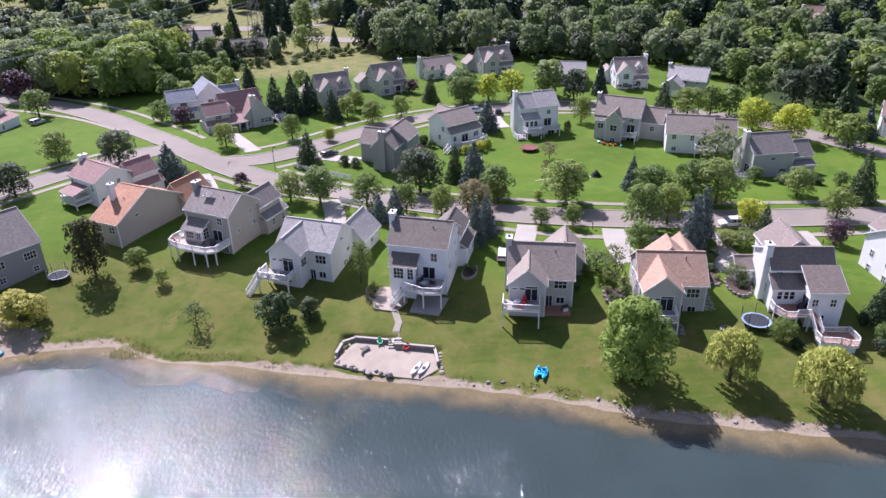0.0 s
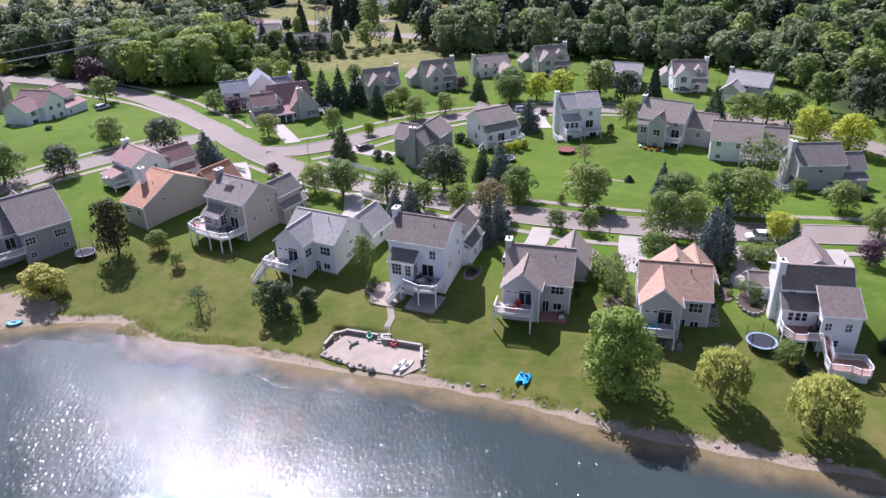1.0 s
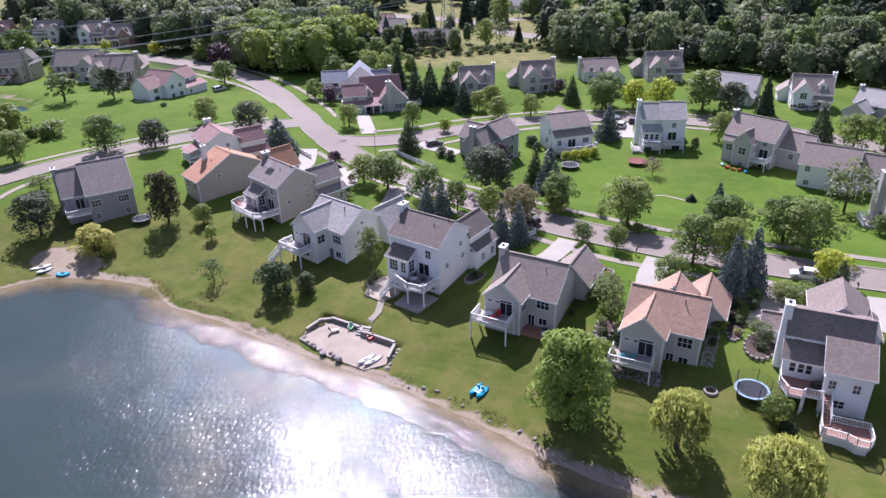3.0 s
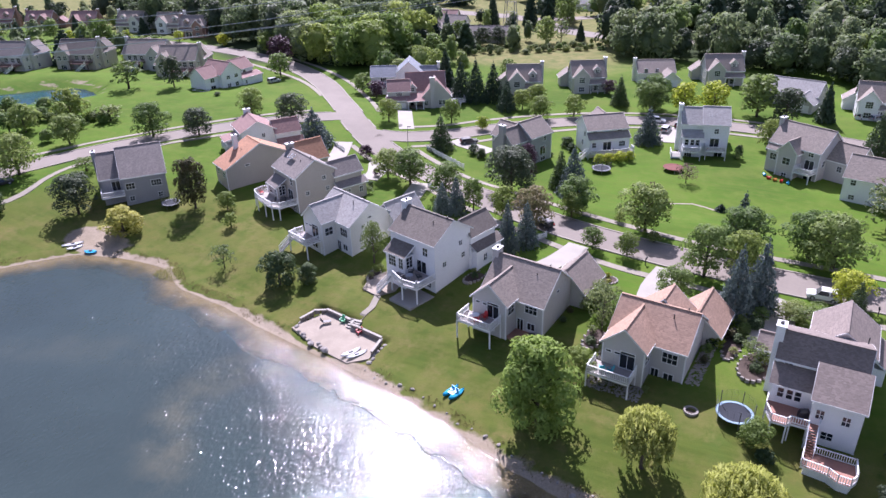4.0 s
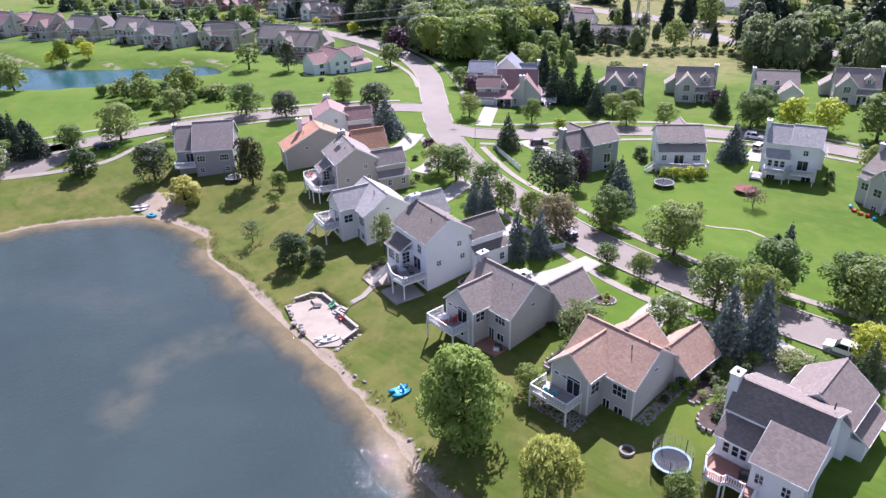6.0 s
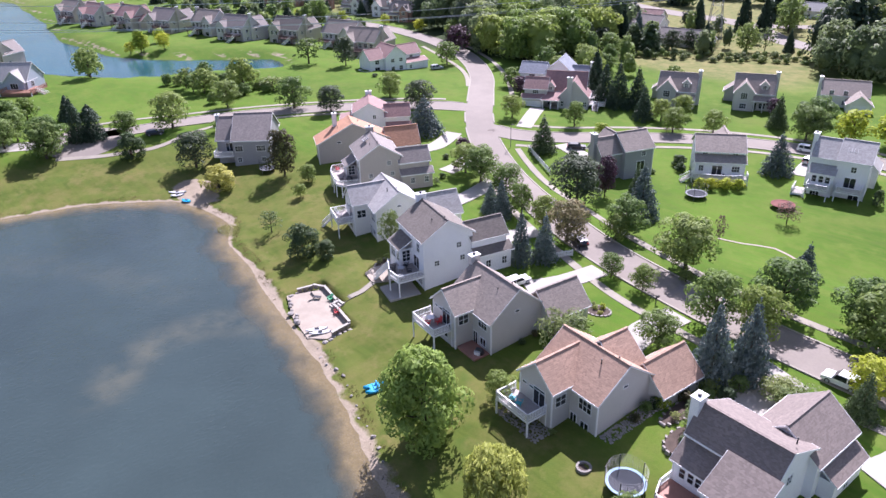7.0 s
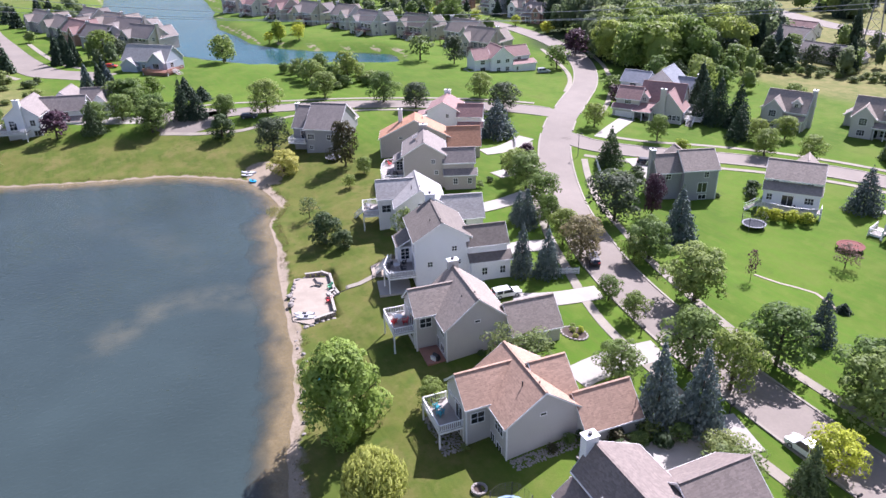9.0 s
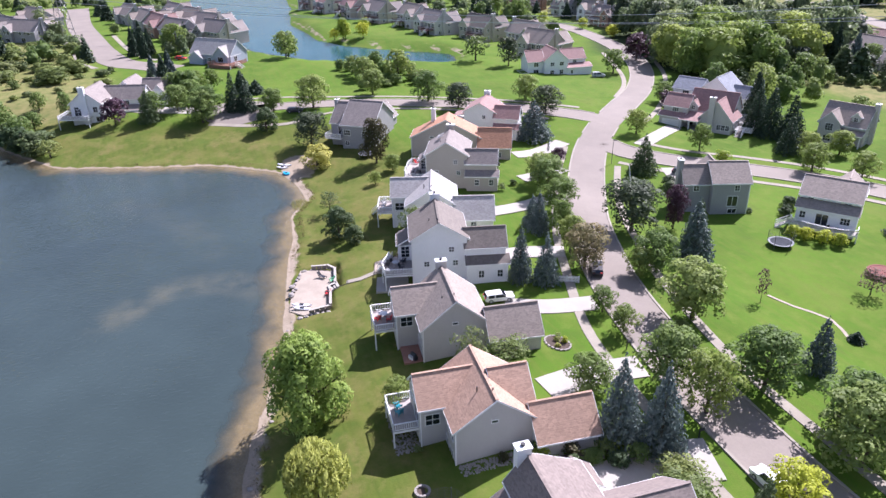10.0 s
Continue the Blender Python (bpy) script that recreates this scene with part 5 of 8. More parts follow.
bgh.gable(-9.6, -3.0, -1.6, 6, 3.6, 7.4, "v", 9.8)
bgh.gable(2.0, 8.6, -1.2, 6, 3.6, 8.8, "v", 12.0)
bd = bgh.deck([(2.6, -5.4), (13.0, -5.4), (13.0, 4.0), (9.2, 4.0), (9.2, -1.2), (2.6, -1.2)], 6.2, DECKRED, gaps=(2, 3, 4), paint=DECKRED)
bgh.stairs(bd, (13.0, -2.0), (16.4, -2.0), 6.2, 4.6, 1.2, DECKRED)
part("skirt", Shape().box(2.9, 12.6, -5.2, -1.4, -1.0, 1.3), DECKRED, bd, "red board skirt under the deck")
bgh.window("S", -1.2, 5.3, 6.4, 2.4, 1.8, 3, 1)
bgh.window("E", 9, 3.0, 6.4, 1.6, 1.6)
bgh.window("S", 0.0, -1.0, 6.2, 1.2, 1.3)
wwh = House("house", -125.4, 44.6, 70.0, 3.4, "white", "slate", "white house with slate roofs, a white deck and a side chimney", "houses along the lake")
wwh.gable(-4.4, 4.4, 0.0, 12.0, 2.2, 9.0, "v", 12.6)
wwh.gable(2.0, 14.0, 7.0, 14.0, 3.4, 8.4, "u", 11.6)
wwh.shed(5.0, 14.0, 4.6, 7.0, 6.6, 5.4, "S", 0.3)
wwh.walls(5.0, 14.0, 4.6, 7.1, 3.4, 5.3)
wwh.gable(2.0, 11.0, 13.0, 23.0, 4.0, 8.6, "v", 12.2)
wwh.gable(10.6, 19.0, 15.0, 22.0, 4.0, 8.4, "u", 11.8)
wwh.gable(14.4, 19.4, 12.0, 20.0, 4.0, 8.2, "v", 11.0)
wwh.chimney(-0.8, 0.8, -0.9, 0.05, 2.4, 13.6)
wwh.deck([(-7.0, -3.4), (1.6, -3.4), (1.6, -0.1), (-4.5, -0.1), (-4.5, 4.6), (-7.0, 4.6)], 5.3, None, gaps=(2, 3))
for c in (-2.8, 2.6):
    wwh.window("S", 0.0, c, 6.4, 1.2, 1.5)
wwh.window("S", 0.0, 3.2, 3.6, 1.6, 1.4, 2, 1)
wwh.sliding("S", 0.0, -2.6, 5.4 - 2.2 + 2.1, 1.8)
wwh.window("S", 7.0, 8.8, 6.8, 1.7, 1.3, 3, 1)
wwh.window("E", 19.4, 16.0, 7.0, 1.2, 1.3)
for c in (6.6, 10.6):
    wwh.window("S", 4.6, c, 4.0, 1.0, 1.1)
for uu in (-4.4, 4.4):
    wwh.corner(uu, 0.0, 2.4, 9.0)


# ---- trees ----
def leaf_mesh(name, lobes, per, leaf, seed, material, droop=0.0, keep=False):
    """Leaf sprays over a set of lobes (centre, radii): each spray is a small folded blade, turned outwards."""
    r = np.random.RandomState(seed)
    pts, nrm = [], []
    for c, rad in lobes:
        n = max(6, int(per * (rad[0] * rad[2] / 0.02)))
        d = r.normal(size=(n, 3))
        d /= np.linalg.norm(d, axis=1)[:, None]
        d[:, 2] = np.where(d[:, 2] < -0.55, -d[:, 2], d[:, 2])
        k = 0.8 + 0.27 * r.rand(n, 1) ** 0.6
        pts.append(np.array(c) + d * np.array(rad) * k)
        nrm.append(d)
    p, nr = np.concatenate(pts), np.concatenate(nrm)
    n = len(p)
    p[:, :2] *= 0.46 / np.percentile(np.hypot(p[:, 0], p[:, 1]), 97)
    p[:, 2] *= 0.99 / np.percentile(p[:, 2], 99.5)
    soft = nr + r.normal(size=(n, 3)) * 0.22 + np.array([0, 0, 0.2])
    nr = nr + r.normal(size=(n, 3)) * 0.24 + np.array([0, 0, 0.15])
    nr /= np.linalg.norm(nr, axis=1)[:, None]
    soft /= np.linalg.norm(soft, axis=1)[:, None]
    a = np.cross(nr, r.normal(size=(n, 3)))
    if droop:
        a = a * (1 - droop) + np.array([0, 0, -1.0]) * droop
    a /= np.linalg.norm(a, axis=1)[:, None]
    b = np.cross(nr, a)
    s = leaf * (0.6 + 0.8 * r.rand(n, 1))
    long = 1.0 + droop * 1.8
    v = np.stack([p - a * s * long, p - b * s * 0.62 + nr * s * 0.15, p + a * s * long, p + b * s * 0.62 + nr * s * 0.15], 1).reshape(-1, 3)
    f = np.arange(4 * n).reshape(n, 4)
    me = bpy.data.meshes.new(name)
    me.from_pydata(v.tolist(), [], f.tolist())
    me.materials.append(material)
    me.polygons.foreach_set("use_smooth", [True] * n)
    me.update()
    soft = np.repeat(soft, 4, 0)
    me.normals_split_custom_set_from_vertices(soft.tolist())
    return (me, soft) if keep else me


def round_lobes(r, count, low=0.22, flat=1.0, lump=0.2):
    """Lobes on the shell of an egg of unit height and unit width."""
    out = [((0, 0, 0.58), (0.3, 0.3, 0.27))]
    for k in range(count):
        z = low + (0.97 - low) * (k + 0.5) / count
        t = (z - low) / (1 - low)
        env = 0.5 * math.sin(math.pi * min(1, 0.16 + 0.8 * t ** 0.85)) ** 0.75 * flat
        a = k * 2.4 + r.rand() * 0.8
        q = env * (0.36 + 0.6 * r.rand())
        z = min(0.97, max(low, z + 0.07 * (r.rand() - 0.5)))
        s = lump * (0.5 + 0.85 * r.rand())
        out.append(((q * math.cos(a), q * math.sin(a), min(z, 0.98 - s * 0.7)), (s, s, s * 0.8)))
    return out


def cone_lobes(r, tiers, tight=1.0):
    out = []
    for k in range(tiers):
        t = k / tiers
        z, env = 0.07 + 0.9 * t, 0.48 * (1 - t) ** 0.85 + 0.02
        n = max(3, int(13 * (1 - t)) + 2)
        for i in range(n):
            a = 2 * math.pi * (i + r.rand() * 0.7) / n
            q = env * (0.8 + 0.24 * r.rand())
            for m in (0.45, 0.8, 1.0):
                w = 0.035 + 0.06 * (1 - t)
                out.append(((q * m * math.cos(a), q * m * math.sin(a), z - 0.035 * m - 0.02 * r.rand()), (w, w, 0.042)))
    out.append(((0, 0, 0.965), (0.018, 0.018, 0.04)))
    return out


def willow_lobes(r, count):
    """Heads of drooping branches, each a rounded top with a hanging skirt below it."""
    out = [((0, 0, 0.6), (0.24, 0.24, 0.26))]
    for k in range(count):
        a, q = k * 2.4, 0.46 * math.sqrt((k + 0.3) / count)
        z = 0.9 - 1.35 * q * q + 0.07 * r.rand()
        s = 0.07 + 0.045 * r.rand()
        x, y = q * math.cos(a), q * math.sin(a)
        out.append(((x, y, z), (s, s, s * 0.8)))
        out.append(((x * 1.08, y * 1.08, z - 0.14), (s * 0.8, s * 0.8, 0.13)))
        if q > 0.25:
            out.append(((x * 1.12, y * 1.12, z - 0.3), (s * 0.55, s * 0.55, 0.16)))
    return out


LEAF = dict(
    oak=foliage("leaves_green", (0.108, 0.170, 0.046), (0.228, 0.315, 0.090), 0.45),
    round=foliage("leaves_fresh", (0.10, 0.16, 0.036), (0.23, 0.31, 0.075), 0.42),
    darkoak=foliage("leaves_dark", (0.040, 0.062, 0.034), (0.085, 0.115, 0.060), 0.3),
    yellow=foliage("leaves_yellow_green", (0.23, 0.30, 0.028), (0.46, 0.52, 0.055)),
    light=foliage("leaves_pale", (0.115, 0.165, 0.042), (0.215, 0.270, 0.080)),
    redmaple=foliage("leaves_bronze", (0.050, 0.052, 0.024), (0.125, 0.095, 0.048), 0.25, (0.13, 0.15, 0.055)),
    purple=foliage("leaves_purple", (0.05, 0.026, 0.042), (0.11, 0.055, 0.08), 0.2),
    autumn=foliage("leaves_turning", (0.17, 0.19, 0.065), (0.38, 0.31, 0.16), 0.38, (0.46, 0.33, 0.21)),
    spruce=foliage("needles_green", (0.042, 0.072, 0.03), (0.098, 0.145, 0.058), 0.12),
    darkspruce=foliage("needles_dark", (0.028, 0.05, 0.03), (0.06, 0.098, 0.055), 0.1),
    bluespruce=foliage("needles_blue", (0.062, 0.095, 0.085), (0.15, 0.20, 0.18), 0.12, (0.21, 0.26, 0.24)),
    willow=foliage("leaves_willow", (0.165, 0.22, 0.045), (0.35, 0.41, 0.10)),
    broad=foliage("leaves_broad", (0.14, 0.235, 0.045), (0.29, 0.40, 0.09), 0.4),
    goldbush=foliage("leaves_gold", (0.20, 0.235, 0.045), (0.42, 0.45, 0.10), 0.4, (0.50, 0.52, 0.15)),
    sparse=foliage("leaves_dull", (0.10, 0.145, 0.05), (0.19, 0.235, 0.09), 0.4))
LEAF["darkbush"] = foliage("leaves_dark_shrub", (0.044, 0.078, 0.032), (0.100, 0.148, 0.058), 0.3)
LEAF["bare"] = foliage("leaves_dusty_pink", (0.10, 0.075, 0.055), (0.2, 0.14, 0.11))
LEAF["dead"] = LEAF["bare"]
WORDS = dict(
    oak="full green broadleaf tree on the grass", round="young bright green broadleaf tree", darkoak="dense dark green broadleaf tree", yellow="yellow-green leafy tree near the street",
    light="pale green loose shrub-like tree", redmaple="bronze-leaved maple on the lawn", purple="dark purple-leaved tree in a garden", autumn="tree with leaves turning rusty",
    spruce="dark green spruce with tiered branches", darkspruce="tall dark green spruce in a row", bluespruce="blue-grey spruce with tiered branches", willow="yellow-green drooping willow by the shore",
    broad="large bright green tree by the shore", goldbush="golden-leaved round bush near the beach", sparse="thin-crowned tree on the lawn", darkbush="dense dark green rounded bush",
    bare="thin tree with dusty pink leaves", dead="bare grey conifer leaning over grass")
CROWNS = {}


def crown_and_trunk(kind, variant, light=False):
    key = (kind, variant, light)
    if key in CROWNS:
        return CROWNS[key]
    r = np.random.RandomState(variant * 17 + len(kind) * 5 + 3)
    trunk, leaf = Shape(), 0.045
    if kind in ("spruce", "darkspruce", "bluespruce"):
        lobes, per = cone_lobes(r, 16), 70
        trunk.tube([(0, 0, -0.03), (0, 0, 0.3), (0, 0, 0.95)], [0.03, 0.022, 0.004], 7)
        leaf = 0.027
    elif kind == "willow":
        lobes, per = willow_lobes(r, 44), 130
        trunk.tube([(0, 0, -0.03), (0.02, 0, 0.3), (0, 0, 0.6)], [0.05, 0.04, 0.02], 8)
        leaf = 0.021
    elif kind in ("darkbush", "goldbush"):
        lobes, per = round_lobes(r, 40, 0.05, 1.12, 0.17), 100
        trunk.tube([(0, 0, -0.05), (0, 0, 0.4)], [0.04, 0.02], 6)
        leaf = 0.03
    elif kind in ("sparse", "bare", "dead", "light"):
        lobes, per = round_lobes(r, 24 if kind != "light" else 30, 0.25, 1.05, 0.14), 34 if kind != "light" else 60
        leaf = 0.03
    elif kind == "broad":
        lobes, per = round_lobes(r, 80, 0.08, 1.15, 0.14), 150
        leaf = 0.019
    elif kind == "redmaple":
        lobes, per = round_lobes(r, 36, 0.14, 0.95, 0.16), 80
        leaf = 0.03
    else:
        lobes, per = round_lobes(r, 40, 0.18, 1.05, 0.15), 100
        leaf = 0.026
    if not trunk.v:
        thick = 0.035 if kind not in ("sparse", "bare", "dead") else 0.025
        trunk.tube([(0, 0, -0.04), (0.01, 0, 0.2), (0.0, 0.01, 0.5), (0, 0, 0.85)], [thick, thick * 0.75, thick * 0.45, 0.006], 7)
        for i in range(7):
            a, z = i * 2.4, 0.22 + 0.06 * i
            q = 0.26 + 0.1 * r.rand()
            trunk.tube([(0, 0, z), (q * 0.5 * math.cos(a), q * 0.5 * math.sin(a), z + 0.1), (q * math.cos(a), q * math.sin(a), z + 0.24)], [thick * 0.5, thick * 0.32, 0.004], 5)
    if light:
        per, leaf = per * 0.32, leaf * 1.65
    else:
        per, leaf = per * 1.05, leaf * 0.95
    CROWNS[key] = (trunk.mesh("trunk", BARK), leaf_mesh("crown", lobes, per, leaf, variant + 40, LEAF[kind], 0.6 if kind == "willow" else 0.25 if kind == "broad" else 0.0))
    return CROWNS[key]


planted = 0


def plant(kind, x, y, tall_m, wide, lean=0):
    """A tree or bush of that kind, height and crown width, standing on the land."""
    global planted
    planted += 1
    if kind in ("oak", "round", "darkoak", "yellow", "purple", "autumn", "sparse"):
        tall_m = max(tall_m, wide * 0.85)
    name = "bush" if kind in ("darkbush", "goldbush") else "tree"
    t = new(name)
    t.matrix_basis = pose(x, y, height(x, y), lean, 0, (planted * 137) % 360) @ Matrix.Diagonal((wide, wide, tall_m, 1))
    tagged(t, WORDS[kind], name, kind + " trees")
    trunk, crown = crown_and_trunk(kind, planted % 3, wide < 3.5 or math.hypot(x, y - 100) > 125)
    for nm, me in (("trunk", trunk), ("crown", crown)):
        ob = new(nm, me)
        ob.parent = t
    return t


plant("redmaple", -59.0, 112.6, 11.0, 7.6)
plant("goldbush", -66.0, 99.5, 5.6, 9.1)
plant("round", -52.0, 114.5, 3.8, 4.7)
plant("round", -46.0, 108.7, 3.1, 3.4)
plant("darkbush", -23.5, 95.2, 6.2, 7.0)
plant("darkbush", -18.9, 97.1, 3.5, 3.9)
plant("sparse", -36.8, 96.3, 2.9, 5.3)
plant("light", -11.2, 106.2, 7.8, 5.4)
plant("broad", 28.3, 80.0, 12.6, 11.0)
plant("willow", 41.7, 78.0, 8.0, 7.4)
plant("willow", 52.7, 73.2, 8.0, 8.8)
plant("round", 52.8, 85.8, 3.1, 4.2)
plant("light", 51.6, 101.3, 3.0, 5.1)
plant("spruce", 69.5, 89.8, 6.7, 5.1)
plant("sparse", 30.9, 100.3, 8.2, 5.8)
plant("round", 22.7, 124.5, 4.0, 4.7)
plant("round", 28.9, 124.1, 4.6, 4.7)
plant("oak", 41.8, 121.9, 9.1, 8.5)
plant("round", 47.2, 123.4, 8.4, 7.6)
plant("bluespruce", 50.4, 114.6, 11.0, 6.2)
plant("yellow", 62.4, 121.6, 3.7, 6.6)
plant("light", 58.2, 112.3, 3.4, 6.9)
plant("purple", 74.7, 112.9, 4.0, 5.3)
plant("oak", 60.4, 132.8, 5.3, 11.1)
plant("oak", 29.6, 135.2, 5.4, 10.8)
plant("round", 15.4, 135.7, 5.2, 5.4)
plant("autumn", 9.9, 129.0, 8.1, 8.2)
plant("bluespruce", -5.8, 128.8, 7.6, 4.5)
plant("bluespruce", -9.0, 129.0, 5.9, 4.3)
plant("round", 3.5, 130.0, 6.7, 5.7)
plant("round", -11.9, 136.3, 6.3, 8.3)
plant("round", -3.6, 131.9, 6.6, 5.8)
plant("oak", -28.5, 140.9, 6.7, 7.7)
plant("oak", -22.0, 139.2, 7.2, 9.3)
plant("darkoak", -0.7, 145.2, 9.8, 11.7)
plant("spruce", 7.4, 153.6, 8.6, 5.3)
plant("spruce", -28.2, 166.9, 8.6, 7.2)
plant("bluespruce", -57.8, 154.1, 9.3, 10.5)
plant("darkoak", -73.9, 166.0, 5.2, 9.5)
plant("round", -51.8, 181.0, 6.4, 7.2)
plant("oak", -88.9, 167.1, 7.5, 9.0)
plant("darkoak", -88.8, 145.6, 6.5, 8.6)
plant("purple", -41.4, 152.4, 3.0, 4.1)
plant("oak", -77.3, 208.0, 6.2, 7.5)
plant("purple", -69.9, 204.3, 4.3, 6.5)
plant("round", -35.5, 188.2, 6.9, 6.8)
plant("yellow", -25.3, 186.4, 2.9, 4.4)
plant("darkspruce", -53.1, 220.5, 13.1, 7.5)
plant("darkspruce", -44.2, 213.2, 11.7, 8.1)
plant("darkspruce", -38.9, 212.5, 12.6, 8.1)
plant("darkspruce", -34.1, 214.9, 11.5, 8.1)
plant("darkspruce", -26.3, 206.8, 8.9, 6.6)
plant("round", -22.3, 209.3, 5.0, 7.0)
plant("round", -14.2, 202.2, 4.2, 7.6)
plant("round", -6.0, 207.8, 5.4, 7.3)
plant("purple", -2.7, 235.2, 3.4, 5.4)
plant("spruce", 3.2, 224.0, 8.5, 5.9)
plant("oak", 13.3, 217.7, 9.1, 10.0)
plant("yellow", 21.9, 223.5, 8.5, 9.3)
plant("yellow", 29.6, 226.9, 8.6, 9.5)
plant("oak", 41.4, 225.7, 9.6, 13.7)
plant("darkoak", 48.8, 220.8, 9.8, 9.4)
plant("darkspruce", 58.4, 226.8, 10.1, 5.4)
plant("bluespruce", 18.4, 191.6, 8.8, 7.8)
plant("round", 46.1, 197.1, 7.7, 6.8)
plant("spruce", 68.9, 195.0, 11.9, 8.6)
plant("round", 77.0, 197.1, 6.7, 10.9)
plant("round", 84.4, 199.2, 9.0, 9.9)
plant("yellow", 90.9, 185.0, 7.1, 10.7)
plant("yellow", 97.3, 177.1, 7.4, 11.1)
plant("round", 108.7, 178.4, 5.1, 8.7)
plant("round", 109.0, 169.1, 5.9, 10.1)
plant("bluespruce", 119.7, 191.4, 6.4, 6.7)
plant("sparse", 69.8, 156.8, 6.3, 12.8)
plant("oak", 78.8, 135.4, 4.1, 7.4)
plant("spruce", 90.0, 131.5, 10.7, 6.8)
plant("round", 81.0, 123.7, 3.8, 7.4)
plant("spruce", 63.2, 116.8, 6.4, 4.2)
plant("round", 30.6, 90.4, 3.6, 4.8)
for row in (("yellow", -223.0, 144.0, 6.5, 7.0), ("yellow", -235.0, 156.0, 6.0, 6.0), ("yellow", -226.0, 139.5, 4.5, 5.5), ("darkspruce", -220.0, 55.5, 11.0, 5.5), ("darkspruce", -222.3, 61.5, 10.0, 5.0),
            ("darkspruce", -229.0, 58.5, 12.0, 6.0), ("darkspruce", -214.0, 60.0, 9.0, 4.6), ("round", -217.6, 72.2, 12.0, 10.5), ("darkoak", -219.0, 77.0, 8.0, 8.5), ("darkspruce", -146.5, 66.5, 11.5, 6.5),
            ("bluespruce", -152.0, 69.0, 10.5, 6.5), ("darkspruce", -158.5, 68.5, 11.5, 6.0), ("bluespruce", -160.8, 63.0, 9.5, 5.5), ("darkspruce", -143.0, 63.0, 8.0, 5.0), ("oak", -136.0, 70.0, 8.5, 8.5), ("round", -141.0, 76.0, 7.5, 8.0),
            ("darkbush", -109.0, 32.0, 6.0, 9.0), ("darkbush", -115.0, 27.0, 6.5, 9.5), ("light", -104.0, 36.0, 4.6, 7.5), ("oak", -122.0, 27.0, 6.5, 8.5), ("oak", -133.0, 20.0, 9.0, 10.0), ("oak", -129.5, 29.5, 5.5, 6.0),
            ("light", -147.0, 128.5, 6.5, 7.5), ("yellow", -253.0, 236.0, 5.5, 6.0), ("yellow", -228.0, 246.0, 5.5, 6.0), ("yellow", -205.0, 255.0, 5.0, 5.5), ("oak", -243.0, 243.0, 10.0, 9.0), ("darkspruce", -262.0, 247.0, 10.0, 5.5), ("darkspruce", -276.0, 180.0, 8.0, 4.5),
            ("yellow", -190.0, 213.0, 5.0, 6.0), ("purple", -292.0, 158.0, 5.0, 5.0), ("oak", -270.0, 240.0, 9.0, 8.0)):
    plant(*row)
for row in (("oak", 103.4, 214.0, 11.0, 10.0),
            ("darkoak", 112.4, 206.7, 11.0, 10.0),
            ("spruce", 117.7, 187.8, 13.0, 9.0),
            ("oak", 134.6, 201.5, 10.0, 9.0),
            ("darkoak", 120.6, 209.1, 12.0, 11.0),
            ("oak", 90.5, 199.8, 9.0, 9.0),
            ("oak", 107.5, 260.6, 10.0, 9.0),
            ("light", 98.5, 188.0, 6.0, 8.0),
            ("bluespruce", 117.5, 176.2, 8.0, 6.0),
            ("oak", 106.7, 235.2, 12.0, 11.0)):
    plant(*row)
plant("oak", -146.0, 29.1, 5.6, 5.7)
plant("oak", -131.9, 38.4, 8.9, 4.8)
plant("purple", -118.0, 52.1, 5.4, 9.0)
plant("spruce", -114.9, 61.4, 9.1, 6.7)
plant("oak", -121.0, 69.3, 7.2, 9.1)
plant("oak", -126.0, 73.5, 7.8, 7.4)
plant("oak", -108.9, 75.6, 5.7, 10.7)
plant("darkspruce", -113.6, 84.8, 11.1, 6.0)
plant("darkspruce", -112.1, 88.2, 8.1, 7.0)
plant("darkbush", -96.1, 91.5, 6.6, 7.8)
plant("oak", -106.7, 106.8, 5.8, 11.4)
plant("oak", -108.6, 95.6, 2.5, 7.8)
plant("darkoak", -80.7, 101.0, 8.6, 10.0)
plant("oak", -99.5, 140.1, 4.4, 10.7)
plant("oak", -115.6, 127.3, 3.7, 9.1)
plant("round", -130.8, 140.4, 5.3, 11.8)
plant("light", -123.1, 146.8, 4.4, 9.6)
plant("oak", -141.4, 128.4, 4.6, 6.1)
plant("oak", -156.5, 139.6, 5.5, 6.5)
plant("oak", -189.0, 112.0, 10.0, 11.0)
plant("light", -148.5, 176.0, 9.0, 12.5)
plant("darkoak", -136.1, 183.8, 10.3, 8.1)
plant("bluespruce", 9.3, 117.6, 9.0, 4.6)
plant("bluespruce", 11.6, 121.0, 8.2, 4.9)
plant("bluespruce", 47.4, 111.2, 11.0, 6.0)
plant("oak", 46.4, 132.6, 7.5, 10.1)
plant("bluespruce", 45.4, 142.2, 7.6, 4.8)
plant("oak", 56.8, 135.8, 4.2, 9.8)
plant("light", 55.7, 113.5, 2.6, 6.5)
plant("light", 29.4, 106.1, 3.6, 6.8)
plant("oak", 38.9, 112.9, 3.8, 6.6)
plant("purple", -0.7, 154.6, 9.0, 5.1)
plant("bluespruce", 11.5, 149.6, 10.4, 7.5)
plant("oak", 15.4, 139.1, 5.1, 8.7)
plant("dead", 27.7, 149.5, 5.8, 2.4)
plant("bare", 31.8, 167.4, 4.4, 5.2)
plant("darkbush", -115.5, 31.4, 4.0, 12.7)
plant("darkbush", -125.1, 23.7, 5.0, 9.5)
plant("light", -94.2, 114.9, 3.2, 6.6)
plant("light", 32.0, 131.3, 2.0, 3.5)
plant("round", 24.3, 137.6, 2.0, 2.2)
plant("darkspruce", 40.7, 154.6, 1.5, 2.6)
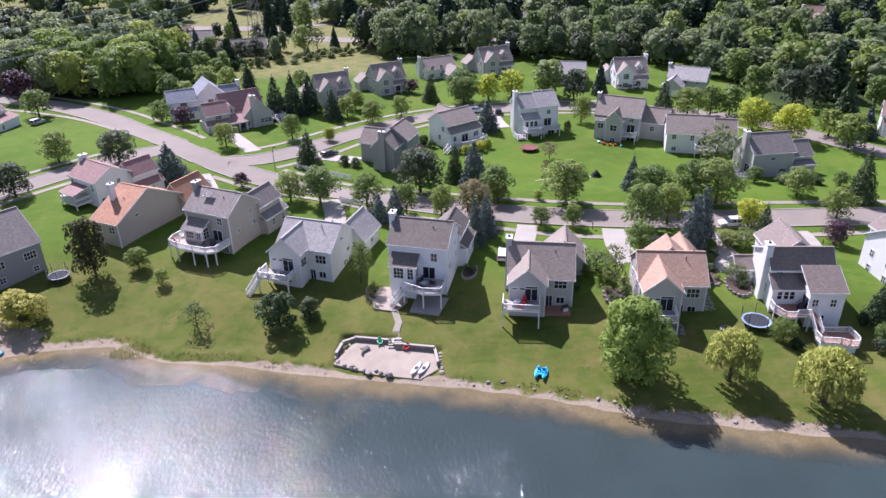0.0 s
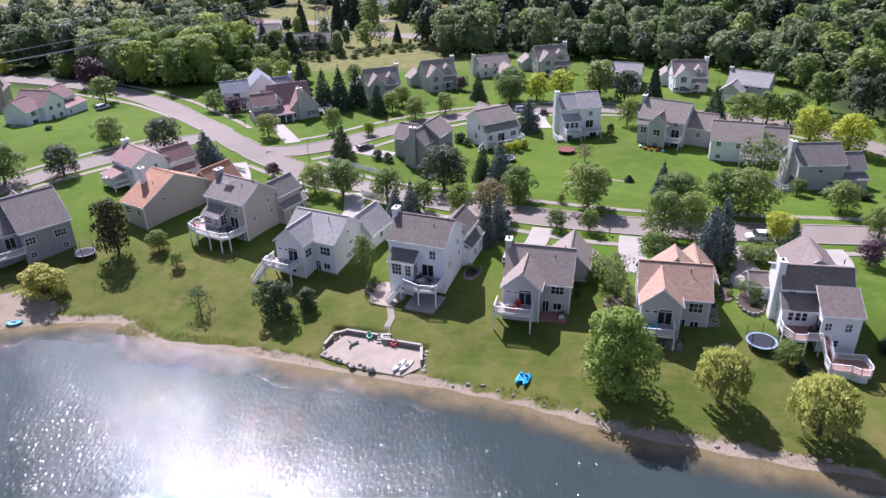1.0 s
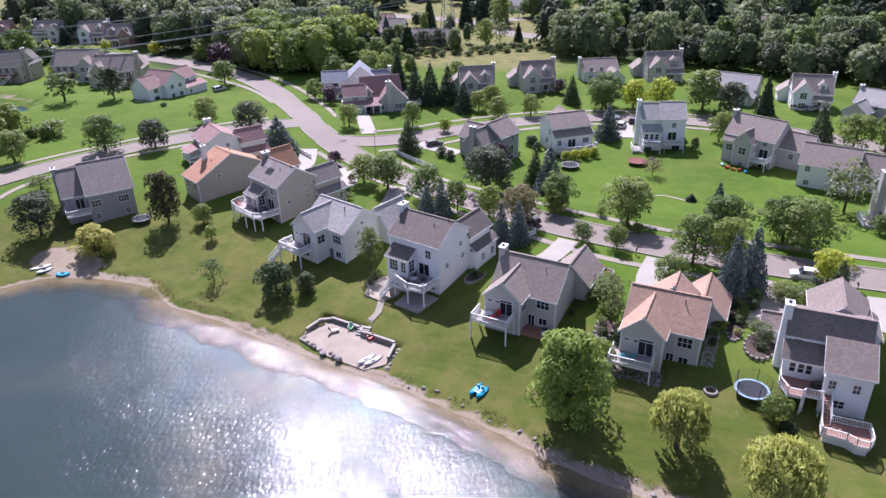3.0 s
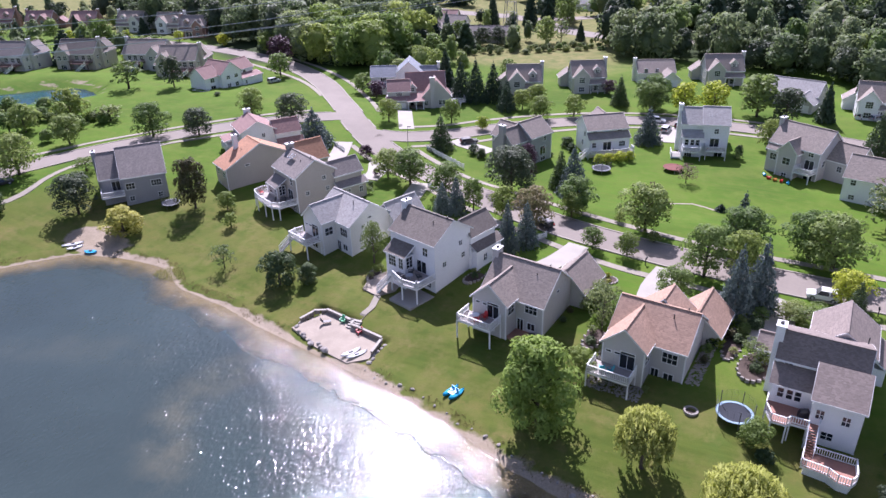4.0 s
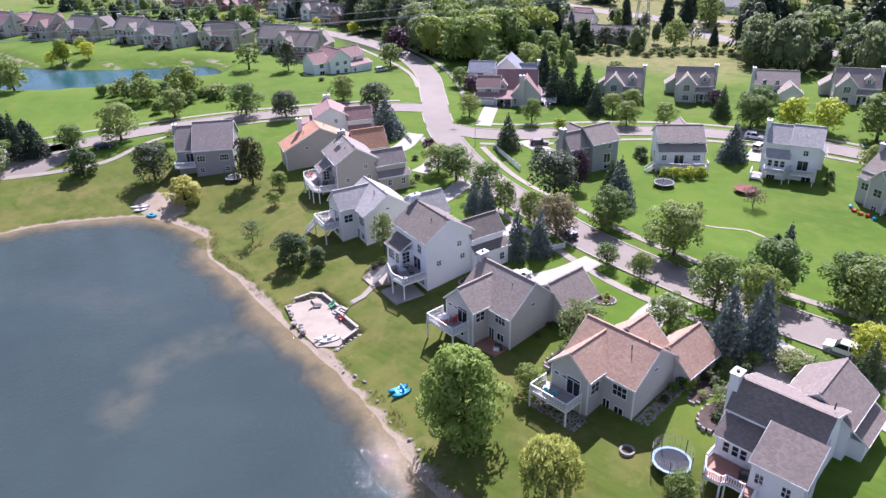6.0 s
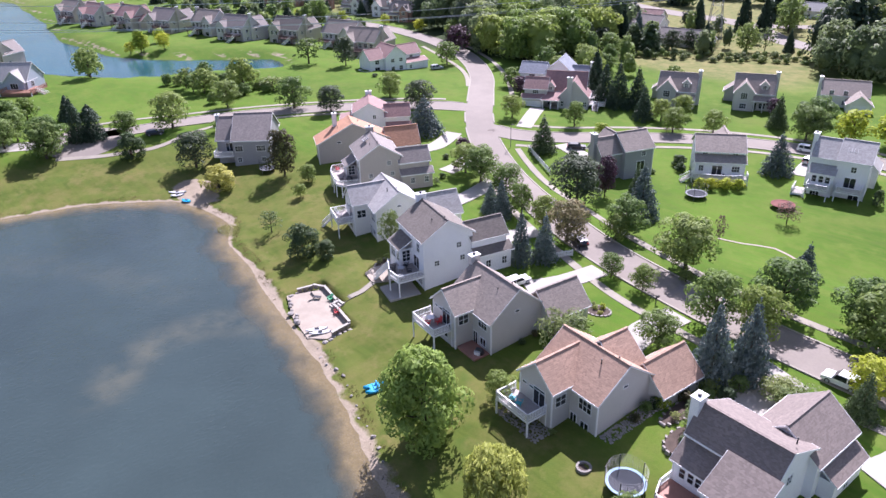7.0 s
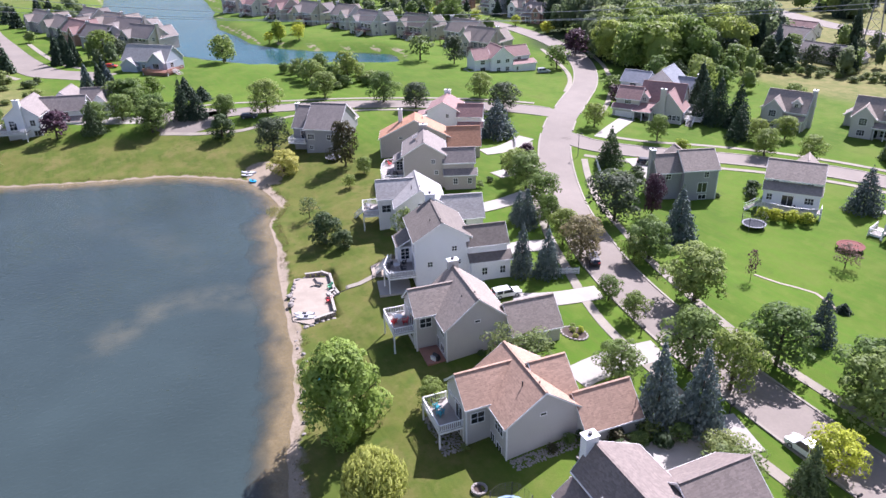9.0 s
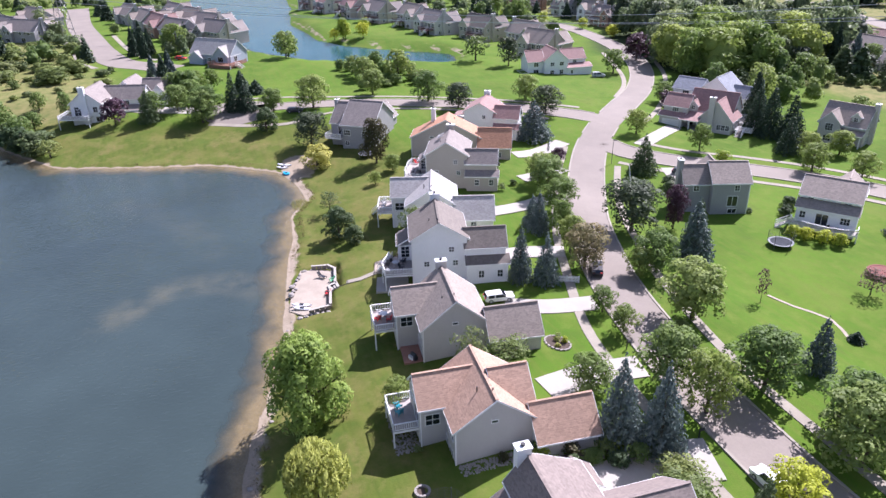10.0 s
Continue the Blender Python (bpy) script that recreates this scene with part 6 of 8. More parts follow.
plant("oak", -136.2, 129.7, 5.7, 9.2)
plant("spruce", -252.5, 210.1, 6.7, 7.4)
plant("round", -222.0, 229.4, 13.0, 10.8)
plant("yellow", -177.8, 254.2, 1.5, 6.7)
plant("purple", -131.8, 235.3, 2.5, 11.7)
plant("round", -116.9, 215.6, 4.0, 9.7)
plant("spruce", -101.7, 306.2, 8.1, 6.7)
plant("round", -20.3, 216.8, 4.2, 7.1)
plant("oak", -6.6, 348.4, 6.0, 13.7)
plant("oak", 13.7, 222.4, 7.0, 12.2)
plant("spruce", 44.3, 308.3, 6.3, 14.3)
plant("darkspruce", -136.9, 89.5, 6.7, 6.3)
plant("darkspruce", -133.1, 93.5, 4.1, 6.6)
plant("oak", -118.0, 62.7, 7.3, 8.4)
plant("oak", -133.4, 73.0, 5.1, 10.8)
plant("round", -145.3, 80.7, 4.7, 7.6)
plant("oak", -111.5, 77.1, 4.7, 10.7)
plant("oak", -201.7, 114.8, 5.6, 10.8)
plant("yellow", -223.7, 143.1, 8.8, 7.9)
plant("yellow", -219.0, 151.1, 6.4, 6.5)

# between the far houses and the meadow
for row in (("darkoak", -83.0, 285.5, 7.0, 7.2), ("darkoak", -77.5, 290.0, 7.0, 7.4), ("darkoak", -72.0, 294.5, 7.4, 7.6), ("darkoak", -67.0, 298.5, 7.6, 7.0), ("darkspruce", -60.0, 298.0, 11.0, 6.5),
            ("darkspruce", -104.0, 286.0, 12.0, 6.5), ("darkspruce", -99.5, 290.0, 11.0, 6.0), ("darkspruce", -95.0, 294.0, 13.0, 6.5), ("bluespruce", -91.0, 299.0, 11.0, 6.0), ("oak", -86.0, 301.0, 8.0, 8.5),
            ("oak", -49.0, 309.0, 11.0, 10.0), ("sparse", -44.0, 314.0, 9.0, 9.5), ("darkspruce", -37.0, 319.0, 8.0, 4.5), ("oak", -55.0, 358.0, 15.0, 14.0), ("darkspruce", -63.0, 352.0, 16.0, 7.5), ("darkspruce", -70.0, 347.0, 17.0, 8.0),
            ("darkspruce", -84.0, 334.0, 15.0, 7.5), ("oak", -27.0, 327.0, 12.0, 11.0), ("round", -62.0, 231.0, 11.0, 8.5), ("oak", -41.5, 246.0, 6.5, 7.0), ("darkbush", -71.0, 276.0, 3.6, 3.4), ("darkbush", -63.0, 281.0, 4.0, 3.6),
            ("darkoak", -88.5, 271.5, 9.0, 8.0), ("oak", -80.0, 264.0, 9.5, 9.0), ("oak", 123.0, 232.0, 14.0, 15.0), ("spruce", 129.5, 217.0, 15.0, 16.0)):
    plant(*row)

# ---- woods ----
HOUSES = [ob.matrix_basis.translation.copy() for ob in scene.objects if ob.parent is None and ob.name.split(".")[0] == "house"]


def tree_spots(inside, x0, x1, y0, y1, step, seed, clear=11.0, open_=-1.0):
    """Jittered places inside a region, away from houses, roads and water."""
    r = np.random.RandomState(seed)
    xs, ys = np.meshgrid(np.arange(x0, x1, step), np.arange(y0, y1, step))
    x = xs.ravel() + r.uniform(-0.4, 0.4, xs.size) * step
    y = ys.ravel() + r.uniform(-0.4, 0.4, ys.size) * step
    ok = np.array([inside(a, b) for a, b in zip(x, y)])
    for h in HOUSES:
        ok &= np.hypot(x - h.x, y - h.y) > clear
    for line, gap in ((MAIN, 8.5), (FAR_ROAD, 14.0), (WEST_ROAD, 8.5)):
        ok &= line_distance(np.array(line, float), x, y)[0] > gap
    ok &= inlet_depth(x, y) < -5
    ok &= np.array([noise.noise(Vector((a / 38, b / 38, seed))) for a, b in zip(x, y)]) > open_
    return list(zip(x[ok], y[ok]))


def lump(r, count):
    """Rounded, dented masses inside a crown of unit height and width: places, outward directions and four-cornered faces."""
    grid = np.linspace(-1, 1, 4)
    pts, faces = [], []
    for axis in range(3):
        for sign in (-1, 1):
            k = len(pts)
            for a in grid:
                for b in grid:
                    q = [a, b]
                    q.insert(axis, sign)
                    pts.append(q)
            for i in range(3):
                for j in range(3):
                    c = k + 4 * i + j
                    faces.append((c, c + 4, c + 5, c + 1) if (sign > 0) == (axis != 1) else (c, c + 1, c + 5, c + 4))
    ball = np.array(pts, float)
    ball /= np.linalg.norm(ball, axis=1)[:, None]
    lobes = [((0, 0, 0.52), (0.34, 0.34, 0.36))]
    for k in range(count):
        z = 0.3 + 0.5 * (k + 0.5) / count
        a, q, s = k * 2.4 + r.rand(), 0.12 + 0.16 * r.rand(), 0.17 + 0.1 * r.rand()
        lobes.append(((q * math.cos(a), q * math.sin(a), z), (s, s, s * 0.85)))
    vs, ns, fs = [], [], []
    for n, (c, rad) in enumerate(lobes):
        dent = np.array([1 + 0.3 * noise.noise(Vector(d * 1.7) + Vector((n * 3.1, r.rand(), 0))) for d in ball])[:, None]
        vs.append(np.array(c) + ball * np.array(rad) * dent)
        ns.append(ball + np.array([0, 0, 0.15]))
        fs.append(np.array(faces) + n * len(ball))
    return np.concatenate(vs), np.concatenate(ns), np.concatenate(fs)


def copse(label, spots, tall_m, wide, kinds, seed, dense=1.0):
    """Many far trees in one mesh, leafy crowns over rounded masses of foliage, each of its own size, turn and tone."""
    r = np.random.RandomState(seed)
    base = []
    for kind in kinds:
        for v in range(2):
            q = np.random.RandomState(seed + 31 * v + len(base))
            if "spruce" in kind:
                lobes, per, leaf = cone_lobes(q, 8), 10 * dense, 0.07
            else:
                co0, no0, fa0 = lump(q, 3)
                lobes, per, leaf = round_lobes(q, 28, 0.12, 1.1, 0.165), 26 * dense, 0.047 / dense ** 0.4
            me, soft = leaf_mesh("far_leaves", lobes, per, leaf, seed + v, LEAF[kind], 0.0, True)
            co = np.empty(len(me.vertices) * 3, np.float32)
            me.vertices.foreach_get("co", co)
            bpy.data.meshes.remove(me)
            co = co.reshape(-1, 3)
            fa = np.arange(len(co)).reshape(-1, 4)
            if "spruce" not in kind:
                co0 = co0 * np.array([0.37 / np.hypot(co0[:, 0], co0[:, 1]).max()] * 2 + [0.86 / co0[:, 2].max()])
                co, soft, fa = np.concatenate([co0, co]), np.concatenate([no0, soft]), np.concatenate([fa0, fa + len(co0)])
            base.append((kinds.index(kind), co, soft, fa))
    vs, fs, ns, mats, tones, k = [], [], [], [], [], 0
    for x, y in spots:
        which, co, soft, fa = base[r.randint(len(base))]
        a, h, w = r.rand() * 6.28, tall_m * r.uniform(0.6, 1.25), wide * r.uniform(0.7, 1.3)
        c, s = math.cos(a), math.sin(a)
        p = np.stack([(co[:, 0] * c - co[:, 1] * s) * w + x, (co[:, 0] * s + co[:, 1] * c) * w + y, co[:, 2] * h + height(x, y)], 1)
        vs.append(p)
        ns.append(np.stack([soft[:, 0] * c - soft[:, 1] * s, soft[:, 0] * s + soft[:, 1] * c, soft[:, 2]], 1))
        fs.append(fa + k)
        mats.append(np.full(len(fa), which))
        tones.append(np.full(len(p), r.rand()))
        k += len(p)
    v, f, m = np.concatenate(vs), np.concatenate(fs), np.concatenate(mats)
    me = bpy.data.meshes.new("woodland")
    me.vertices.add(len(v))
    me.vertices.foreach_set("co", v.ravel())
    me.loops.add(f.size)
    me.loops.foreach_set("vertex_index", f.ravel().astype(np.int32))
    me.polygons.add(len(f))
    me.polygons.foreach_set("loop_start", np.arange(0, f.size, 4, dtype=np.int32))
    me.polygons.foreach_set("material_index", m.astype(np.int32))
    me.attributes.new("tone", "FLOAT", "POINT").data.foreach_set("value", np.concatenate(tones).astype(np.float32))
    for kind in kinds:
        me.materials.append(LEAF[kind])
    me.polygons.foreach_set("use_smooth", [True] * len(f))
    me.update(calc_edges=True)
    nn = np.concatenate(ns)
    me.normals_split_custom_set_from_vertices((nn / np.linalg.norm(nn, axis=1)[:, None]).tolist())
    return tagged(new("woodland", me), label, "woods", kind="stuff")


FAR_ROAD = [(120, 322), (60, 325), (0, 329), (-40, 335), (-76, 362), (-125, 372), (-193, 398), (-320, 440)]
WEST_ROAD = [(-186, 70), (-196, 60), (-208, 50), (-236, 42), (-280, 34), (-330, 26), (-400, 20)]
road("road", FAR_ROAD, 11.0, "pale wide road beyond the houses", kerbs=False)
road("road", [(-76, 362), (-50, 380), (0, 420)], 9.0, "pale far road between trees", kerbs=False)
road("road", WEST_ROAD, 12.0, "grey street between the far houses", kerbs=False)
walkway([(-200, 42), (-214, 36), (-240, 31), (-280, 23), (-330, 15)], 2.2)
walkway([(-206, 64), (-218, 58), (-240, 52), (-280, 45)], 2.0)
LEAF["wood"] = foliage("leaves_woodland", (0.108, 0.150, 0.070), (0.205, 0.265, 0.118), 0.45)
LEAF["woodlit"] = foliage("leaves_woodland_light", (0.165, 0.235, 0.052), (0.295, 0.385, 0.088), 0.45)
copse("bright green broadleaf wood beside the street", tree_spots(lambda x, y: ((x + 120) / 33) ** 2 + ((y - 259) / 31) ** 2 < 1, -170, -80, 225, 310, 7.6, 3), 14.0, 15.5, ["woodlit", "woodlit", "wood"], 5, 2.2)
copse("dark green wood behind the houses", tree_spots(lambda x, y: (x < -138 and y > 250 - 0.25 * (x + 138) and y < 345) or (-160 < x < -100 and 285 < y < 322), -300, -95, 240, 350, 10.0, 4), 16.0, 14.5, ["wood", "wood", "darkoak"], 6, 0.7)
copse("tall mixed woodland beyond the gardens", tree_spots(lambda x, y: y > 288 - 0.3 * max(0, x - 20) and x > -22 - 0.1 * (y - 290) and y < 322 and x < 105, -40, 110, 250, 330, 8.6, 8), 15.0, 12.5, ["wood", "wood", "wood", "darkoak", "oak"], 7, 1.3)
copse("mixed woodland on the far side", tree_spots(lambda x, y: x > 100 and y > 238 - 0.55 * (x - 100) and y > 178 and y < 330, 100, 260, 170, 330, 11.5, 9), 13.0, 14.0, ["wood", "wood", "oak", "round", "darkspruce"], 8, 0.62)
copse("distant woodland past the far road", tree_spots(lambda x, y: y > 333 - 0.45 * min(0, x + 40) and y < 480, -330, 300, 330, 480, 15.0, 10, 12.0, -0.12), 14.0, 14.5, ["oak", "wood", "darkoak", "darkspruce"], 9, 0.4)
copse("distant woods on the skyline", tree_spots(lambda x, y: 480 < y < 570, -420, 260, 480, 560, 24.0, 11, 12.0, -0.25), 15.0, 19.0, ["oak", "wood"], 10, 0.2)
copse("scattered trees between far houses", tree_spots(lambda x, y: (-160 < x < -45 and 288 < y < 345) or (-420 < x < -190 and 225 < y < 300), -420, -45, 225, 345, 13.0, 12), 8.0, 7.0, ["oak", "darkspruce", "wood", "darkoak"], 11, 0.5)
copse("far trees behind the pond houses", tree_spots(lambda x, y: x < -200 and (y > 190 - 0.12 * (x + 240) or y < 100) and y > -40, -420, -200, -40, 240, 15.0, 13), 8.0, 8.0, ["oak", "wood", "darkspruce"], 12, 0.35)
copse("low scrub on the rough meadow", tree_spots(lambda x, y: -215 < x < -150 and 0 < y < 52 and (x + y * 0.4) % 17 < 9, -215, -150, 0, 52, 6.5, 14, 9), 2.4, 5.5, ["light", "sparse"], 13, 0.4)
copse("soft pale green thicket on the rough bank", tree_spots(lambda x, y: -250 < x < -165 and -10 < y < 36 - 0.15 * (x + 165), -250, -165, -10, 50, 12.5, 34, 9), 5.0, 9.0, ["light", "light", "sparse"], 35, 1.3)
copse("scrub and young trees on the bank", tree_spots(lambda x, y: -158 < x < -118 and 126 < y < 152, -158, -118, 126, 152, 7.0, 15, 8), 3.6, 5.5, ["light", "oak"], 14)


copse("trees behind the grey houses", tree_spots(lambda x, y: -104 < x < -50 and 229 < y < 292 and not (x > -64 and y > 262), -104, -50, 229, 292, 10.5, 21, 11), 8.5, 8.5, ["round", "oak", "oak", "spruce"], 22, 1.3)
copse("low scrub along the edge of the dry meadow", tree_spots(lambda x, y: -78 < x < -22 and abs(y - 288 - 0.55 * (x + 60)) < 9, -78, -22, 262, 320, 4.6, 23, 9), 2.2, 3.4, ["light", "oak", "sparse"], 24, 0.5)


def blades(label, name, spots, tall_m, material, seed, width=0.05):
    """Upright grass or reed blades in one mesh."""
    r = np.random.RandomState(seed)
    s = Shape()
    for x, y in spots:
        z = max(height(x, y), -0.1)
        for k in range(7):
            a, h = r.rand() * 6.28, tall_m * r.uniform(0.5, 1.2)
            px, py = x + r.normal() * 0.18, y + r.normal() * 0.18
            dx, dy = math.cos(a) * width, math.sin(a) * width
            lx, ly = r.normal() * 0.25 * h, r.normal() * 0.25 * h
            s.face((px - dx, py - dy, z - 0.1), (px + dx, py + dy, z - 0.1), (px + lx, py + ly, z + h))
    return tagged(new(name, s.mesh(name, material)), label, "grass", kind="stuff")


def shore_spots(x0, x1, d0, d1, count, seed):
    r = np.random.RandomState(seed)
    x = r.uniform(x0, x1, count * 6)
    y = np.interp(x, SHORE[:, 0], SHORE[:, 1]) + r.uniform(d0 - 1, d1 + 3, count * 6)
    d = shore_distance(x, y)
    ok = (d > d0) & (d < d1) & ~((x > -15) & (x < 3) & (d < 11)) & ~((x > -75) & (x < -62))
    clump = np.array([noise.noise(Vector((a * 0.35, b * 0.35, 3.0))) for a, b in zip(x, y)]) > -0.12
    ok &= clump
    return list(zip(x[ok][:count], y[ok][:count]))


ROUGH = foliage("rough_grass", (0.10, 0.11, 0.035), (0.24, 0.20, 0.085), 0.25, (0.30, 0.24, 0.12))
REED = foliage("reed_blades", (0.16, 0.19, 0.06), (0.30, 0.32, 0.12), 0.25)
blades("rough dry grass along the shore", "rough_grass", shore_spots(-58, 64, 0.6, 2.4, 500, 31), 0.2, ROUGH, 32)
blades("rough grass along the western shore", "rough_grass", [(x, y) for x, y in shore_spots(-94, -60, 0.8, 2.4, 120, 33)], 0.2, ROUGH, 34)
blades("green reeds standing in the shallows", "reeds", [(-46 + 3.2 * math.cos(i * 2.4) * math.sqrt(i / 110), 91.6 + 1.8 * math.sin(i * 2.4) * math.sqrt(i / 110)) for i in range(110)], 0.6, REED, 35, 0.035)

# ---- pylons and wires ----
def pylon(x, y, tall_m, turn):
    t = thing("pylon", x, y, height(x, y), turn, "grey steel lattice power pylon above the trees", "pylon")
    s, arms = Shape(), Shape()
    prev = None
    for k in range(8):
        z = tall_m * k / 7
        w = 2.6 * (1 - k / 7) ** 0.9 + 0.45
        ring = [(w, w, z), (-w, w, z), (-w, -w, z), (w, -w, z)]
        for i in range(4):
            s.bar(ring[i], ring[(i + 1) % 4], 0.12)
            if prev:
                s.bar(prev[i], ring[i], 0.2)
                s.bar(prev[i], ring[(i + 1) % 4], 0.1)
        prev = ring
    part("lattice", s, STEEL, t)
    for z in (tall_m * 0.68, tall_m * 0.82, tall_m * 0.97):
        arms.bar((-4.2, 0, z), (4.2, 0, z), 0.22).bar((-4.2, 0, z), (0, 0, z + 0.9), 0.12).bar((4.2, 0, z), (0, 0, z + 0.9), 0.12)
    part("crossarm", arms, STEEL, t)
    return t


STEEL = plain("galvanised_steel", (0.28, 0.28, 0.28), 0.5, 0.6, spread=0.15)
WIRE = plain("weathered_aluminium", (0.62, 0.62, 0.62), 0.45, 0.3, spread=0.1, bump=0.0)
pylon(-72, 326, 31, 35)
pylon(-280, 25, 31, 35)
for side, za, sag in ((1.6, 30.0, 7.0), (-3.0, 25.6, 9.0), (3.0, 21.5, 7.0), (-3.0, 19.0, 5.0)):
    cx, cy = side * math.cos(radians(35)), side * math.sin(radians(35))
    a, b = Vector((-72 + cx, 326 + cy, za)), Vector((-280 + cx, 25 + cy, za + 2.6))
    pts = []
    for i in range(31):
        t = i / 30
        p = a.lerp(b, t)
        p.z -= 4 * sag * t * (1 - t)
        pts.append(p)
    tagged(new("power_line", Shape().tube(pts, [0.09] * 31, 5).mesh("power_line", WIRE)), "thin grey power line strung between pylons", "power line", "power lines")

walkway([(26, 152.6), (30, 153.8), (35, 156), (40, 154.2)], 0.5, "worn_track", "pale worn track across the lawn", SAND, 0.05)

# ---- the private beach ----
zb = 0.75
beach = thing("beach_terrace", -6, 87, 0, 0, "pale sand terrace with a low block wall at the lake", "beach")
part("sand", Shape().hull([(x + 6, y - 87, 0.1) for x, y in ((-14.2, 86.0), (-7.8, 83.3), (-1.3, 81.9), (1.3, 83.8), (0.7, 88.0), (-5.3, 89.6), (-5.0, 90.6), (-11.2, 91.4))],
                         [(x + 6, y - 87, z) for x, y, z in ((-14.2, 86.0, 0.55), (-7.8, 83.3, 0.35), (-1.3, 81.9, 0.3), (1.3, 83.8, 0.55), (0.7, 88.0, 0.75), (-5.3, 89.6, 0.8), (-5.0, 90.6, 0.8), (-11.2, 91.4, 0.85))]), SAND, beach, "pale raked sand")
BLOCK = plain("wall_blocks", (0.30, 0.25, 0.22), 0.9, big=1.2, fine=6, spread=0.3, bump=0.4)


def wall_run(parent, pts, tall_m, zs):
    """A dry-laid block wall: two courses of single blocks and a pale coping."""
    block = None
    cop = Shape()
    for (a, b), z in zip(zip(pts[:-1], pts[1:]), zs):
        a, b = Vector((*a, z)), Vector((*b, z))
        d = b - a
        n = max(1, int(d.length / 0.8))
        ang = math.degrees(math.atan2(d.y, d.x))
        for c in range(2):
            for i in range(n):
                if block is None:
                    block = Shape().box(-0.38, 0.38, -0.15, 0.15, 0, tall_m / 2 - 0.02).mesh("block", BLOCK)
                ob = new("block", block)
                ob.matrix_basis = pose(*(a + d * ((i + 0.5) / n) + Vector((0, 0, c * tall_m / 2))), 0, 0, ang)
                ob.parent = parent
        cop.bar(a + Vector((0, 0, tall_m)), b + Vector((0, 0, tall_m)), 0.42, 0.1)
    part("coping", cop, CONCRETE, parent)


wall_run(beach, [(-7.9, 0.9), (-7.2, 3.6), (-5.3, 4.6), (0.5, 3.4), (0.8, 2.3), (2.2, 2.2), (6.9, 1.2), (7.3, -2.4)], 0.75, [0.45, 0.6, 0.75, 0.8, 0.8, 0.75, 0.55])
for k in range(4):
    part("step", Shape().box(-0.1 + 0.0 * k, 1.9, 2.1 + 0.42 * k, 2.55 + 0.42 * k, 0.5, 0.98 + 0.19 * k), CONCRETE, beach, "pale concrete step")
rock_rng = np.random.RandomState(5)


def rock(x, y, size, z=None):
    bm = bmesh.new()
    bmesh.ops.create_icosphere(bm, subdivisions=2, radius=1)
    sx, sy, sz = size * rock_rng.uniform(0.7, 1.3), size * rock_rng.uniform(0.6, 1.0), size * rock_rng.uniform(0.4, 0.7)
    for v in bm.verts:
        k = 1 + 0.35 * noise.noise(v.co * 1.4 + Vector((x, y, 0)))
        v.co = Vector((v.co.x * sx * k, v.co.y * sy * k, v.co.z * sz * k))
    me = bpy.data.meshes.new("boulder")
    bm.to_mesh(me)
    bm.free()
    me.materials.append(STONE)
    ob = new("boulder", me)
    ob.matrix_basis = pose(x, y, (height(x, y) if z is None else z) + sz * 0.25, 0, 0, rock_rng.uniform(0, 360))
    return tagged(ob, "rounded grey-brown boulder at the water's edge", "rock", "shore boulders")


for k in range(9):
    rock(-13.4 + 0.9 * k + rock_rng.uniform(-0.3, 0.3), 86.2 - 0.42 * k + rock_rng.uniform(-0.5, 0.5), rock_rng.uniform(0.35, 0.7), 0.5)
for k in range(6):
    rock(1.6 + rock_rng.uniform(-0.3, 0.3), 87.6 - 0.9 * k, rock_rng.uniform(0.35, 0.6))
for k in range(5):
    rock(-13.9 + 0.5 * k, 88.0 + 0.75 * k, rock_rng.uniform(0.35, 0.6))
for k in range(26):
    q = 14 + 2.1 * k
    i = int(np.searchsorted(SHORE[:, 0], q - 12))
    a, b = SHORE[i - 1], SHORE[i]
    u = (q - 12 - a[0]) / (b[0] - a[0])
    rock(q - 12, a[1] + (b[1] - a[1]) * u + rock_rng.uniform(0.6, 2.2), rock_rng.uniform(0.15, 0.38))

PAINT = {k: plain("paint_" + k, c, 0.4, big=0.8, fine=6, spread=0.08, bump=0.03) for k, c in dict(
    blue=(0.01, 0.36, 0.62), teal=(0.03, 0.30, 0.36), red=(0.55, 0.03, 0.03), white=(0.78, 0.78, 0.78), green=(0.12, 0.5, 0.25), black=(0.03, 0.03, 0.035), silver=(0.45, 0.46, 0.48),
    orange=(0.6, 0.22, 0.04), navy=(0.02, 0.03, 0.06), rust=(0.20, 0.075, 0.06)).items()}


MATT = {k: plain("fabric_" + k, c, 0.95, big=0.8, fine=9, spread=0.15, bump=0.1) for k, c in dict(navy=(0.03, 0.035, 0.045), silver=(0.30, 0.31, 0.33), sky=(0.30, 0.42, 0.52), blue=(0.03, 0.16, 0.32), rust=(0.20, 0.075, 0.06)).items()}


def hull_shape(length, width, deep):
    s, rings = Shape(), []
    for k in range(9):
        t = k / 8 * 2 - 1
        w = width / 2 * (1 - abs(t) ** 2.6) + 0.01
        lift = 0.25 * deep * t * t
        rings.append([(t * length / 2, -w, deep * 0.7 + lift), (t * length / 2, -w * 0.7, lift), (t * length / 2, w * 0.7, lift), (t * length / 2, w, deep * 0.7 + lift), (t * length / 2, 0, deep + lift)])
    n = len(rings[0])
    s.v = [p for ring in rings for p in ring]
    for k in range(len(rings) - 1):
        for i in range(n):
            j = (i + 1) % n
            s.f.append((k * n + i, (k + 1) * n + i, (k + 1) * n + j, k * n + j))
    s.f += [tuple(range(n)), tuple((len(rings) - 1) * n + i for i in reversed(range(n)))]
    return s


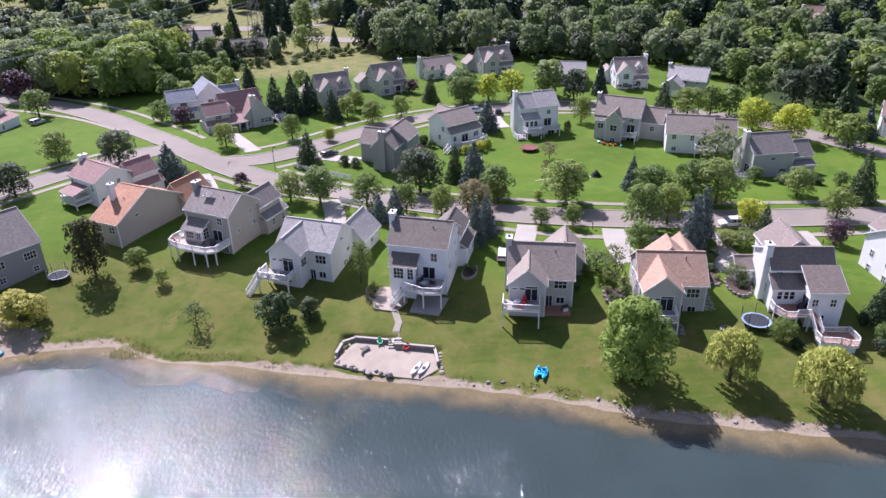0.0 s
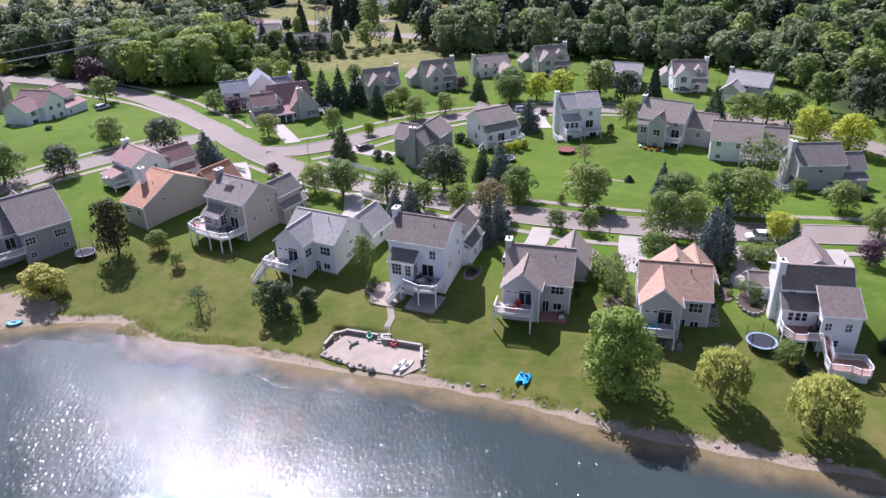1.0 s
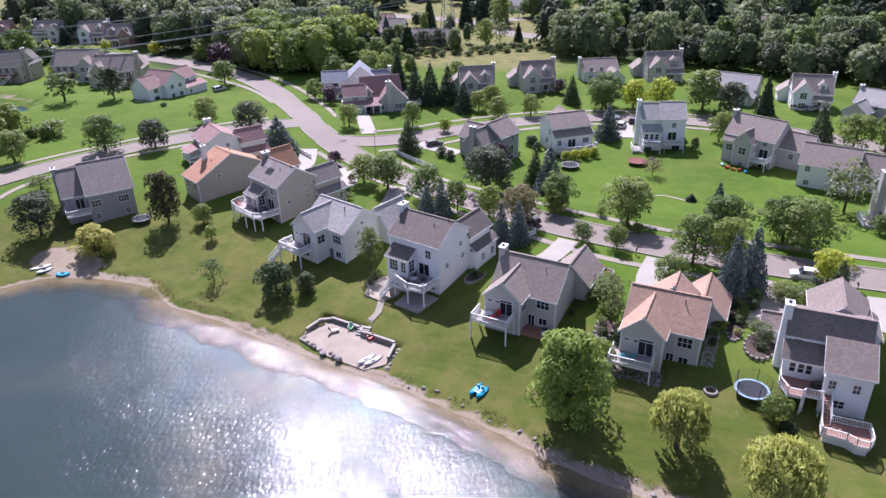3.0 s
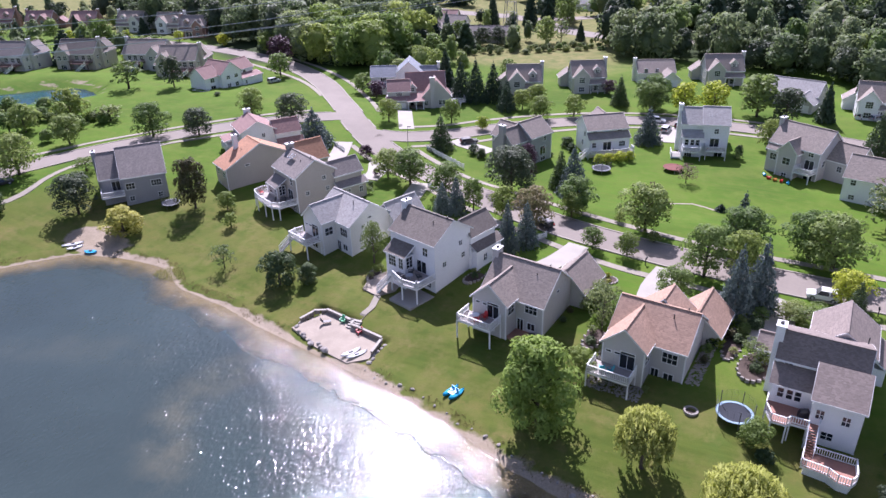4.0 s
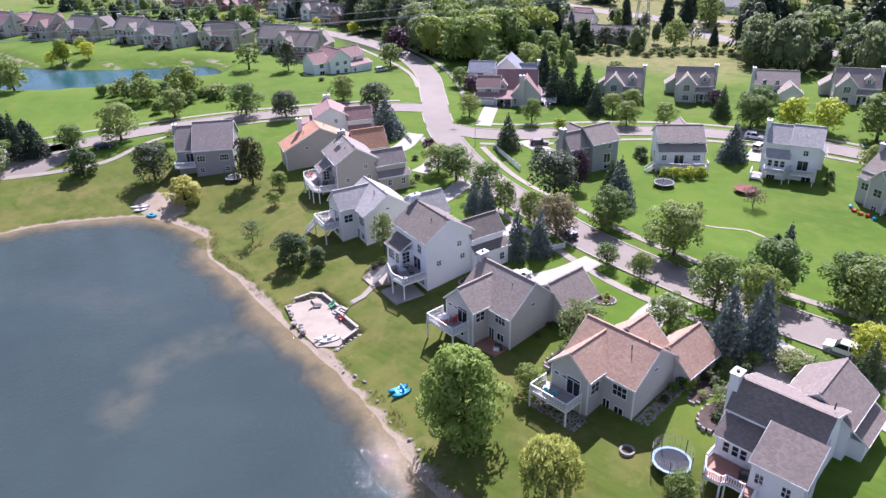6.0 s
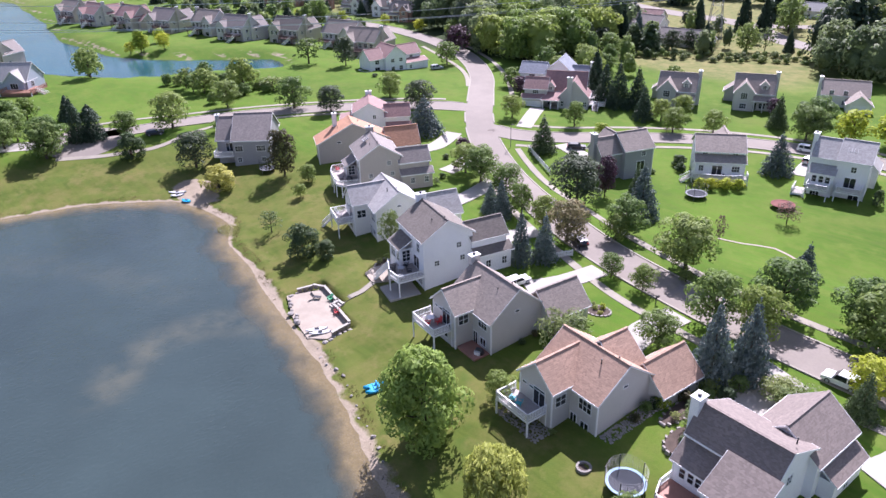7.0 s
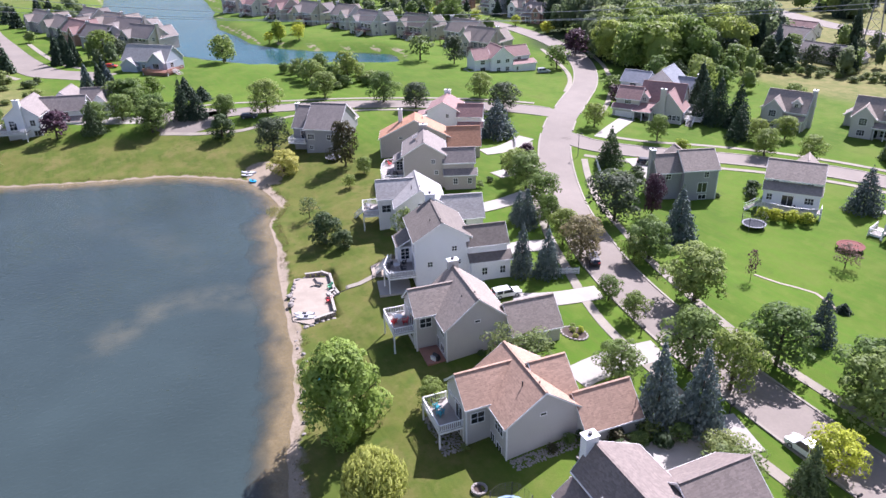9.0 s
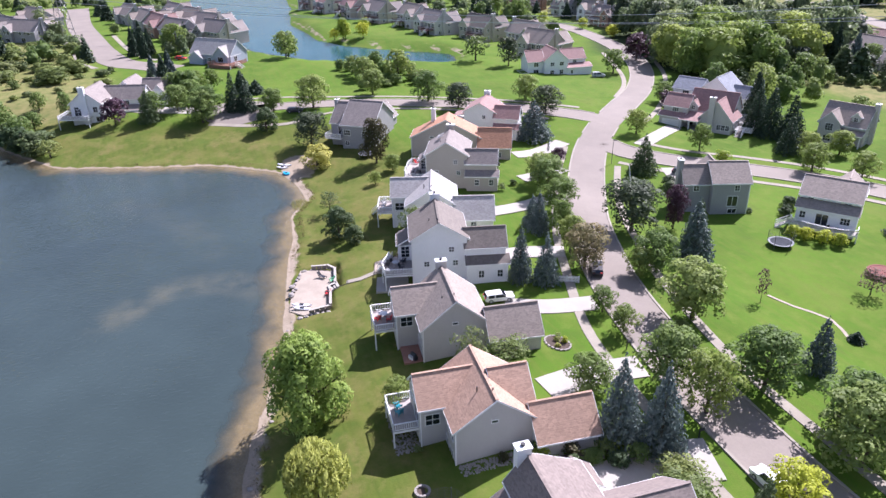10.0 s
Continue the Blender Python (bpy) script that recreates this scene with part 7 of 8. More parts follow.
def kayak(x, y, turn, colour, label, z=None, length=3.4, width=0.75):
    t = thing("kayak", x, y, height(x, y) if z is None else z, turn, label, "kayak", "boats on the shore")
    part("hull", hull_shape(length, width, 0.34), PAINT[colour], t)
    part("seat", Shape().box(-0.35, 0.35, -0.18, 0.18, 0.3, 0.42), PAINT["black"], t)
    return t


kayak(-1.9, 84.0, 62, "white", "white kayak drawn up on the sand", 0.5)
kayak(-0.8, 83.9, 58, "white", "white kayak lying beside its twin on sand", 0.5)
kayak(-72.2, 92.3, 52, "white", "white canoe with green rim on the beach", None, 4.0, 0.9)
kayak(-70.7, 91.6, 62, "white", "white paddle boat on the beach", None, 3.0, 0.9)
kayak(-66.8, 91.9, 20, "blue", "bright blue paddle boat on the beach", None, 2.6, 1.3)

pb = thing("pedal_boat", 16.0, 81.6, height(16, 81.6), 70, "bright blue pedal boat pulled onto the grass", "boat")
for s in (-0.55, 0.55):
    q = hull_shape(2.9, 0.75, 0.5)
    q.v = [(x, y + s, z) for x, y, z in q.v]
    part("float", q, PAINT["blue"], pb)
part("bridge", Shape().box(-0.7, 0.7, -0.5, 0.5, 0.36, 0.5), PAINT["blue"], pb)
for s in (-0.35, 0.35):
    part("seat", Shape().box(-0.2, 0.3, s - 0.25, s + 0.25, 0.45, 0.6).box(0.3, 0.4, s - 0.25, s + 0.25, 0.45, 1.0), PAINT["blue"], pb)


def lounge(x, y, z, turn, colour, label):
    t = thing("lounge_chair", x, y, z, turn, label, "chair", "garden chairs")
    part("seat", Shape().box(-0.9, 0.3, -0.32, 0.32, 0.3, 0.38), PAINT[colour], t)
    part("backrest", Shape().hull([(0.3, -0.32, 0.32), (0.38, -0.32, 0.32), (0.38, 0.32, 0.32), (0.3, 0.32, 0.32)], [(0.75, -0.32, 0.95), (0.83, -0.32, 0.95), (0.83, 0.32, 0.95), (0.75, 0.32, 0.95)]), PAINT[colour], t)
    for a, b in ((-0.85, -0.28), (-0.85, 0.28), (0.3, -0.28), (0.3, 0.28)):
        part("leg", Shape().box(a - 0.03, a + 0.03, b - 0.03, b + 0.03, 0, 0.3), PAINT[colour], t)


def deck_chair(x, y, z, turn, colour, label):
    t = thing("garden_chair", x, y, z, turn, label, "chair", "garden chairs")
    part("seat", Shape().hull([(-0.3, -0.3, 0.36), (0.35, -0.3, 0.26), (0.35, 0.3, 0.26), (-0.3, 0.3, 0.36)], [(-0.3, -0.3, 0.41), (0.35, -0.3, 0.31), (0.35, 0.3, 0.31), (-0.3, 0.3, 0.41)]), PAINT[colour], t)
    part("backrest", Shape().hull([(0.3, -0.3, 0.28), (0.36, -0.3, 0.28), (0.36, 0.3, 0.28), (0.3, 0.3, 0.28)], [(0.55, -0.26, 1.05), (0.6, -0.26, 1.05), (0.6, 0.26, 1.05), (0.55, 0.26, 1.05)]), PAINT[colour], t)
    for b in (-0.36, 0.36):
        part("armrest", Shape().box(-0.35, 0.45, b - 0.06, b + 0.06, 0.58, 0.62), PAINT[colour], t)
        for a in (-0.28, 0.32):
            part("leg", Shape().box(a - 0.03, a + 0.03, b - 0.03, b + 0.03, 0, 0.58), PAINT[colour], t)


lounge(-9.8, 88.9, 0.75, 215, "black", "dark lounge chair on the sand")
deck_chair(-3.4, 88.6, 0.75, 60, "red", "red plastic chair against the block wall")
deck_chair(-7.4, 90.2, 0.8, 100, "green", "green plastic chair on the sand")
walkway([(-5.0, 90.6), (-5.0, 92.5), (-4.6, 94.5), (-5.2, 97.2), (-6.2, 99.0)], 1.1, "garden_path", "pale stone path from house to beach")
patio = Shape().hull([(x, y, 1.9) for x, y in ((-8.6, 98.2), (-5.2, 97.2), (-3.2, 99.6), (-3.4, 104), (-7.6, 104.6), (-9.2, 101.2))], [(x, y, z) for x, y, z in ((-8.6, 98.2, 2.4), (-5.2, 97.2, 2.35), (-3.2, 99.6, 2.5), (-3.4, 104, 2.75), (-7.6, 104.6, 2.75), (-9.2, 101.2, 2.6))])
tagged(new("patio", patio.mesh("patio", SAND)), "curved pale patio beside the white house", "patio", kind="structure")
patio2 = Shape().hull([(x, y, 1.6) for x, y in ((-2.8, 97.0), (1.8, 95.6), (3.6, 100.4), (-1.6, 102.2))], [(x, y, 2.55) for x, y in ((-2.8, 97.0), (1.8, 95.6), (3.6, 100.4), (-1.6, 102.2))])
tagged(new("patio", patio2.mesh("patio", CONCRETE)), "grey concrete patio under the white deck", "patio", kind="structure")


# ---- garden things ----
def trampoline(x, y, r, label, net=True, mat="navy", rim="blue", z=None):
    t = thing("trampoline", x, y, height(x, y) if z is None else z, 0, label, "trampoline", "trampolines")
    n = 20
    ring = [(math.cos(2 * math.pi * i / n), math.sin(2 * math.pi * i / n)) for i in range(n)]
    part("mat", Shape().hull([(r * 0.86 * a, r * 0.86 * b, 0.78) for a, b in ring], [(r * 0.86 * a, r * 0.86 * b, 0.8) for a, b in ring]), MATT[mat], t)
    pad = Shape()
    for k, zz in ((0.85, 0.76), (1.0, 0.76), (1.0, 0.84), (0.85, 0.84)):
        pad.v += [(r * k * a, r * k * b, zz) for a, b in ring]
    for k in range(4):
        for i in range(n):
            j, m = (i + 1) % n, (k + 1) % 4
            pad.f.append((k * n + i, k * n + j, m * n + j, m * n + i))
    part("pad", pad, MATT[rim], t)
    for i in range(0, n, 4):
        a, b = ring[i]
        part("leg", Shape().bar((r * a, r * b, -0.1), (r * a, r * b, 0.8), 0.06), STEEL, t)
        if net:
            part("net_pole", Shape().bar((r * a, r * b, 0.8), (r * 1.03 * a, r * 1.03 * b, 2.6), 0.07), DARK, t)
    if net:
        s = Shape()
        for k in range(6):
            z0 = 0.9 + 0.33 * k
            for i in range(n):
                (a, b), (c, d) = ring[i], ring[(i + 1) % n]
                s.bar((r * a, r * b, z0), (r * c, r * d, z0), 0.012)
                if k < 5:
                    s.bar((r * a, r * b, z0), (r * a, r * b, z0 + 0.33), 0.012)
        part("net", s, PAINT["black"], t, "thin black safety net")
    return t


trampoline(50.2, 89.4, 2.2, "round trampoline with pale blue pad and safety net on the lawn", True, "navy", "sky")
trampoline(-65.0, 111.6, 1.9, "round trampoline with white pad beside the grey house", True, "navy", "silver")
trampoline(12.8, 167.6, 2.2, "round trampoline with grey pad and net on the lawn", True, "navy", "silver")
trampoline(27.8, 174.4, 2.3, "round rusty-red trampoline on the lawn", False, "rust", "rust")

pit = thing("fire_pit", 45.3, 88.6, height(45.3, 88.6), 0, "round stone fire pit on the lawn", "fire pit")
for i in range(12):
    a = i * math.pi / 6
    st = part("stone", Shape().box(-0.22, 0.22, -0.13, 0.13, -0.1, 0.28), STONE, pit)
    st.matrix_basis = pose(0.75 * math.cos(a), 0.75 * math.sin(a), 0, 0, 0, math.degrees(a) + 90)
part("ash", Shape().tube([(0, 0, -0.1), (0, 0, 0.05)], [0.65, 0.65], 12), MULCH, pit)

for hx, hy, turn, n in ((-31.5, 165.4, -32, 9), (12.0, 122.4, 62, 2), (-13.0, 137.0, 150, 3), (-49, 154, 150, 3)):
    fence = thing("fence", hx, hy, height(hx, hy), turn, "white painted board fence on the grass", "fence")
    for i in range(n):
        for k in range(2):
            part("rail", Shape().box(i * 1.9, i * 1.9 + 1.9, -0.03, 0.03, 0.35 + 0.5 * k, 0.5 + 0.5 * k), WHITE, fence)
        for j in range(9):
            part("picket", Shape().box(i * 1.9 + 0.21 * j, i * 1.9 + 0.21 * j + 0.13, 0.03, 0.06, 0.05, 1.15), WHITE, fence)
    for i in range(n + 1):
        part("post", Shape().box(i * 1.9 - 0.07, i * 1.9 + 0.07, -0.07, 0.07, -0.5, 1.3), WHITE, fence)


def post_box(x, y, turn):
    t = thing("mailbox", x, y, height(x, y) + 0.05, turn, "dark mailbox on a post by the kerb", "mailbox", "mailboxes")
    part("post", Shape().box(-0.06, 0.06, -0.06, 0.06, -0.4, 1.05).box(-0.06, 0.06, -0.5, 0.06, 0.9, 1.0), DARK, t)
    part("box", Shape().hull([(-0.12, -0.6, 1.02), (0.12, -0.6, 1.02), (0.12, -0.6, 1.2), (0, -0.6, 1.3), (-0.12, -0.6, 1.2)], [(-0.12, 0.0, 1.02), (0.12, 0.0, 1.02), (0.12, 0.0, 1.2), (0, 0.0, 1.3), (-0.12, 0.0, 1.2)]), DARK, t)


for x, y, a in ((13.2, 128.4, 160), (32.4, 122.3, 170), (50.4, 119.9, 178), (66.5, 119.8, 180), (-4.0, 135.6, 150), (-62.5, 193.0, -40), (-27, 147.8, 150)):
    post_box(x, y, a)
lamp = thing("street_lamp", -36.0, 163.6, height(-36, 163.6), 30, "tall grey street lamp at the junction", "lamp")
part("pole", Shape().tube([(0, 0, -0.3), (0, 0, 5.2), (0.2, 0, 5.8)], [0.09, 0.07, 0.06], 8), STEEL, lamp)
part("lamp_head", Shape().hull([(0.0, -0.15, 5.75), (0.9, -0.12, 5.8), (0.9, 0.12, 5.8), (0.0, 0.15, 5.75)], [(0.0, -0.1, 5.95), (0.85, -0.08, 5.95), (0.85, 0.08, 5.95), (0.0, 0.1, 5.95)]), DARK, lamp)


def car(x, y, turn, colour, label, z=None, suv=True):
    t = thing("car", x, y, (height(x, y) + 0.08) if z is None else z, turn, label, "car", "parked cars")
    top, k = (1.72 if suv else 1.42), (0.95 if suv else 0.85)
    side = [(-2.25, 0.45), (-2.3, 0.75), (-2.2, k), (-2.0, top - 0.12), (-1.6, top), (0.35, top), (1.05, k + 0.03), (2.0, k - 0.08), (2.28, 0.72), (2.28, 0.4), (1.8, 0.28), (-1.9, 0.28)]
    s, low, high = Shape(), [], []
    for xx, zz in side:
        inset = 0.16 * max(0.0, (zz - k) / (top - k)) if zz > k else 0.0
        low.append((xx, -0.9 + inset, zz))
        high.append((xx, 0.9 - inset, zz))
    s.hull(high, low)
    part("body", s, PAINT[colour], t)
    for sgn in (-1, 1):
        y0, y1 = sgn * 0.905, sgn * 0.775
        for a, b in ((-1.85, -0.85), (-0.75, 0.75)):
            part("side_window", Shape().face(*[(a, y0, k + 0.04), (b + (0.2 if b > 0 else 0), y0, k + 0.04), (b - (0.25 if b > 0 else 0), y1, top - 0.1), (a + 0.1, y1, top - 0.1)]), GLASS, t)
    part("windscreen", Shape().face((0.42, -0.72, top - 0.03), (0.42, 0.72, top - 0.03), (1.06, 0.82, k + 0.1), (1.06, -0.82, k + 0.1)), GLASS, t)
    part("rear_window", Shape().face((-2.23, -0.78, k + 0.05), (-2.23, 0.78, k + 0.05), (-2.03, 0.7, top - 0.15), (-2.03, -0.7, top - 0.15)), GLASS, t)
    for a in (-1.4, 1.42):
        for b in (-0.82, 0.82):
            w = part("wheel", Shape().tube([(a, b - 0.11, 0.33), (a, b + 0.11, 0.33)], [0.34, 0.34], 14), PAINT["black"], t)
            part("rim", Shape().tube([(a, b - 0.125, 0.33), (a, b + 0.125, 0.33)], [0.2, 0.2], 10), PAINT["silver"], w)
    for b in (-0.62, 0.62):
        part("headlight", Shape().box(2.2, 2.31, b - 0.18, b + 0.18, 0.68, 0.82), PAINT["white"], t)
        part("tail_light", Shape().box(-2.33, -2.2, b - 0.14, b + 0.14, 0.8, 1.0), PAINT["red"], t)


car(59.2, 121.9, 180, "white", "white sport utility car parked by the kerb")
car(11.6, 130.4, 150, "black", "black car parked by the kerb", None, False)
car(13.8, 111.8, 80, "white", "white car on the side drive of the grey house", None, False)
car(20.8, 203.2, 85, "silver", "silver car on the driveway")
car(23.4, 208.5, 85, "black", "dark car on the driveway")
car(17.0, 210.5, 10, "white", "white car parked on the back street")
car(67.5, 234.5, 60, "white", "white car in front of the dormered house")
car(71.5, 233.5, 40, "silver", "silver car in front of the dormered house")
car(-24.0, 174.6, 40, "black", "dark car on a driveway", None, False)
car(-104.5, 101.0, 70, "black", "dark car parked on the side street", None, False)
car(-203.0, 73.0, 60, "red", "red car outside the blue-grey house", None, False)
car(-113.5, 207.5, 70, "silver", "silver car beside the rose-roofed house")
car(58.5, 200.0, 80, "silver", "silver car on the drive behind the garden")
car(92.0, 168.0, 30, "white", "white car on the drive among yellow trees")
car(104.0, 122.2, 178, "white", "white car parked on the street")

# ---- beds and shrubs ----
def bed(x, y, rx, ry, turn, label="dark mulch planting bed with stone edging"):
    t = thing("planting_bed", x, y, height(x, y), turn, label, "flower bed")
    ring = [(rx * math.cos(i * math.pi / 9), ry * math.sin(i * math.pi / 9)) for i in range(18)]
    part("mulch", Shape().hull([(a, b, -0.6) for a, b in ring], [(a * 0.97, b * 0.97, 0.14) for a, b in ring]), MULCH, t)
    for i in range(18):
        st = part("stone", Shape().box(-0.24, 0.24, -0.12, 0.12, -0.3, 0.2), STONE, t)
        st.matrix_basis = pose(*ring[i], 0, 0, 0, math.degrees(math.atan2(ring[i][1], ring[i][0])) + 90)


bed(27.6, 114.4, 2.0, 1.4, 20)
bed(7.6, 107.6, 2.4, 1.2, 70)
bed(51.5, 99.5, 3.4, 2.0, 80)
bed(-9.2, 103.0, 0.9, 2.4, 10)
bed(30.5, 99.5, 1.4, 4.2, -8)
bed(48.4, 104.0, 1.2, 4.4, -6)
for x, y, h, w, k in ((27.0, 114.6, 0.7, 1.2, "goldbush"), (28.4, 114.0, 0.6, 1.0, "goldbush"), (7.6, 107.4, 1.1, 1.5, "darkbush"), (7.0, 108.6, 0.9, 1.3, "light"),
                      (-9.3, 102.0, 1.1, 1.6, "light"), (-9.2, 103.6, 1.1, 1.6, "round"), (-8.9, 104.8, 1.0, 1.4, "light"),
                      (30.2, 97.0, 1.4, 2.0, "darkbush"), (30.4, 102.6, 1.8, 2.4, "oak"), (29.8, 99.5, 1.2, 1.8, "light"),
                      (48.6, 101.4, 1.1, 1.6, "light"), (48.9, 104.6, 1.3, 1.9, "darkbush"), (49.4, 107.0, 1.4, 2.2, "oak"), (50.6, 109.2, 1.6, 2.6, "darkbush"),
                      (51.8, 98.6, 1.3, 2.0, "darkbush"), (52.6, 100.4, 1.6, 2.4, "light"), (11.0, 171.8, 1.6, 3.0, "yellow"), (13.0, 173.2, 1.6, 3.0, "yellow"), (15.2, 174.9, 1.6, 3.2, "yellow"),
                      (17.2, 176.6, 1.6, 3.0, "yellow"), (-19.6, 167.4, 2.4, 3.4, "darkbush"), (-16.6, 165.6, 2.4, 3.2, "darkbush"), (0.4, 181.4, 2.6, 3.6, "darkbush"), (2.4, 178.6, 2.0, 3.0, "darkbush"),
                      (40.4, 188.0, 3.4, 2.4, "darkbush"), (67.4, 89.6, 2.0, 2.6, "darkbush"), (68.2, 86.0, 2.2, 3.0, "oak"), (-27.6, 131.2, 1.6, 2.4, "light"), (-31.5, 141.0, 1.4, 2.2, "purple"),
                      (-29.5, 134.8, 1.2, 1.8, "darkbush"), (-39.0, 144.5, 1.3, 2.0, "darkbush"), (54.2, 84.4, 1.6, 2.6, "darkbush"), (66.4, 83.6, 1.8, 2.4, "darkoak"), (86.0, 142.6, 2.2, 4.6, "darkbush"),
                      (80.0, 143.6, 2.4, 4.8, "darkbush"), (90.5, 140.0, 2.0, 4.0, "oak"), (74.0, 145.0, 2.6, 4.4, "oak"), (-114.0, 180.0, 1.2, 2.4, "darkbush"), (-1.2, 173.0, 1.0, 1.6, "darkbush"),
                      (46.4, 102.2, 1.3, 2.2, "yellow"), (47.4, 105.2, 1.6, 2.4, "redmaple"), (48.9, 108.9, 1.9, 3.0, "light"), (51.1, 111.4, 1.7, 2.8, "oak"), (50.4, 113.8, 1.5, 2.4, "darkbush"), (49.4, 106.3, 1.2, 2.0, "oak"), (54.9, 113.4, 2.8, 4.4, "light"),
                      (26.2, 115.2, 0.7, 1.1, "light"), (27.8, 115.4, 0.6, 1.2, "yellow")):
    plant(k, x, y, h, w)


# ---- furniture on the decks ----
def on_deck(h, u, v, z):
    return h.top.matrix_basis @ Vector((u, v, z - h.z))


def table(h, u, v, z, colour, label):
    p = on_deck(h, u, v, z)
    t = thing("garden_table", *p, 0, label, "table")
    part("tabletop", Shape().tube([(0, 0, 0.7), (0, 0, 0.74)], [0.6, 0.6], 14), PAINT[colour], t)
    for a in range(4):
        x, y = 0.42 * math.cos(a * 1.57 + 0.78), 0.42 * math.sin(a * 1.57 + 0.78)
        part("leg", Shape().box(x - 0.03, x + 0.03, y - 0.03, y + 0.03, 0, 0.7), PAINT[colour], t)


def grill(h, u, v, z):
    p = on_deck(h, u, v, z)
    t = thing("grill", *p, 20, "covered black barbecue grill on a deck", "grill")
    part("lid", Shape().hull([(-0.5, -0.28, 0.75), (0.5, -0.28, 0.75), (0.5, 0.28, 0.75), (-0.5, 0.28, 0.75)], [(-0.46, -0.15, 1.15), (0.46, -0.15, 1.15), (0.46, 0.15, 1.15), (-0.46, 0.15, 1.15)]), PAINT["black"], t)
    part("cart", Shape().box(-0.6, 0.6, -0.27, 0.27, 0.0, 0.75), PAINT["black"], t)


for h, f, rows in ((h6, 4.65, ((-9.6, -4.3, "teal"), (-8.5, -4.4, "teal"))), (h5, 5.15, ((-9.6, -4.2, "white"), (-8.4, -4.9, "red"), (-7.9, -3.4, "red"))),
                   (h4, 5.35, ((-4.6, -3.4, "black"), (-3.2, -3.8, "black"), (-2.2, -1.4, "black"), (-4.4, -1.2, "black"), (-1.2, -3.4, "silver"))),
                   (h2, 5.7, ((-10.2, -3.0, "red"), (-10.6, -1.0, "white"), (-4.0, -3.2, "black"))), (h3, 5.35, ((-9.8, -4.6, "silver"), (-8.2, -4.6, "silver"))), (n2, 3.1, ((2.4, -2.4, "black"), (1.2, -2.6, "black")))):
    for u, v, c in rows:
        p = on_deck(h, u, v, f)
        deck_chair(p.x, p.y, p.z, 70 + 90 * u, c, c + " slatted garden chair on a deck")
table(h4, -3.4, -2.4, 5.35, "silver", "grey round table on the white house's deck")
table(h5, -9.0, -4.0, 5.15, "white", "white round table on the grey house's deck")
grill(h2, -3.0, -1.6, 5.7)
grill(h7, -5.7, -3.2, 4.3)
grill(h5, -1.4, -0.9, 2.45)
for k, (x, y) in enumerate(((48.0, 177.0), (49.3, 176.2), (50.6, 175.8), (52.0, 175.0), (47.0, 178.6))):
    t = thing("toy", x, y, height(x, y), 30 * k, "coloured plastic garden toy by the patio", "toy", "garden toys")
    part("body", hull_shape(1.1, 0.7, 0.6), PAINT[("red", "orange", "red", "blue", "blue")[k]], t)


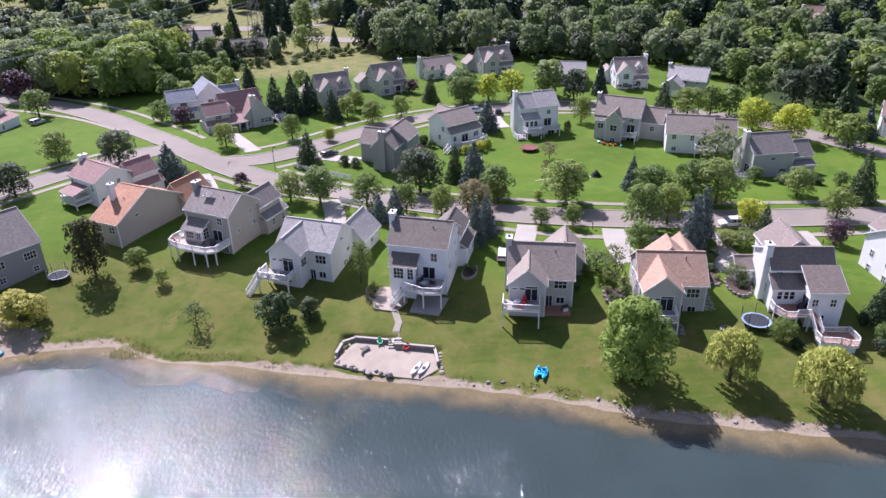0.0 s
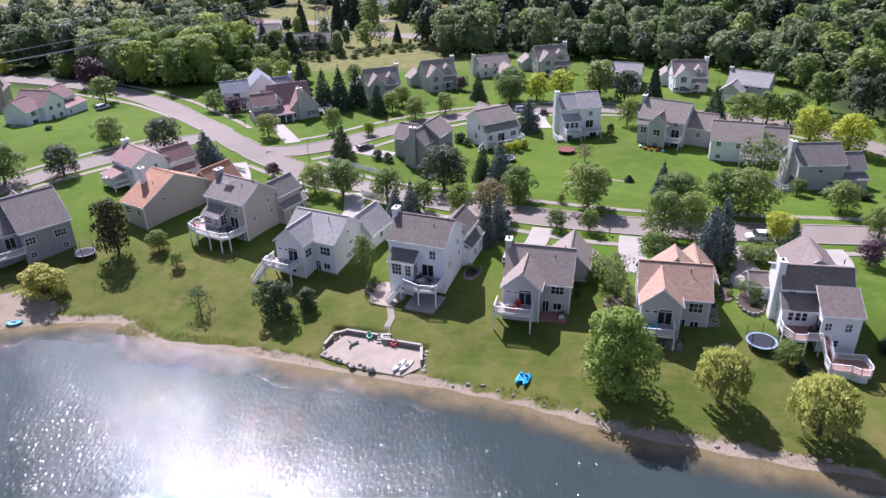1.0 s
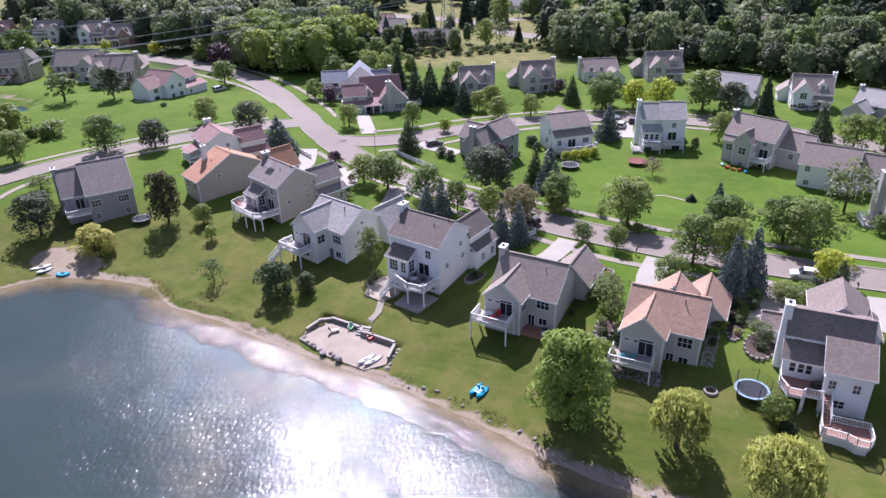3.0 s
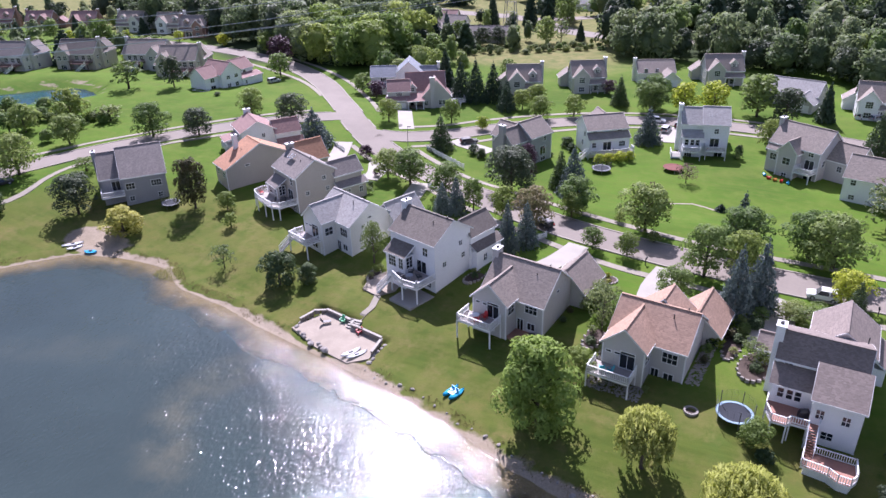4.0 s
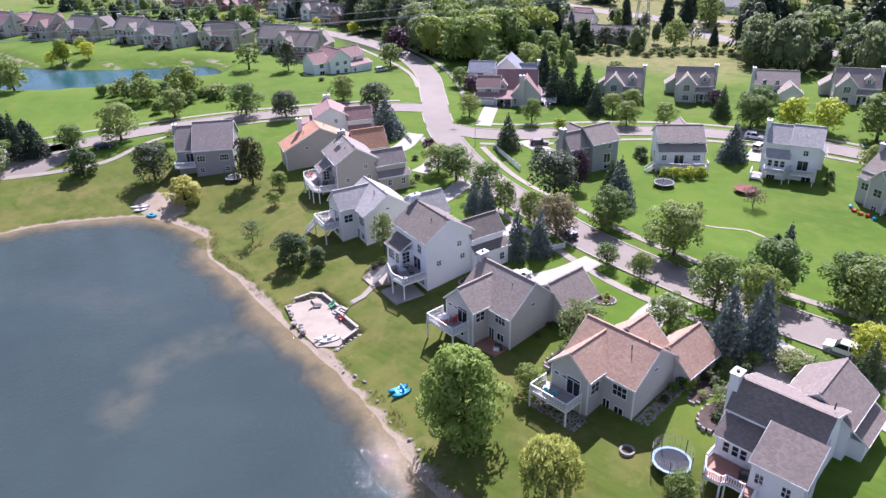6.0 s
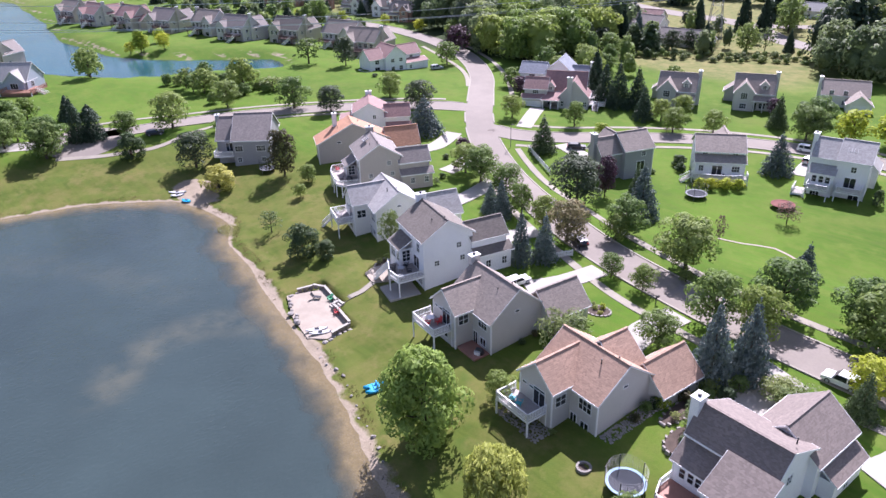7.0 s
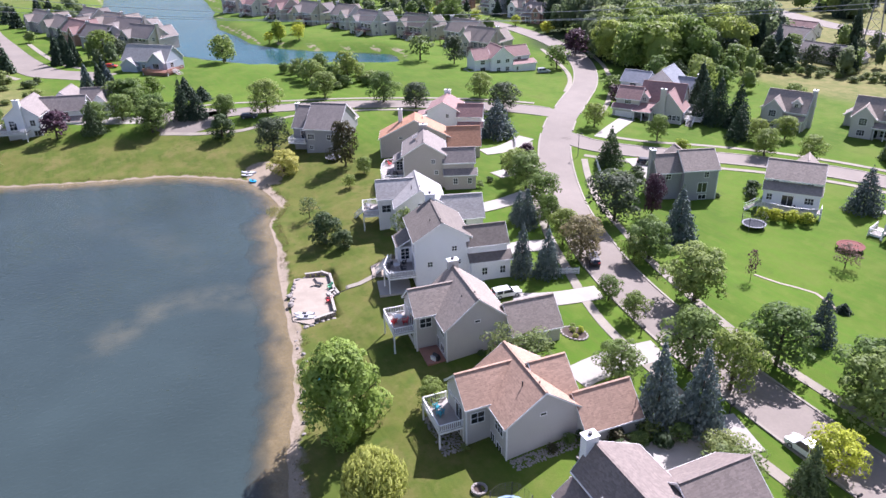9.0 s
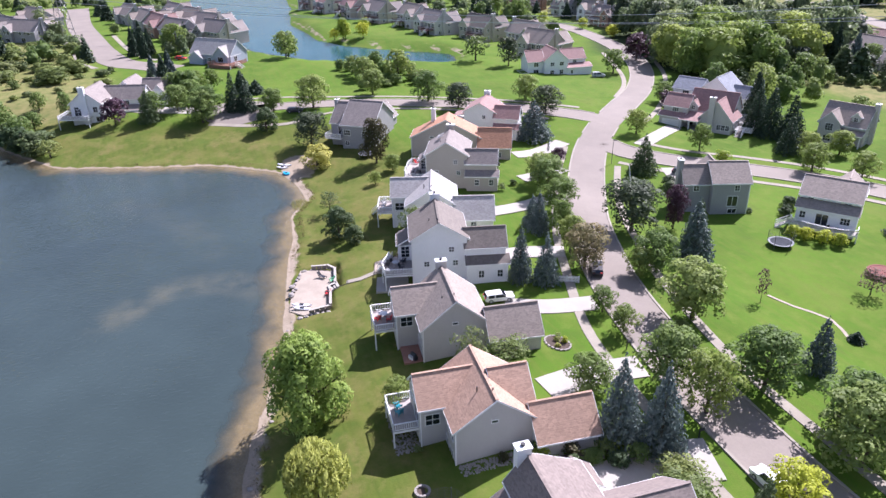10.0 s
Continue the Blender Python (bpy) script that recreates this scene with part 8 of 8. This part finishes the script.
def pebble_bed(h, u0, u1, v0, v1, count, label, seed):
    """Loose rounded stones beside a house wall, in one mesh."""
    r = np.random.RandomState(seed)
    bm = bmesh.new()
    bmesh.ops.create_icosphere(bm, subdivisions=1, radius=1)
    base = np.array([v.co[:] for v in bm.verts])
    tri = [tuple(v.index for v in f.verts) for f in bm.faces]
    bm.free()
    s = Shape()
    for _ in range(count):
        p = h.top.matrix_basis @ Vector((r.uniform(u0, u1), r.uniform(v0, v1), 0))
        z = height(p.x, p.y)
        k = len(s.v)
        size = r.uniform(0.07, 0.18)
        q = base * (1 + 0.2 * r.normal(size=(len(base), 1))) * np.array([size, size * r.uniform(0.6, 1), size * 0.6]) + np.array([p.x, p.y, z + size * 0.25])
        s.v += [tuple(x) for x in q]
        s.f += [tuple(k + i for i in f) for f in tri]
    tagged(new("pebbles", s.mesh("pebbles", STONE)), label, "stones", kind="stuff")


pebble_bed(h6, -11.4, -4.2, -5.6, -2.7, 520, "grey and rust rounded stones under the deck", 71)
pebble_bed(h6, 0.0, 1.7, 0.6, 9.2, 460, "grey rounded stones along the house wall", 72)
pebble_bed(h6, -12.2, -10.8, 0.0, 9.0, 280, "rounded stones along the far wall of the tan-roofed house", 73)
for u, v, hh, w, k in ((1.0, 5.4, 1.1, 1.5, "redmaple"), (0.9, 7.6, 1.3, 1.8, "oak"), (1.2, 9.4, 1.6, 2.2, "darkbush"), (-4.0, -3.2, 0.9, 1.3, "light"), (-11.6, 2.0, 1.2, 1.6, "darkbush"), (-11.8, 4.6, 1.4, 1.8, "oak"), (-11.6, 7.2, 1.8, 2.2, "light")):
    p = h6.top.matrix_basis @ Vector((u, v, 0))
    plant(k, p.x, p.y, hh, w)
for u, v, hh, w, k in ((0.6, 5.0, 0.9, 1.2, "darkbush"), (0.6, 7.4, 1.0, 1.3, "redmaple"), (2.2, 9.0, 1.4, 1.9, "oak"), (2.4, 11.4, 1.2, 1.7, "light")):
    p = h5.top.matrix_basis @ Vector((u, v, 0))
    plant(k, p.x, p.y, hh, w)
loop = [h5.top.matrix_basis @ Vector((u, v, 0)) for u, v in ((-4.7, -2.3), (-0.6, -2.3), (-0.6, 0.3), (-4.7, 0.3))]
zt = max(height(p.x, p.y) for p in loop) + 0.14
tagged(new("patio", Shape().hull([(p.x, p.y, zt - 0.9) for p in loop], [(p.x, p.y, zt) for p in loop]).mesh("patio", DECKRED)), "low red-brown board patio behind the grey house", "patio", kind="structure")
p = h5.top.matrix_basis @ Vector((-1.4, -1.2, 0))
bin_ = thing("storage_box", p.x, p.y, zt, 20, "white plastic storage box on the low patio", "box")
part("body", Shape().box(-0.4, 0.4, -0.25, 0.25, 0.0, 0.5), PAINT["white"], bin_)
part("lid", Shape().box(-0.43, 0.43, -0.28, 0.28, 0.5, 0.57), PAINT["silver"], bin_, "grey lid")
